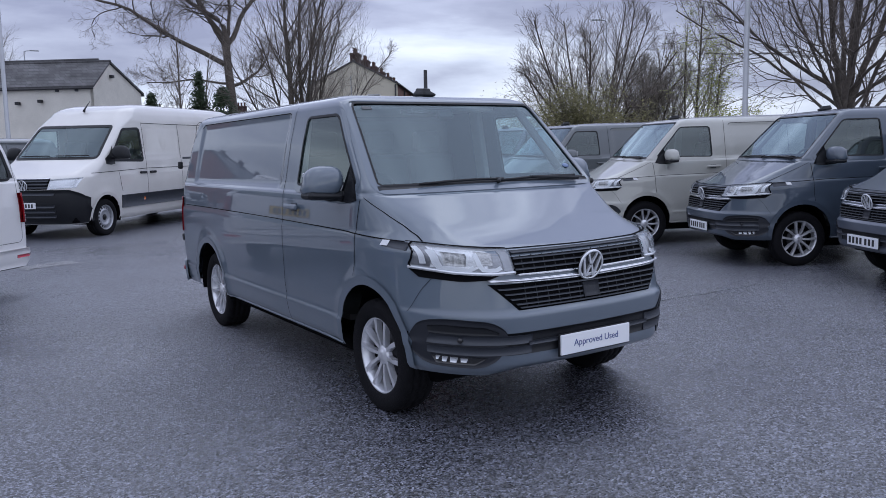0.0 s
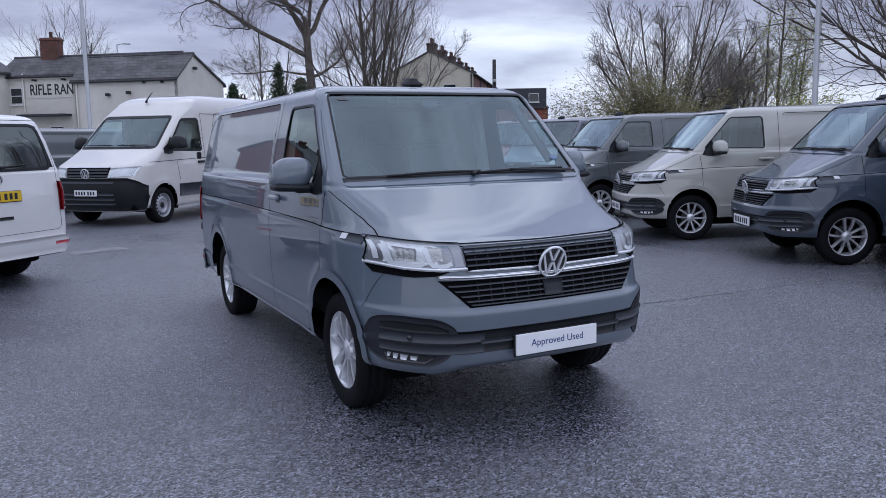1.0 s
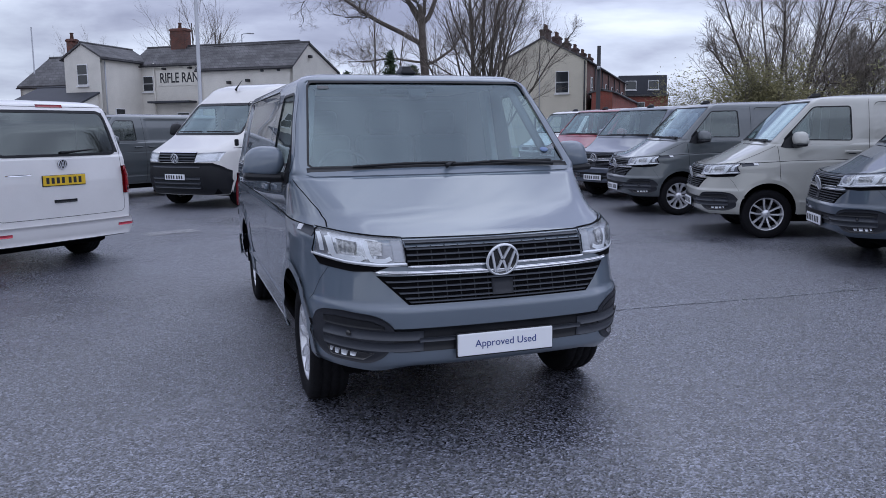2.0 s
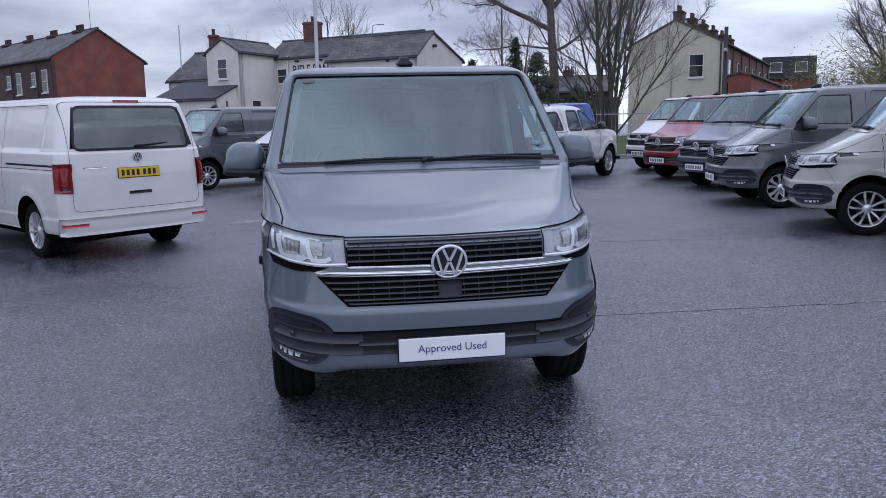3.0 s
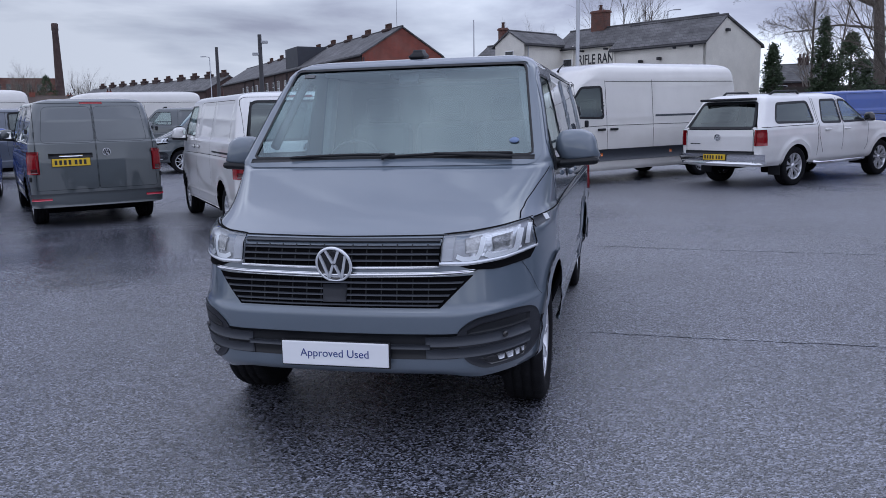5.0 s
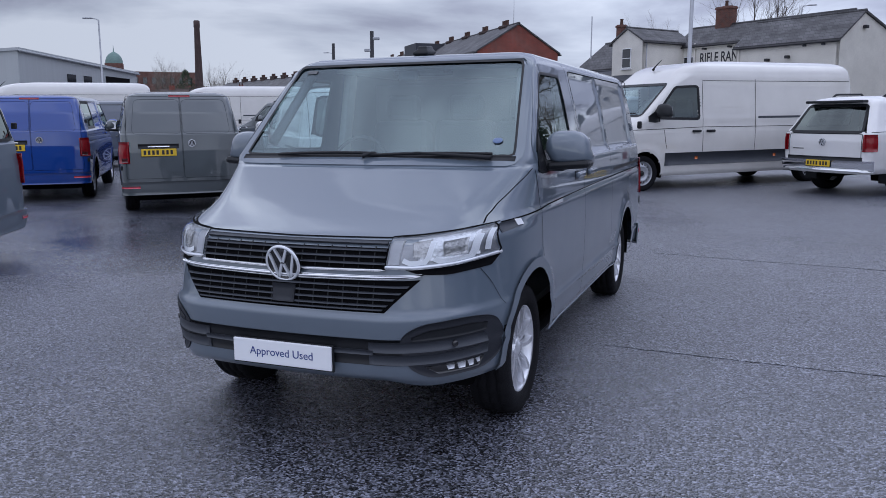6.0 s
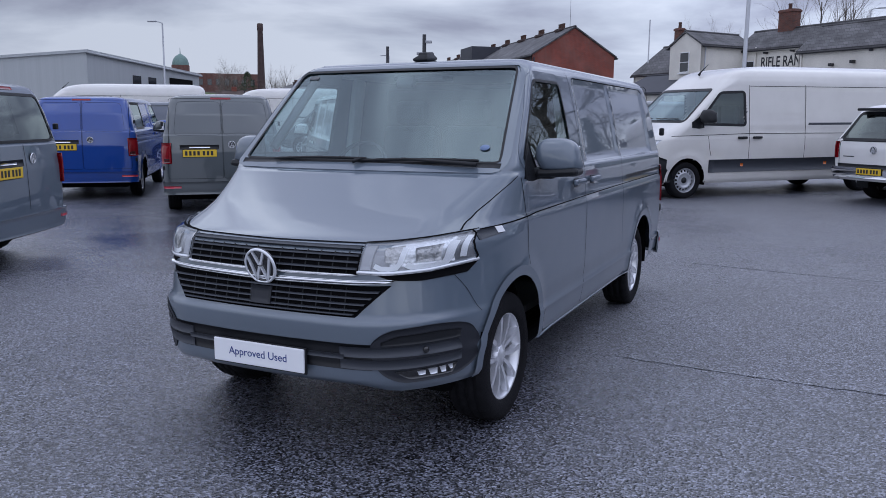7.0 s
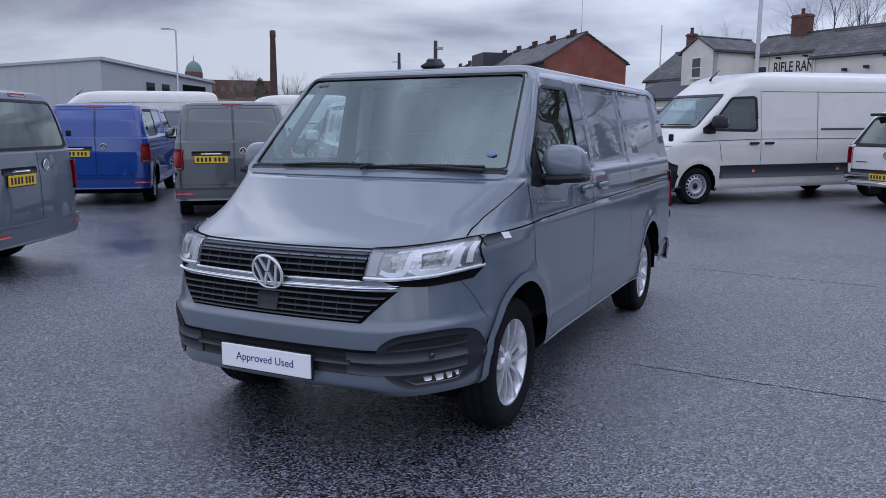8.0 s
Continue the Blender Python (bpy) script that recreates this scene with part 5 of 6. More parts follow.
PICK_LEVELS = [.42, .45, .48, .52, .57, .62, .67, .72, .77, .82, .87, .92, .97, 1.0, 1.03, 1.06, 1.09, 1.11, 1.13, 1.15, 1.17, 1.19, 1.21, 1.23, 1.25, 1.29, 1.33, 1.38, 1.43, 1.48, 1.53, 1.58, 1.62, 1.66, 1.69, 1.71, 1.73, 1.75, 1.77, 1.785, 1.793, 1.80, 1.805]
PICK_GLASS = [rounded([(-.95, 1.20), (-.42, 1.62), (-.10, 1.64), (-.08, 1.19)], .05), rounded([(.0, 1.19), (-.0, 1.64), (.52, 1.64), (.66, 1.20)], .06), rounded([(.92, 1.22), (.98, 1.62), (1.98, 1.60), (2.16, 1.24)], .08)]
PICK_SCREEN = rounded([(-.78, 1.245), (-.66, 1.64), (.66, 1.64), (.78, 1.245)], .05)
PICK_TAIL = rounded([(-.76, 1.16), (-.62, 1.63), (.62, 1.63), (.76, 1.16)], .06)


def build_pickup(label):
    S = PICK
    v = thing("pickup", label, "pickup truck")
    part("body", S.shell("body", PICK_LEVELS, 80, holes_side=PICK_GLASS, holes_front=[PICK_SCREEN], holes_rear=[PICK_TAIL]), PAINT_WHITE, v)
    part("underbody", box_bm((1.5, 4.5, .16), (0, .1, .48), .03), UNDERBODY, v)
    part("cabin_lining", box_bm((1.4, .03, .8), (0, .85, 1.25)), CABIN_DARK, v)
    for y in (-1.55, 1.55):
        for s in (-1, 1):
            wheel_liner(v, y, .385, .465, .5, .925, s)
            build_wheel(v, s * .815, y, .385, .255, "turbine", WHEELS)
    for where in ("left", "right"):
        s = 1 if where == "left" else -1
        for yc in (-1.55, 1.55):
            line = [(yc + .47 * math.cos(t), .385 + .47 * math.sin(t)) for t in np.linspace(math.pi * .97, math.pi * .03, 36)]
            part("arch_lip", S.strip("arch_lip", where, line, .075, .012, n=36), PAINT_WHITE, v)
        for g, mat in zip(PICK_GLASS, (GLASS_SIDE, GLASS_DARK, GLASS_DARK)):
            part("window_seal", S.strip("window_seal", where, g, .045, .003, True), BLACK_TRIM, v)
            up, lo = split(g)
            part("side_window", S.patch("side_window", where, up, lo, -.004, 12, 5, 0), mat, v, "tinted side window")
        for line in ([(-.05, 1.68), (-.05, .62)], [(.78, 1.68), (.78, .95), (.70, .75), (.62, .60)], [(-.98, 1.18), (-.98, .7), (-.9, .58)], [(.82, 1.17), (2.68, 1.16)], [(.84, 1.70), (.82, .55)]):
            part("panel_gap", S.strip("panel_gap", where, line, .010, .0025), GAP, v)
        for hy in (-.18, .52):
            part("door_handle", box_bm((.035, .18, .035), (s * (S.side(hy, 1.05) + .022), hy, 1.05), .012), PAINT_WHITE, v)
        part("side_step", tube_mesh("side_step", [(s * .93, -.92, .43), (s * .97, -.80, .40), (s * .97, .80, .40), (s * .93, .95, .43)], .032, 8), CHROME, v)
        part("roof_rail", tube_mesh("roof_rail", [(s * .56, .95, 1.76), (s * .56, 1.05, 1.84), (s * .55, 1.75, 1.84), (s * .54, 1.90, 1.76)], .022, 6), BLACK_TRIM, v)
        part("mud_flap", box_bm((.26, .015, .34), (s * .80, 2.02, .40), .004), BLACK_TRIM, v)
        cap = part("mirror_cap", mirror_bm(s, .9), GLOSS_BLACK, v, smooth=True)
        cap.matrix_basis = pose(s * .93, -.88, 1.25)
        tl = part("tail_light", S.patch("tail_light", where, [(2.50, 1.12), (2.70, 1.12)], [(2.48, .82), (2.70, .82)], .010, 6, 4, .02), TAIL_RED, v, "red tail light")
        part("tail_light_rear", S.patch("tail_light_rear", "rear", [(s * .80, 1.12), (s * .94, 1.12)], [(s * .80, .82), (s * .945, .82)], .010, 6, 4, .02), TAIL_RED, tl)
        fl = lambda line: [(s * a, z) for a, z in line]
        part("headlight", S.patch("headlight", "front", fl([(.50, 1.03), (.90, 1.06)]), fl([(.52, .88), (.92, .90)]), .008, 10, 3, .02), LAMP_MIRROR, v)
    for g, where, mat, nm in ((PICK_SCREEN, "front", GLASS_SCREEN, "windscreen"), (PICK_TAIL, "rear", GLASS_DARK, "canopy_rear_window")):
        part("window_seal", S.strip("window_seal", where, g, .05, .003, True), BLACK_TRIM, v)
        up, lo = split(g)
        part(nm, S.patch(nm, where, up, lo, -.003, 18, 6, 0), mat, v, "dark glass")
    part("canopy_spoiler", box_bm((1.22, .16, .05), (0, 2.42, 1.70), .015), BLACK_TRIM, v)
    part("tailgate_gap", S.strip("tailgate_gap", "rear", rounded([(-.78, .70), (-.78, 1.13), (.78, 1.13), (.78, .70)], .03), .012, .003, True), GAP, v)
    badge(v, (0, S.rear(0, .98) + .004, .98), .07, 2, -1)
    part("rear_script", S.patch("rear_script", "rear", [(.42, .86), (.68, .86)], [(.42, .845), (.68, .845)], .004, 4, 1, .003), BLACK_TRIM, v)
    part("tailgate_lip", S.patch("tailgate_lip", "rear", [(-.80, .72), (.80, .72)], [(-.80, .665), (.80, .665)], .012, 16, 1, .02), BLACK_TRIM, v)
    part("rear_bumper", S.patch("rear_bumper", "rear", [(-.93, .665), (.93, .665)], [(-.92, .50), (.92, .50)], .085, 22, 3, .1), CHROME, v, "chrome rear bumper")
    part("tow_bar", box_bm((.9, .08, .08), (0, 2.5, .44), .02), BLACK_TRIM, v)
    plate(v, "rear", S, 0, .60, .52, .112, PLATE_YELLOW, "", y=S.rear(0, .6) + .10)
    return v


pickup = build_pickup("white double-cab pickup with a white hardtop canopy")
pickup.matrix_basis = on_ground(4.95, 12.8, 136)


# ---- building materials ----
def brick_material(name, c1, c2, mortar, w, h, gap, rough=0.85, axis=True, stain=0.25):
    m = material(name, c1, rough)
    n, l = m.node_tree.nodes, m.node_tree.links
    b = n["Principled BSDF"]
    tc, mp = n.new("ShaderNodeTexCoord"), n.new("ShaderNodeMapping")
    br, ns_, mx, r = n.new("ShaderNodeTexBrick"), n.new("ShaderNodeTexNoise"), n.new("ShaderNodeVectorMath"), n.new("ShaderNodeMapRange")
    br.inputs["Color1"].default_value, br.inputs["Color2"].default_value, br.inputs["Mortar"].default_value = (*c1, 1), (*c2, 1), (*mortar, 1)
    br.inputs["Scale"].default_value, br.inputs["Brick Width"].default_value, br.inputs["Row Height"].default_value, br.inputs["Mortar Size"].default_value = 1.0, w, h, gap
    l.new(tc.outputs["Object"], mp.inputs["Vector"])
    sep, comb, addn = n.new("ShaderNodeSeparateXYZ"), n.new("ShaderNodeCombineXYZ"), n.new("ShaderNodeMath")
    l.new(mp.outputs["Vector"], sep.inputs["Vector"])
    l.new(sep.outputs["X"], addn.inputs[0]), l.new(sep.outputs["Y"], addn.inputs[1])
    l.new(addn.outputs["Value"], comb.inputs["X"]), l.new(sep.outputs["Z"], comb.inputs["Y"])
    l.new(comb.outputs["Vector"], br.inputs["Vector"])
    ns_.inputs["Scale"].default_value, ns_.inputs["Detail"].default_value = 0.9, 6
    l.new(mp.outputs["Vector"], ns_.inputs["Vector"])
    r.inputs["From Min"].default_value, r.inputs["From Max"].default_value = .3, .7
    r.inputs["To Min"].default_value, r.inputs["To Max"].default_value = 1 - stain, 1 + stain
    l.new(ns_.outputs["Fac"], r.inputs["Value"])
    mx.operation = "SCALE"
    l.new(br.outputs["Color"], mx.inputs[0]), l.new(r.outputs["Result"], mx.inputs["Scale"])
    l.new(mx.outputs["Vector"], b.inputs["Base Color"])
    bp = n.new("ShaderNodeBump")
    bp.inputs["Strength"].default_value, bp.inputs["Distance"].default_value = .5, .01
    l.new(br.outputs["Fac"], bp.inputs["Height"])
    bp.invert = True
    l.new(bp.outputs["Normal"], b.inputs["Normal"])
    return m


RED_BRICK = brick_material("red_brick", (.26, .055, .035), (.19, .045, .032), (.17, .11, .09), .225, .075, .010)
DARK_BRICK = brick_material("sooty_brick", (.075, .040, .034), (.055, .034, .032), (.06, .05, .048), .225, .075, .010)
BROWN_BRICK = brick_material("brown_brick", (.16, .058, .040), (.10, .045, .035), (.11, .08, .07), .225, .075, .010)
BROWN_TILE = brick_material("brown_roof_tile", (.085, .058, .048), (.065, .046, .040), (.03, .025, .022), .30, .26, .012, .7, stain=.3)
SLATE = brick_material("grey_slate", (.092, .090, .094), (.060, .058, .062), (.022, .022, .026), .34, .22, .012, .6, stain=.6)
CREAM = material("cream_render", (.56, .52, .43), rough=.9, stain=.10, stain_scale=.5, grain=.06, scale=18, bump=.004)
OFFWHITE = material("off_white_render", (.66, .635, .58), rough=.9, stain=.14, stain_scale=.45, grain=.06, scale=14, bump=.004)
WHITE_WOOD = material("white_window_frame", (.75, .75, .76), rough=.5, stain=.05)
WINDOW_DARK = material("dark_window_pane", (.02, .024, .03), rough=.06, coat=.5)
CLADDING = material("grey_steel_cladding", (.40, .42, .43), rough=.45, metal=.2, stain=.06, stain_scale=.15, grain=.05, scale=3, stretch=(14, 14, .02))
DARK_PANEL = material("dark_dormer_cladding", (.035, .038, .05), rough=.6, stain=.15)
POT = material("clay_pot", (.085, .045, .034), rough=.85, stain=.2)
POLE_GREY = material("galvanised_pole", (.36, .37, .39), rough=.45, metal=.6, stain=.1)
POLE_BLACK = material("black_pole", (.02, .02, .024), rough=.6)
BARK = material("bark", (.10, .085, .072), rough=.95, grain=.35, scale=14, stain=.3, bump=.01)
TWIG = material("twig", (.165, .140, .125), rough=.95, stain=.25)
TWIG_PALE = material("pale_twig", (.21, .185, .16), rough=.95, stain=.25)
LEAF_OLIVE = material("olive_shrub_leaf", (.145, .132, .052), rough=.75, stain=.45, stain_scale=1.4)
LEAF_SPRING = material("spring_leaf", (.22, .23, .07), rough=.7, stain=.4, stain_scale=1.0)
LEAF_CONIFER = material("conifer_leaf", (.030, .050, .020), rough=.75, stain=.5, stain_scale=2.0)
GRASS = material("rough_grass", (.06, .085, .025), rough=.95, stain=.4, stain_scale=.8, grain=.4, scale=40, bump=.02)
STONE_KERB = material("concrete_kerb", (.26, .26, .25), rough=.85, stain=.2, grain=.15)
COPPER = material("green_copper", (.14, .22, .20), rough=.6, stain=.15)
FENCE_WOOD = material("dark_fence_board", (.06, .052, .046), rough=.9, stain=.3)


def frame_of(p0, p1):
    """A pose at p0 with x along p0 to p1 and y to the left of it."""
    a = math.degrees(math.atan2(p1[1] - p0[1], p1[0] - p0[0]))
    return pose(p0[0], p0[1], gz(*p0[:2]), 0, 0, a)


def window(parent, x, z, w, h, y=0.0, bars=1, mat=WHITE_WOOD, turn=0, lintel=True):
    """A sash window in a wall whose outer face looks to -y at y (turned about z by turn)."""
    fr = part("window", box_bm((w + .10, .07, h + .10), (0, 0, 0), .01), mat, parent, "white framed window")
    fr.matrix_basis = pose(x, y, z, 0, 0, turn) if not isinstance(x, Matrix) else x
    for i in range(bars + 1):
        hh = (h - .05 * bars) / (bars + 1)
        part("pane", box_bm((w, .03, hh), (0, -.03, -h / 2 + hh / 2 + i * (hh + .05))), WINDOW_DARK, fr)
    part("sill", box_bm((w + .24, .16, .08), (0, -.06, -h / 2 - .11)), mat, fr)
    return fr


def gable_house(name, label, p0, p1, depth, eave, ridge, wall_mat, gable_mat=None, roof_mat=SLATE, over=.18, ridge_at=.5, category="house", rear_eave=None):
    """Walls with two gable ends and a pitched roof; x along the front, the front face looks to -y."""
    h = thing(name, label, category, frame_of(p0, p1))
    L = math.hypot(p1[0] - p0[0], p1[1] - p0[1])
    rd = depth * ridge_at
    rear_eave = eave if rear_eave is None else rear_eave
    prof = [(0, -1.2), (0, eave), (rd, ridge), (depth, rear_eave), (depth, -1.2)]
    verts = [(x, y, z) for x in (0, L) for y, z in prof]
    wall = mesh_from("wall", verts, [(0, 5, 6, 1), (3, 8, 9, 4), (0, 4, 9, 5)])
    part("wall", wall, wall_mat, h)
    for x in (0, L):
        k = 0 if x == 0 else 5
        g = mesh_from("gable_wall", [Vector(verts[k + i]) + Vector((-.004 if k == 0 else .004, 0, 0)) for i in range(5)] + [Vector(verts[k + i]) + Vector((.2 if k == 0 else -.2, 0, 0)) for i in range(5)],
                      [(0, 1, 2, 3, 4), (9, 8, 7, 6, 5)] + [(i, (i + 1) % 5, 5 + (i + 1) % 5, 5 + i) for i in range(5)])
        part("gable_wall", g, gable_mat or wall_mat, h)
    for side in (0, 1):
        y0, y1 = (0, rd) if side == 0 else (depth, rd)
        edge = eave if side == 0 else rear_eave
        sl = (ridge - edge) / abs(y1 - y0)
        o = -over if side == 0 else over
        lo, hi = Vector((0, y0 + o, edge - over * sl)), Vector((0, y1, ridge))
        vs = [(x, p.y, p.z + dz) for dz in (.02, .14) for p in (lo, hi) for x in (-.12, L + .12)]
        part("roof", mesh_from("roof", vs, [(4, 5, 7, 6), (0, 2, 3, 1), (0, 1, 5, 4), (2, 6, 7, 3), (0, 4, 6, 2), (1, 3, 7, 5)]), roof_mat, h, "grey slate roof")
        part("gutter", tube_mesh("gutter", [(-.1, y0 + o * 1.4, edge - over * sl - .02), (L + .1, y0 + o * 1.4, edge - over * sl - .02)], .06, 6), POLE_BLACK, h)
    part("ridge_tiles", tube_mesh("ridge_tiles", [(-.12, rd, ridge + .12), (L + .12, rd, ridge + .12)], .10, 6), roof_mat, h)
    return h, L, rd


def chimney(parent, x, y, z, w=.9, d=.6, hgt=1.3, pots=3, mat=None):
    c = part("chimney", box_bm((w, d, hgt + .8), (x, y, z + hgt / 2 - .4)), mat or RED_BRICK, parent, "brick chimney stack")
    part("chimney_cap", box_bm((w + .12, d + .12, .14), (x, y, z + hgt - .12), .02), mat or RED_BRICK, c)
    for i in range(pots):
        px = x + (i - (pots - 1) / 2) * w / max(1, pots) * .95
        part("chimney_pot", lathe_mesh("chimney_pot", [(0, .13), (.35, .10), (.40, .13), (.45, .12)], 10, "z"), POT, c).matrix_basis = pose(px, y, z + hgt - .05)


# ---- the public house ----
A, U, V = Vector((5.0, 46.5)), Vector((-.80, .60)), Vector((.60, .80))


def pub_at(s, v):
    return A + U * s + V * v


pub, L, rd = gable_house("public_house", "off-white rendered public house with slate roofs and painted sign", pub_at(12.0, 1.2), pub_at(0, 1.2), 6.2, 6.3, 7.55, OFFWHITE, ridge_at=.30, category="pub building", rear_eave=5.7)
chimney(pub, L - 9.3, rd, 7.4, 1.2, .7, 1.5, 1, BROWN_BRICK)
window(pub, L - 10.75, 5.0, .75, .95, -.02)
window(pub, L - 8.0, 2.3, .9, 1.3, -.02)
sign = part("sign_panel", box_bm((3.65, .03, 1.05), (L - 8.25, -.02, 5.35)), OFFWHITE, pub, "white painted sign panel")
letters = text_mesh("sign_lettering", "RIFLE RAN", .95, .004, .016)
lt = part("sign_lettering", letters, PLATE_INK, sign, "bold black painted words")
lt.matrix_basis = pose(L - 8.2, -.042, 5.33, 90, 0, 0) @ Matrix.Diagonal((.72, 1, 1, 1))
part("string_course", box_bm((4.9, .10, .10), (L - 8.6, -.05, 6.1)), OFFWHITE, pub)
part("door_canopy", box_bm((3.4, .9, .14), (L - 8.6, -.4, 3.7), .02), DARK_PANEL, pub)
for x in (-7.2, -9.3):
    part("sign_lamp", box_bm((.12, .4, .12), (L + x, -.2, 5.97), .02), POLE_BLACK, pub)
part("downpipe", tube_mesh("downpipe", [(L - 10.2, -.1, 0), (L - 10.2, -.1, 6.4)], .05, 6), OFFWHITE, pub)
bay, Lb, rb = gable_house("public_house_bay", "off-white rendered bay with a long slate catslide roof", pub_at(5.85, 0), pub_at(-1.2, 0), 6.5, 5.75, 7.3, OFFWHITE, ridge_at=.33, category="pub building", rear_eave=5.75)
for x, z in ((-3.2, 4.9), (-4.6, 4.8)):
    part("flood_light", box_bm((.22, .3, .18), (Lb + x, -.2, z), .03), POLE_BLACK, bay)
part("flood_light", box_bm((.22, .3, .18), (Lb + .12, 2.2, 6.5), .03), POLE_BLACK, bay)
for x in (-1.0, -2.2):
    part("alarm_box", box_bm((.2, .12, .12), (Lb + x, -.06, 5.5), .02), DARK_PANEL, bay)
part("downpipe", tube_mesh("downpipe", [(.25, -.1, 0), (.25, -.1, 5.8)], .05, 6), OFFWHITE, bay)
wing, Lw, rw = gable_house("public_house_wing", "off-white gabled wing with a sash window", pub_at(11.3, -2.8), pub_at(11.3, 2.0), 2.9, 6.5, 7.35, OFFWHITE, category="pub building")
window(wing, pose(-.02, 1.45, 5.4, 0, 0, -90), 0, .75, 1.25)
window(wing, 1.6, 2.6, .8, 1.2, -.02)
chimney(wing, .5, 2.6, 6.9, .5, .5, .9, 1, BROWN_BRICK)
part("downpipe", tube_mesh("downpipe", [(.3, -.1, 0), (.3, -.1, 6.4)], .05, 6), POLE_GREY, wing)
low, Ll, rl = gable_house("public_house_annexe", "low off-white annexe with slate roof", pub_at(19.5, -1.4), pub_at(14.2, -1.4), 6.0, 4.9, 7.0, OFFWHITE, category="pub building")
part("satellite_dish", lathe_mesh("satellite_dish", [(0, .42), (.06, .32), (.1, .0005)], 20), POLE_GREY, low).matrix_basis = pose(Ll - .5, -.3, 5.8, 0, 0, -60)
lean, Lx, rx_ = gable_house("lean_to", "dark-roofed lean-to against the pub", pub_at(17.5, -4.8), pub_at(11.6, -4.8), 3.2, 3.3, 4.6, OFFWHITE, roof_mat=DARK_PANEL, ridge_at=.97, category="lean-to")

# ---- terraces ----
ter, Lt, rt = gable_house("brick_terrace", "red-brick gable end of a sooty brick terrace", (-52.5, 95.2), (-19.0, 55.1), 7.0, 6.5, 8.65, DARK_BRICK, RED_BRICK, category="terraced houses")
for i in range(9):
    x = Lt - 1.3 - i * 4.6
    window(ter, x, 4.9, .75, 1.5, -.03)
    window(ter, x - 1.9, 5.1, .6, .9, -.03)
    window(ter, x - .8, 2.0, .9, 1.4, -.03)
    part("downpipe", tube_mesh("downpipe", [(x - 1.2, -.1, 0), (x - 1.2, -.1, 6.2)], .05, 6), POLE_BLACK, ter)
    chimney(ter, x - 1.4, rt, 8.1, 1.2, .7, .75, 4, DARK_BRICK)
part("dormer", box_bm((4.2, 3.0, 2.1), (Lt - 19.5, 1.6, 7.6)), DARK_PANEL, ter, "dark clad dormer")
part("aerial", tube_mesh("aerial", [(Lt - 1.0, rt, 8.4), (Lt - 1.0, rt, 11.6)], .02, 4), POLE_GREY, ter)
part("downpipe", tube_mesh("downpipe", [(Lt + .1, .1, 0), (Lt + .1, .1, 6.3)], .06, 6), POLE_BLACK, ter)
ter2, L2, r2 = gable_house("far_terrace", "long distant terrace with many chimneys", (-98, 124), (-56, 97), 7.5, 6.0, 8.0, DARK_BRICK, category="terraced houses")
for i in range(11):
    chimney(ter2, L2 - 1.5 - i * 4.4, r2, 7.7, 1.5, .7, .9, 4, DARK_BRICK)
    window(ter2, L2 - 2.6 - i * 4.4, 4.6, .9, 1.4, -.03)
    window(ter2, L2 - 2.6 - i * 4.4, 2.0, .9, 1.4, -.03)
cream, Lc, rc = gable_house("cream_end_house", "cream rendered gable end of a brick terrace", (29.2, 49.8), (46.9, 73.0), 7.0, 6.5, 8.3, BROWN_BRICK, CREAM, category="terraced houses")
window(cream, pose(-.02, 1.9, 4.9, 0, 0, -90), 0, .95, 1.6)
part("downpipe", tube_mesh("downpipe", [(-.1, .15, 0), (-.1, .15, 6.5)], .06, 6), POLE_BLACK, cream)
part("gable_pipe", tube_mesh("gable_pipe", [(-.08, 3.7, 0), (-.08, 3.7, 7.2)], .04, 6), POLE_GREY, cream)
for i in range(6):
    chimney(cream, 1.2 + i * 4.8, rc, 8.1, 1.1, .7, 1.0, 3, DARK_BRICK)
    window(cream, 2.6 + i * 4.6, 4.6, .8, 1.5, -.03)
    part("downpipe", tube_mesh("downpipe", [(4.0 + i * 4.6, -.1, 0), (4.0 + i * 4.6, -.1, 6.3)], .05, 6), POLE_BLACK, cream)
yardwall, _, _ = gable_house("brick_outhouse", "red brick outhouse wall along the terrace", (30.7, 48.4), (44.5, 66.7), 1.6, 4.0, 4.15, RED_BRICK, category="outbuilding")
dorm, Ld, rdm = gable_house("dark_dormer_house", "brick house with a dark clad attic storey", (47.1, 75.0), (52.1, 72.4), 6.0, 5.2, 5.5, RED_BRICK, category="house")
part("dormer", box_bm((Ld - .3, 5, 2.4), (Ld / 2, 2.6, 6.3)), DARK_PANEL, dorm, "dark clad dormer")
for x in (1.5, 4.0):
    window(dorm, x, 6.4, 1.1, .9, .08, 0)
window(dorm, 2.6, 3.8, .9, 1.3, -.03)

# ---- grey shed, mill and stack ----
shed = thing("industrial_shed", "grey steel-clad industrial shed with open bay", "warehouse", frame_of((-50.9, 40.3), (-58.5, 61.1)))
Ls = math.hypot(7.6, 20.8)
shed_top = lambda x, y: 6.35 - .026 * x - .065 * y
corners = [(0, 0), (Ls, 0), (Ls, 14), (0, 14)]
part("wall", mesh_from("wall", [(x, y, -1.2) for x, y in corners] + [(x, y, shed_top(x, y)) for x, y in corners], [(0, 1, 5, 4), (1, 2, 6, 5), (2, 3, 7, 6), (3, 0, 4, 7)]), CLADDING, shed)
over = [(-.2, -.2), (Ls + .2, -.2), (Ls + .2, 14.2), (-.2, 14.2)]
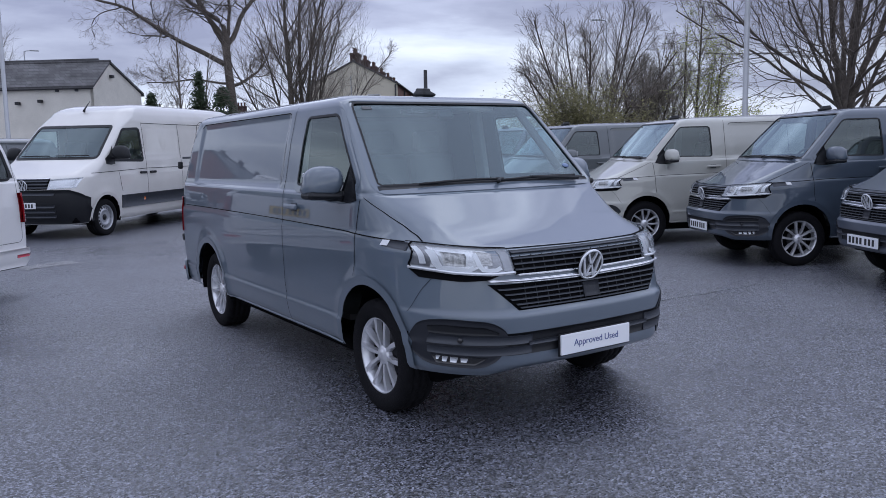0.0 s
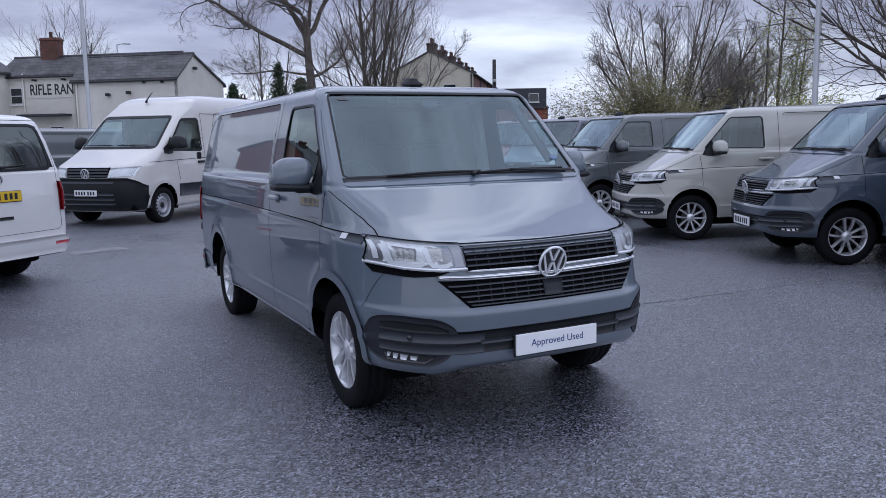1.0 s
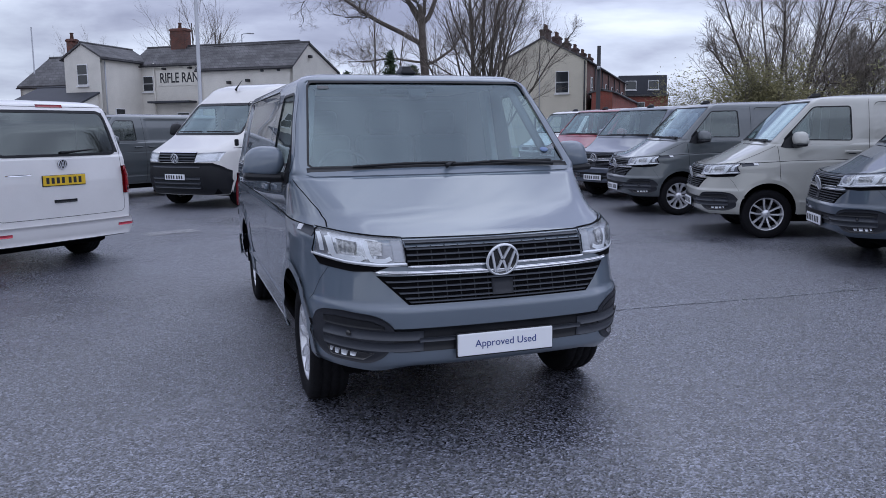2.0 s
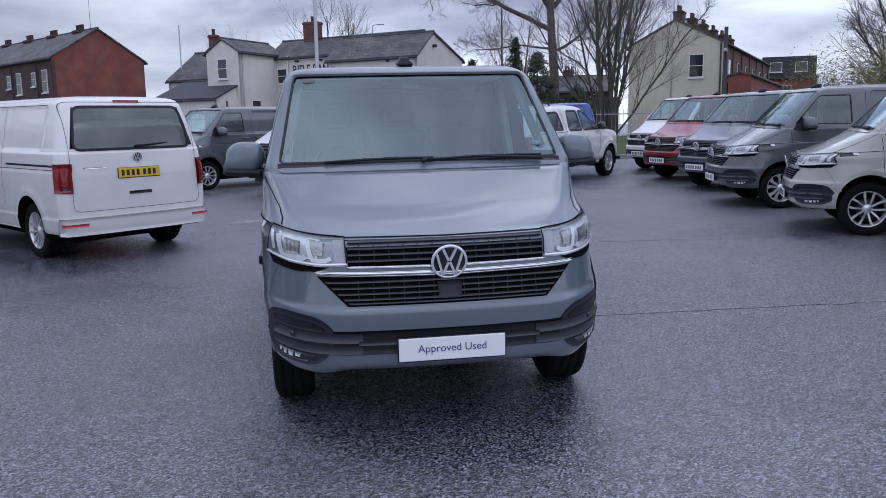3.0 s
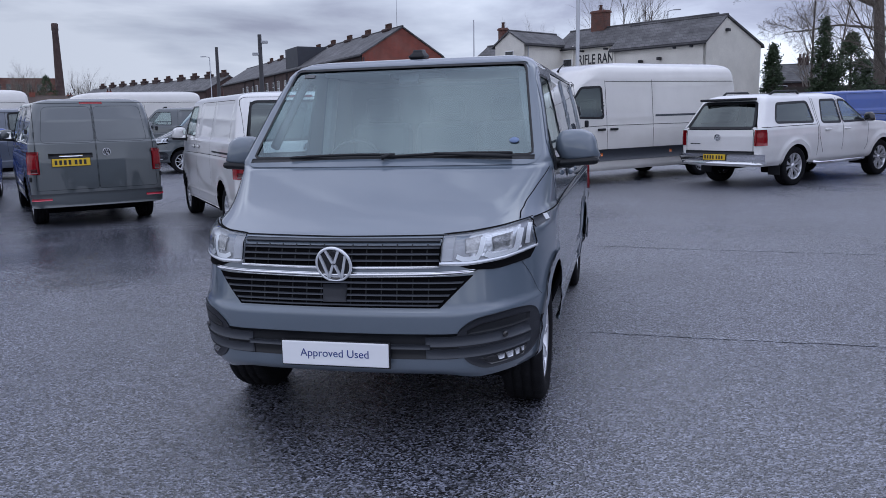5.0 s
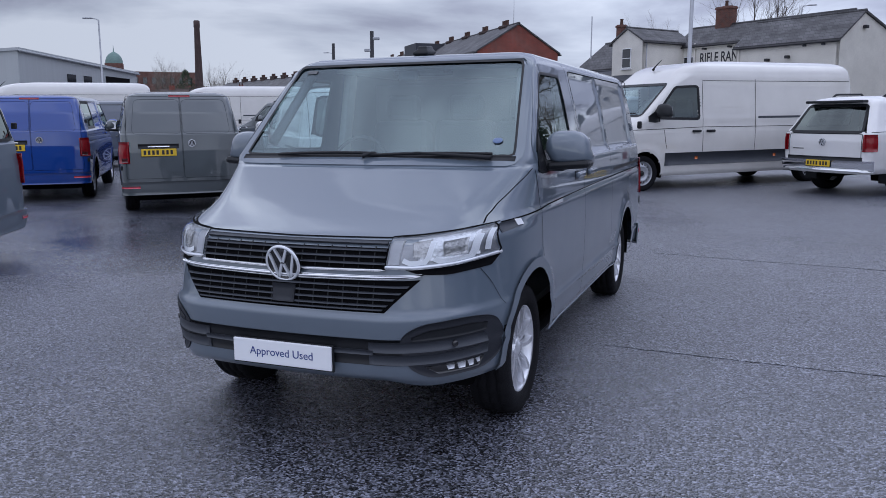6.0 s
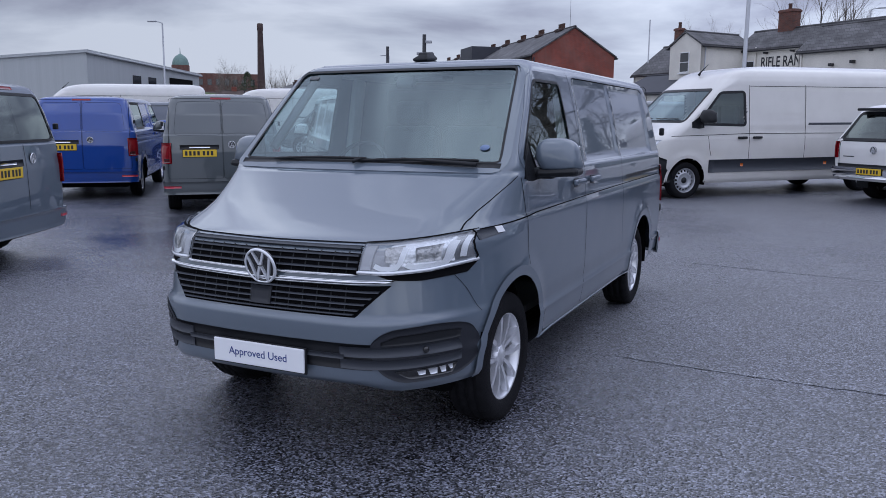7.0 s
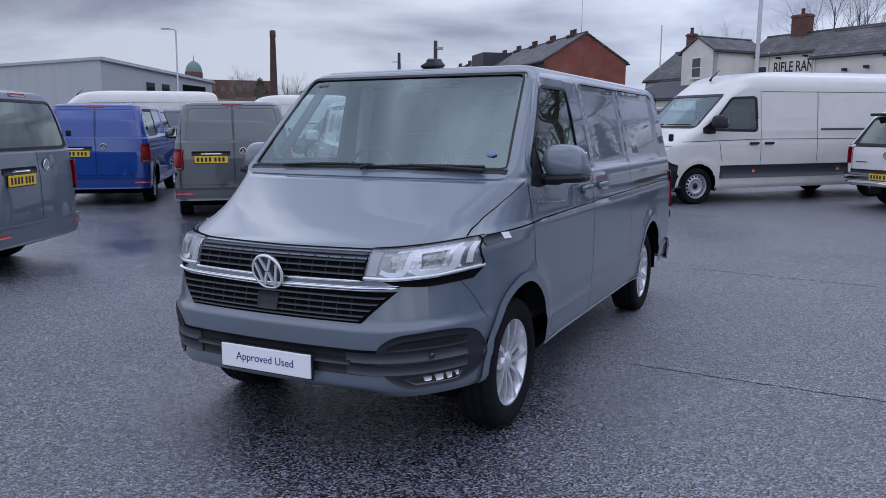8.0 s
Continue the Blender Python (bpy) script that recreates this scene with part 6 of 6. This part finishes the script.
part("roof", mesh_from("roof", [(x, y, shed_top(x, y) - .02) for x, y in over] + [(x, y, shed_top(x, y) + .20) for x, y in over], [(3, 2, 1, 0), (4, 5, 6, 7)] + [(i, (i + 1) % 4, 4 + (i + 1) % 4, 4 + i) for i in range(4)]), CLADDING, shed, "grey metal roof edge")
part("gutter", tube_mesh("gutter", [(-.2, -.26, shed_top(0, 0) - .02), (Ls + .2, -.26, shed_top(Ls, 0) - .02)], .08, 6), CLADDING, shed)
# the wide one is a near-black panel painting the shade inside the open bay
for x, w in ((17.6, 5.4), (8.2, 1.5), (11.2, 1.5)):
    part("bay_shade_panel" if w > 2 else "window", box_bm((w, .06, 3.2 if w > 2 else .8), (x, -.02, 3.6 if w > 2 else 4.6)), GAP if w > 2 else WINDOW_DARK, shed, "open bay, its inner shade painted as a flat dark panel" if w > 2 else "")
mill = thing("brick_mill", "distant red brick mill with green copper dome", "mill", pose(-239, 248, 0, 0, 0, 40))
part("wall", box_bm((34, 14, 20), (14, 0, 10)), BROWN_BRICK, mill)
for i in range(9):
    part("window", box_bm((1.6, .3, 2.4), (1 + i * 3.4, -7.1, 16.5)), WINDOW_DARK, mill)
part("tower", box_bm((6.6, 6.6, 23), (0, -4, 11.5)), BROWN_BRICK, mill)
part("dome", lathe_mesh("dome", [(23, 3.3), (24, 3.25), (25.4, 2.8), (26.6, 1.9), (27.3, .8), (27.6, .2), (30, .06)], 20, "z"), COPPER, mill, "green copper dome").matrix_basis = pose(0, -4, 0)
stack = thing("mill_chimney", "tall dark brick factory chimney", "chimney", pose(-184, 230, 0))
part("shaft", lathe_mesh("shaft", [(0, 1.7), (33, .95), (33.4, 1.1), (35.4, 1.05), (35.6, .8)], 20, "z"), DARK_BRICK, stack)
for i, (x, y) in enumerate(((-108, 112), (-98, 120), (-88, 128), (-112, 100), (-96, 108), (-84, 112), (-74, 116))):
    e, Le, re_ = gable_house("estate_house", "distant brown brick house with tiled roof", (x, y), (x + 8.5, y + 7.5), 7, 4.2, 6.4, BROWN_BRICK, roof_mat=BROWN_TILE, category="house")
    for wx in (2.0, 5.5, 8.5):
        window(e, wx, 3.0, 1.0, 1.1, -.03)
    chimney(e, 2, re_, 6.2, .9, .6, .9, 2)
for x, y, w in ((15.6, 84.0, 6.5), (23.6, 82.0, 8.5)):
    e, Le, re_ = gable_house("back_street_house", "dark brick house seen between the trees", (x, y), (x + w, y - .24 * w), 7, 4.4, 6.2, DARK_BRICK, category="house")
    for wx in (1.5, w - 1.6):
        window(e, wx, 3.4, .9, 1.2, -.03)
    chimney(e, w * .5, re_, 6.0, 1.1, .6, 1.0, 3, DARK_BRICK)
hill = thing("distant_hill", "grassy bank behind the shed", "hill", kind="stuff")
hv = [(-180 + i * 12, 70 + j * 14, 9 * math.exp(-((i - 4) / 4) ** 2 - ((j - 3) / 2.2) ** 2) + .2) for j in range(7) for i in range(9)]
part("bank", mesh_from("bank", hv, [(j * 9 + i, j * 9 + i + 1, (j + 1) * 9 + i + 1, (j + 1) * 9 + i) for j in range(6) for i in range(8)], True), GRASS, hill)


# ---- poles, lamps and fences ----
def pole(name, label, x, y, top, r=.07, mat=POLE_GREY, head="", turn=0, category="pole"):
    p = thing(name, label, category, pose(x, y, gz(x, y), 0, 0, turn))
    h = top - gz(x, y)
    part("shaft", tube_mesh("shaft", [(0, 0, -.1), (0, 0, 1.2), (0, 0, 1.25), (0, 0, h)], [r * 1.5, r * 1.4, r, r * .75], 10), mat, p)
    if head == "lamp":
        part("arm", tube_mesh("arm", [(0, 0, h - .05), (.15, 0, h + .05), (.6, 0, h + .10)], .035, 6), mat, p)
        part("lamp_head", box_bm((.62, .22, .09), (.75, 0, h + .10), .03), mat, p)
    if head == "camera":
        for z, s in ((h - .35, 1), (h - .9, -1)):
            part("camera_housing", box_bm((.34, .14, .14), (.2 * s, 0, z), .03), POLE_GREY, p)
    return p


pole("lamp_column", "tall grey lamp column in front of the pub", -.49, 24.6, 10.5, .075)
pole("lamp_column", "tall grey lamp column behind the van row", 11.9, 5.3, 9.0, .06)
pole("street_lamp", "grey street lamp with a flat head", 39.3, 36.9, 11.0, .09, head="lamp", turn=150, category="street lamp")
pole("camera_pole", "black pole with cameras at its top", 15.2, 23.4, 5.15, .10, POLE_BLACK, "camera", 60)
pole("utility_pole", "dark timber utility pole", -15.7, 30.0, 5.7, .12, POLE_BLACK, "camera", 20)
pole("utility_pole", "dark timber utility pole", -21.9, 37.3, 5.95, .12, POLE_BLACK)
pole("street_lamp", "grey street lamp with a flat head", 4.6, 66, 10.4, .06, head="lamp", turn=0, category="street lamp")
pole("street_lamp", "grey street lamp near the shed", -39.9, 37.4, 8.1, .07, head="lamp", turn=200, category="street lamp")
pole("street_lamp", "distant street lamp by the terrace", -42, 73, 8.6, .06, head="lamp", turn=180, category="street lamp")
pole("aerial_mast", "thin dark mast beside the pub", -10.6, 58, 9.4, .06, POLE_GREY)
def block(name, size, bevel=0.0):
    """A shared small block."""
    me = bpy.data.meshes.new(name)
    bm = box_bm(size, bevel=bevel, seg=1)
    bm.to_mesh(me)
    bm.free()
    return me


FENCE_BAR, BOARD, KERB = block("fence_bar", (.012, .010, 1.9)), block("fence_board", (.297, .03, 3.0)), block("kerb_stone", (.905, .13, .22), .015)
fence = thing("palisade_fence", "grey mesh fence along the pub side", "fence", frame_of((-14, 33), (20, 33)))
for i in range(12):
    part("fence_post", box_bm((.07, .07, 2.3 if i % 3 else 2.9), (i * 3.09, 0, 1.1)), POLE_BLACK, fence)
for i in range(165):
    part("fence_bar", FENCE_BAR, POLE_GREY, fence).matrix_basis = pose(.2 + i * .205, 0, 1.0)
for z in (.3, 1.7):
    part("fence_rail", box_bm((34, .04, .05), (17, .02, z)), POLE_GREY, fence)
board = thing("boundary_fence", "dark timber fence behind the conifers", "fence", frame_of((11.2, 55.5), (21.7, 51)))
for i in range(38):
    part("fence_board", BOARD, FENCE_WOOD, board).matrix_basis = pose(.15 + i * .30, 0, 1.5)
verge = thing("grass_verge", "rough grass verge under the trees", "verge", kind="structure")
vv = [(9.2, 19.2), (12.5, 18.4), (17, 17.2), (24, 12), (40, 8), (44, 44), (23, 42), (12, 43), (9, 26)]
part("turf", mesh_from("turf", [(x, y, gz(x, y) + .10 + .05 * ((i * 7) % 3)) for i, (x, y) in enumerate(vv)], [tuple(range(len(vv)))]), GRASS, verge)
kerb = thing("kerb", "pale concrete kerb along the verge", "kerb", kind="structure")
for (x0, y0), (x1, y1) in zip(vv[:4], vv[1:5]):
    n = int(math.hypot(x1 - x0, y1 - y0) / .915)
    a = math.degrees(math.atan2(y1 - y0, x1 - x0))
    for i in range(n):
        t = (i + .5) / n
        x, y = x0 + (x1 - x0) * t, y0 + (y1 - y0) * t
        part("kerb_stone", KERB, STONE_KERB, kerb).matrix_basis = pose(x, y, gz(x, y) + .04, 0, 0, a)


# ---- trees ----
class Branches:
    """Grows a bare crown as tapering tubes."""

    def __init__(self, seed, env=None):
        self.r = random.Random(seed)
        self.env = env
        self.v, self.f, self.tv, self.tf, self.tips = [], [], [], [], []

    def tube(self, pts, rads, sides, fine):
        v, f = (self.tv, self.tf) if fine else (self.v, self.f)
        base = len(v)
        for i, p in enumerate(pts):
            d = (pts[min(i + 1, len(pts) - 1)] - pts[max(i - 1, 0)]).normalized()
            a = d.orthogonal().normalized()
            b = d.cross(a)
            for k in range(sides):
                t = 2 * math.pi * k / sides
                v.append(p + rads[i] * (math.cos(t) * a + math.sin(t) * b))
        for i in range(len(pts) - 1):
            for k in range(sides):
                q = (k + 1) % sides
                f.append((base + i * sides + k, base + i * sides + q, base + (i + 1) * sides + q, base + (i + 1) * sides + k))

    def outside(self, p, level):
        """Beyond the crown's uneven outline; the main stems may stand below it."""
        c, k = self.env
        up = (p.z - c[2]) / k[2]
        q = Vector(((p.x - c[0]) / k[0], (p.y - c[1]) / k[1], max(up, 0) if level == 0 else up))
        return q.length > 1 + .10 * math.sin(5.1 * p.x + 1.3 * p.z) + self.r.uniform(-.10, .06)

    def grow(self, p, d, length, rad, level, spec):
        r = self.r
        steps, wander, lift, kids, ratio, angle, first = spec[level]
        pts, rads = [p.copy()], [rad]
        d = d.normalized()
        end = .35 if level < len(spec) - 1 else .25
        for i in range(steps):
            d = (d + Vector((r.gauss(0, wander), r.gauss(0, wander), r.gauss(0, wander) + lift))).normalized()
            p = p + d * length / steps
            pts.append(p.copy())
            rads.append(rad * (1 - (1 - end) * (i + 1) / steps))
            if self.env and i and self.outside(p, level):
                break
        steps = len(pts) - 1
        fine = level >= len(spec) - 2
        self.tube(pts, rads, (9, 6, 5, 3, 3, 3)[min(level, 5)], fine)
        if level + 1 >= len(spec):
            self.tips.append(pts[-1])
            return
        for k in range(kids):
            t = first + (1 - first) * (k + r.random()) / kids
            j = min(int(t * steps), steps - 1)
            q = pts[j].lerp(pts[j + 1], t * steps - j)
            ax = (pts[j + 1] - pts[j]).normalized()
            side = ax.orthogonal().normalized()
            side.rotate(Matrix.Rotation(2 * math.pi * (k * .382 + r.random() * .25), 3, ax))
            an = radians(angle * r.uniform(.7, 1.25))
            nd = ax * math.cos(an) + side * math.sin(an)
            self.grow(q, nd, length * ratio * r.uniform(.7, 1.15) * (1.15 - .45 * t), max(rads[j] * .44, .0055), level + 1, spec)


def bare_tree(name, label, x, y, seed, stems, spec, twig=None, leaf=None, leaf_n=0, leaf_size=.06, z=None, env=None, bole=None):
    t = thing(name, label, "tree", pose(x, y, gz(x, y) if z is None else z))
    b = Branches(seed, env)
    if bole:
        top, r0, r1 = bole
        b.tube([Vector((.25 * math.sin(.62 * k), .2 * math.sin(.4 * k + 1) - .17, top * k / 8 - .2)) for k in range(9)], [r0 + (r1 - r0) * k / 8 for k in range(9)], 12, False)
    for base, d, length, rad in stems:
        b.grow(Vector(base), Vector(d), length, rad, 0, spec)
    part("trunk", mesh_from("trunk", b.v, b.f, True), BARK, t, "grey-brown trunk and limbs")
    if b.tv:
        part("crown", mesh_from("crown", b.tv, b.tf), twig or TWIG, t, "fine bare twigs")
    if leaf:
        part("leaves", leaf_mesh("leaves", b.tips, leaf_n, leaf_size, seed, .16), leaf, t, "small young leaves")
    return t


def leaf_mesh(name, centres, count, size, seed, spread):
    """Many small folded leaves about the given places."""
    r = random.Random(seed)
    v, f = [], []
    for _ in range(count):
        c = Vector(r.choice(centres)) + Vector((r.gauss(0, spread), r.gauss(0, spread), r.gauss(0, spread)))
        a = Vector((r.gauss(0, 1), r.gauss(0, 1), r.gauss(0, 1))).normalized()
        b = a.orthogonal().normalized()
        s = size * r.uniform(.6, 1.4)
        k = len(v)
        v += [c - a * s, c + b * s * .45, c + a * s, c - b * s * .45]
        f.append((k, k + 1, k + 2, k + 3))
    return mesh_from(name, v, f)


# steps, wander, lift, children, length ratio, angle, first child
OAK = [(11, .15, .02, 11, .52, 55, .30), (9, .20, .05, 9, .50, 50, .18), (7, .20, .04, 8, .50, 46, .15), (5, .20, .03, 7, .55, 42, .1), (3, .2, .02, 0, 0, 0, 0)]
FAN = [(10, .05, .015, 12, .50, 30, .16), (8, .09, .035, 10, .48, 32, .15), (5, .12, .05, 6, .5, 34, .1), (3, .15, .03, 0, 0, 0, 0)]
ROUND = [(9, .06, .01, 12, .46, 34, .16), (7, .09, .03, 9, .50, 36, .15), (5, .12, .03, 6, .50, 36, .1), (3, .15, .04, 0, 0, 0, 0)]
SPREAD = [(11, .09, .03, 10, .46, 40, .16), (8, .13, .04, 7, .50, 38, .15), (5, .15, .03, 5, .5, 38, .1), (3, .18, .0, 0, 0, 0, 0)]
SLIM = [(9, .03, .06, 26, .26, 34, .12), (6, .1, .10, 9, .5, 36, .2), (4, .14, .08, 0, 0, 0, 0)]


def fan(seed, count, lean, length, rad, low=0.0, high=.3, base=.35):
    """Stems that rise from one stool and lean outwards evenly."""
    r = random.Random(seed)
    out = []
    for k in range(count):
        a = 2 * math.pi * k * .382 + r.uniform(-.3, .3)
        u = lean * math.sqrt((k + .5) / count)
        d = (math.cos(a) * math.sin(u), math.sin(a) * math.sin(u), math.cos(u))
        out.append(((base * d[0] * 2, base * d[1] * 2, r.uniform(low, high)), d, length * r.uniform(.85, 1.1) * (1 - .18 * u), rad * r.uniform(.8, 1.15)))
    return out


bare_tree("oak_tree", "large bare spreading tree with crooked limbs", 20.6, 64.6, 5,
          [((-.15, 0, 11.8), (-.12, 0, 1), 8.0, .24), ((-.1, 0, 9.2), (-.84, .28, .46), 12.5, .24), ((-.1, 0, 7.6), (-.90, .2, .30), 7.0, .11), ((0, 0, 7.4), (.92, -.3, .12), 6.0, .16),
           ((-.2, 0, 11.3), (-.52, .2, .80), 10.5, .26), ((-.1, 0, 11.0), (.40, -.2, .86), 9.5, .24), ((-.2, 0, 10.6), (-.1, -.6, .7), 8.0, .18), ((-.1, .1, 10.2), (.1, .7, .6), 8.0, .18)],
          OAK, env=((-3.2, 1.0, 13.2), (10.5, 8.5, 8.0)), bole=(12.2, .50, .30))
bare_tree("multi_stem_tree", "bare multi-stemmed tree with rising branches", 16.7, 40.0, 11, fan(11, 5, .30, 12.5, .15) + fan(12, 6, .62, 10.0, .085), FAN, env=((0, 0, 6.6), (5.1, 5.1, 6.9)))
bare_tree("slender_tree", "slim pale bare tree beside the pub", 14.8, 59.5, 21, [((0, 0, 0), (0, 0, 1), 10.5, .13), ((1.6, -.5, 0), (.05, 0, 1), 9.0, .11)], SLIM, TWIG_PALE)
bare_tree("round_tree", "bare rounded tree behind the van row", 24.1, 22.5, 31, fan(31, 16, .85, 8.6, .070), ROUND, env=((0, 0, 4.3), (3.8, 3.8, 4.5)))
bare_tree("thicket_tree", "bare tangled tree with brown twigs", 25.7, 20.8, 37, fan(37, 5, .42, 6.0, .045), FAN, TWIG_PALE, env=((0, 0, 2.3), (1.9, 1.9, 2.6)))
bare_tree("thicket_tree", "bare tangled tree with brown twigs", 27.8, 21.3, 39, fan(39, 5, .42, 6.4, .045), FAN, TWIG_PALE, env=((0, 0, 2.5), (1.9, 1.9, 2.8)))
bare_tree("thicket_tree", "tall thin tree with pale bare twigs", 27.4, 19.9, 38, [((0, 0, 0), (.02, 0, 1), 6.2, .07), ((.5, -.8, 0), (.04, 0, 1), 5.4, .06), ((-.4, .7, 0), (-.04, 0, 1), 5.6, .06)], SLIM, TWIG_PALE)
bare_tree("poplar_tree", "tall narrow tree just coming into leaf", 24.9, 17.2, 41, [((0, 0, 0), (.02, 0, 1), 6.9, .08), ((.45, -.5, 0), (.02, -.02, 1), 5.0, .06)], SLIM, TWIG_PALE, LEAF_SPRING, 9000, .045)
bare_tree("spreading_tree", "large bare tree with long low branches", 14.75, 4.7, 47, [((0, 0, -.1), (.02, 0, 1), 2.2, .19)] + fan(48, 5, .40, 7.0, .080, 1.6, 2.1, .05) + fan(47, 12, 1.20, 5.2, .045, 1.5, 2.6, .05), SPREAD, env=((0, 0, 4.8), (4.1, 4.1, 4.4)))
bare_tree("far_tree", "distant bare tree behind the pub roof", -8.9, 83.6, 53, fan(53, 7, .6, 9.5, .12), FAN, TWIG_PALE)
bare_tree("far_tree", "distant bare tree behind the pub chimney", 1.9, 79.1, 57, fan(57, 5, .4, 12, .14), FAN)
bare_tree("far_tree", "distant pale bare tree beside the mill stack", -114.5, 131.7, 61, fan(61, 7, .5, 11, .16), ROUND, TWIG_PALE)
bare_tree("far_tree", "distant pale bare tree beside the mill stack", -118.7, 154, 63, fan(63, 7, .5, 11, .16), ROUND, TWIG_PALE)


def conifer(label, x, y, height, radius, seed, mat=LEAF_CONIFER, count=5200, ivy=False):
    t = thing("conifer_tree", label, "tree", pose(x, y, gz(x, y)))
    r = random.Random(seed)
    part("trunk", tube_mesh("trunk", [(0, 0, -.1), (.03, 0, height * .5), (0, .02, height * .97)], [.14, .09, .02], 8), BARK, t)
    cs = []
    for k in range(340):
        h = r.random() ** .9
        a = r.random() * 2 * math.pi
        lump = 1 + .25 * math.sin(5 * a + 9 * h) + .2 * r.random()
        rr = radius * ((1 - h) ** .75 if not ivy else (1 - h ** 3) * .9) * lump * (.55 + .45 * r.random())
        cs.append((rr * math.cos(a), rr * math.sin(a), .25 + h * height * .96))
    part("foliage", leaf_mesh("foliage", cs, count, .10, seed, .13), mat, t, "dense dark green foliage")


conifer("narrow dark green conifer by the pub", 10.9, 52.6, 5.7, 1.0, 3)
conifer("narrow ivy-clad evergreen tree", 13.5, 50.1, 7.0, .75, 4, ivy=True)
conifer("broad dark green conifer under the large tree", 15.0, 49.6, 5.8, 2.3, 6, count=9000)
conifer("round evergreen under the large tree", 18.6, 51.4, 3.4, 1.8, 8)
conifer("distant dark green conifer tree", -105.4, 126.3, 11, 4.0, 9)


def shrub(label, x, y, w, h, seed, mat, count, size=.06):
    t = thing("shrub", label, "shrub", pose(x, y, gz(x, y)))
    b = Branches(seed)
    r = random.Random(seed)
    for k in range(9):
        b.grow(Vector((r.uniform(-w, w) * .5, r.uniform(-.5, .5), 0)), Vector((r.uniform(-.5, .5), r.uniform(-.3, .3), 1)), h * r.uniform(.6, .95), .035, 0, [(6, .1, .05, 7, .5, 40, .2), (5, .12, .05, 6, .5, 40, .15), (4, .15, .03, 0, 0, 0, 0)])
    part("stem", mesh_from("stem", b.v + b.tv, b.f + [tuple(i + len(b.v) for i in q) for q in b.tf]), TWIG, t)
    part("leaves", leaf_mesh("leaves", b.tips, count, size, seed, .22), mat, t, "small green leaves")


shrub("olive green shrub at the foot of the bare trees", 19.5, 19.9, 1.9, 3.3, 71, LEAF_OLIVE, 18000, .045)
shrub("olive green shrub at the foot of the bare trees", 20.5, 19.1, 1.9, 3.5, 72, LEAF_OLIVE, 18000, .045)
shrub("olive brown shrub beside the lamp", 22.0, 18.8, 1.7, 2.6, 73, LEAF_OLIVE, 9000, .045)
shrub("low green shrub behind the vans", 21.0, 12.4, 2.6, 2.3, 74, LEAF_SPRING, 6000, .05)
